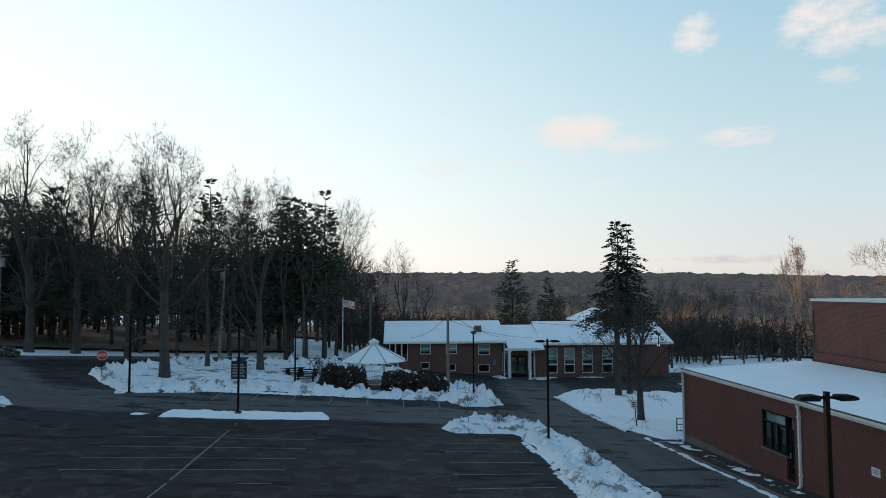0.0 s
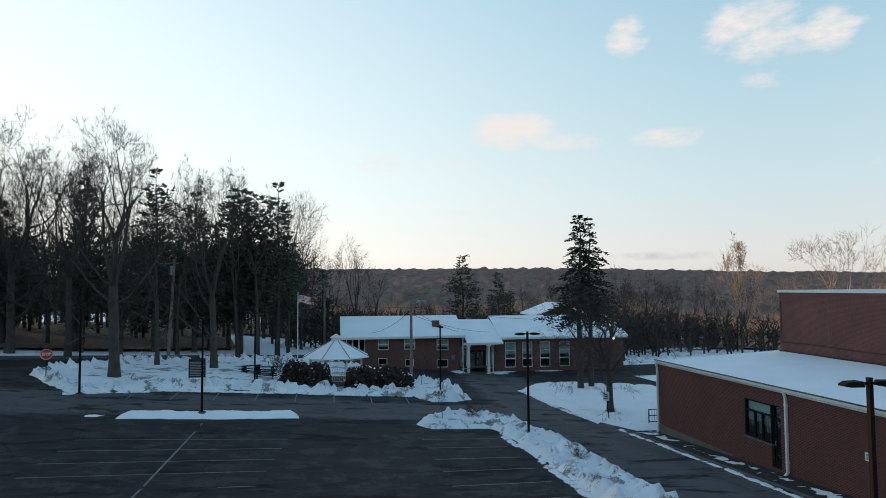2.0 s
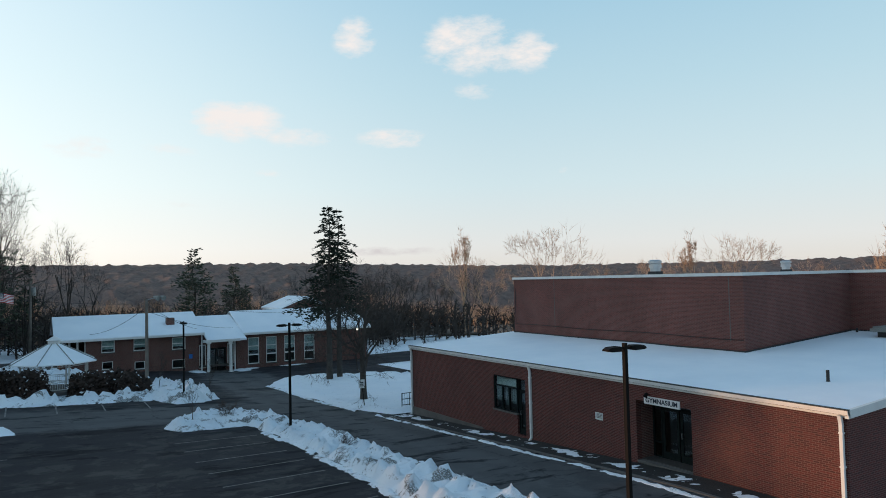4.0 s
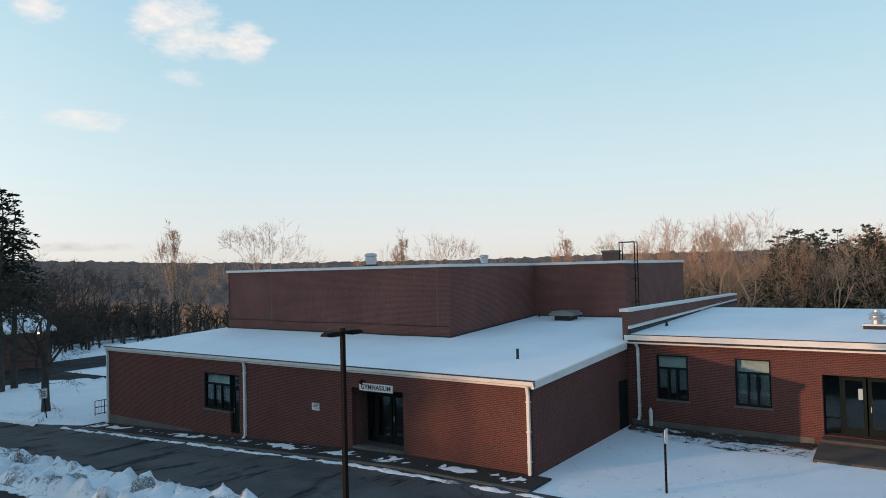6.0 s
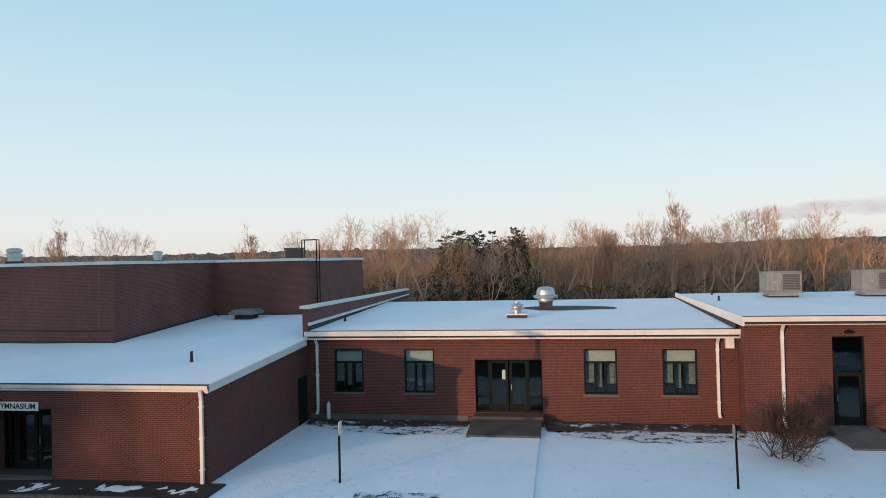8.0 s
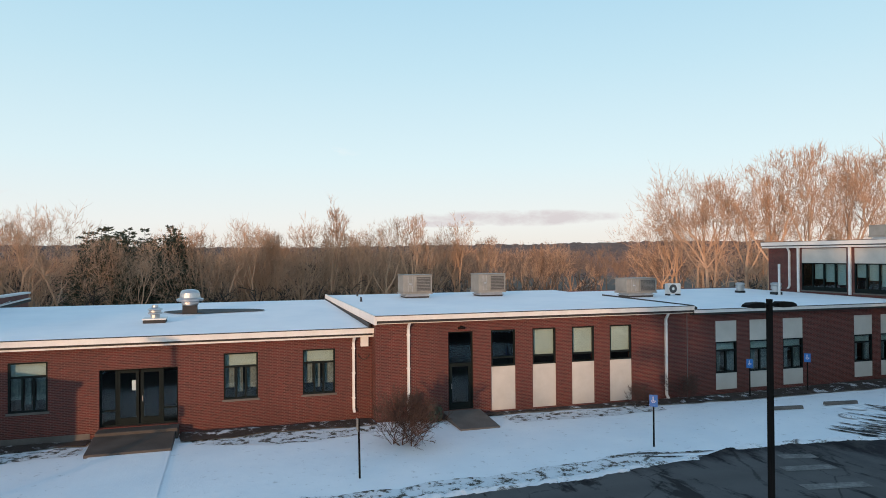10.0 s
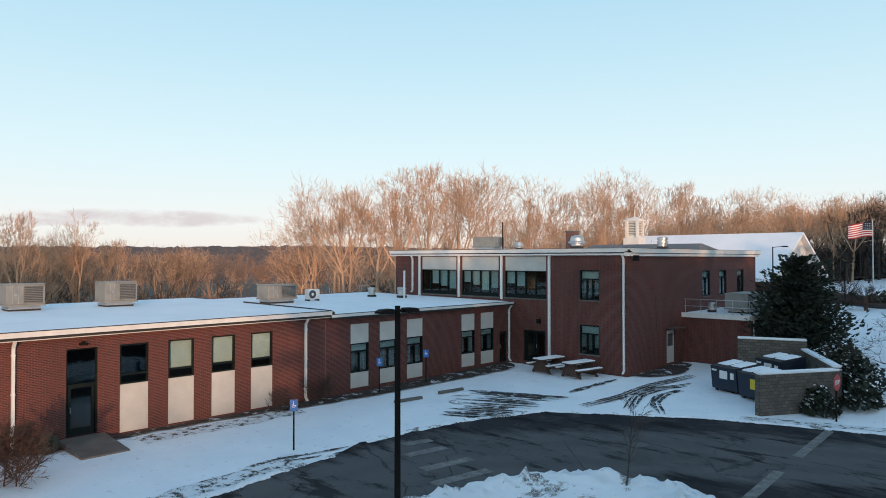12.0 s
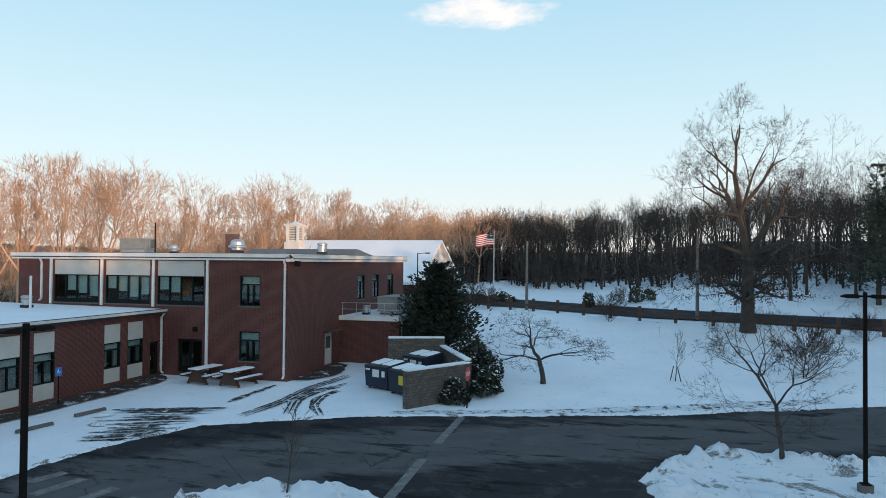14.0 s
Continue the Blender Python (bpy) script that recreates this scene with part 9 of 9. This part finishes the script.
def handrail():
    x, y = 19.4, 46.0
    z = ground_z(x, y)
    t = thing("handrail", (x, y, z), "black steel handrail by the gymnasium corner", "railing")
    for px in (19.0, 19.6, 20.2, 20.8):
        bm = bmesh.new()
        cyl(bm, (px, 45.2, z - 0.1), (px, 45.2, z + 1.05), 0.025, n=8)
        part("post", bm, BRONZE, t)
    for h in (0.25, 0.65, 1.05):
        bm = bmesh.new()
        cyl(bm, (19.0, 45.2, z + h), (20.8, 45.2, z + h), 0.025, n=8)
        part("rail", bm, BRONZE, t)
    for k in range(10):
        bm = bmesh.new()
        cyl(bm, (19.06 + 0.18 * k, 45.2, z + 0.25), (19.06 + 0.18 * k, 45.2, z + 1.05), 0.01, n=5)
        part("baluster", bm, BRONZE, t)


handrail()
for x, y, a in ((23.4, -24.2, 82), (23.25, -27.4, 82)):
    bm = bmesh.new()
    d = Vector((math.cos(radians(a)), math.sin(radians(a)), 0))
    n = Vector((-d.y, d.x, 0))
    w = thing("wheel_stop", (x, y, ground_z(x, y)), "grey concrete wheel stop in the snow", "wheel stop", "wheel stops")
    q = [Vector((x, y, 0)) + d * s * 0.9 + n * e for s, e in ((-1, -0.09), (1, -0.09), (1, 0.09), (-1, 0.09))]
    r_ = [Vector((x, y, 0)) + d * s * 0.88 + n * e for s, e in ((-1, -0.06), (1, -0.06), (1, 0.06), (-1, 0.06))]
    z = ground_z(x, y)
    hexa(bm, [(p.x, p.y, z) for p in q] + [(p.x, p.y, z + 0.15) for p in r_])
    part("bar", bm, CONCRETE, w)
for k, (dx, dy) in enumerate(((-0.35, 0.1), (0.3, -0.15))):
    st_ = thing("tree_stake", (-5.7 + dx, -43 + dy, ground_z(-5.7, -43)), "short wooden stake leaning by the sapling", "stake", "tree stakes")
    bm = bmesh.new()
    z = ground_z(-5.7, -43)
    cyl(bm, (-5.7 + dx, -43 + dy, z - 0.1), (-5.7 + dx * 0.3, -43 + dy, z + 0.9), 0.03, n=6)
    part("stake", bm, WOOD, st_)


def arm_lamp(x, y, high):
    """A slim dark street lamp with one short arm."""
    z = ground_z(x, y)
    t = thing("street_lamp", (x, y, z), "slim dark street lamp with one short arm", "street lamp", "street lamps")
    bm = bmesh.new()
    cyl(bm, (x, y, z - 0.1), (x, y, z + high), 0.075, 0.05, n=8)
    part("pole", bm, BRONZE, t)
    bm = bmesh.new()
    cyl(bm, (x, y, z + high - 0.06), (x - 0.9, y, z + high + 0.02), 0.03, n=6)
    part("arm", bm, BRONZE, t)
    bm = bmesh.new()
    block(bm, x - 1.3, x - 0.85, y - 0.12, y + 0.12, z + high - 0.06, z + high + 0.06)
    part("lamp_head", bm, BRONZE, t)


for x, y, top in ((18.2, -66.0, 8.75), (14.6, -76.0, 7.3)):
    arm_lamp(x, y, top - ground_z(x, y))
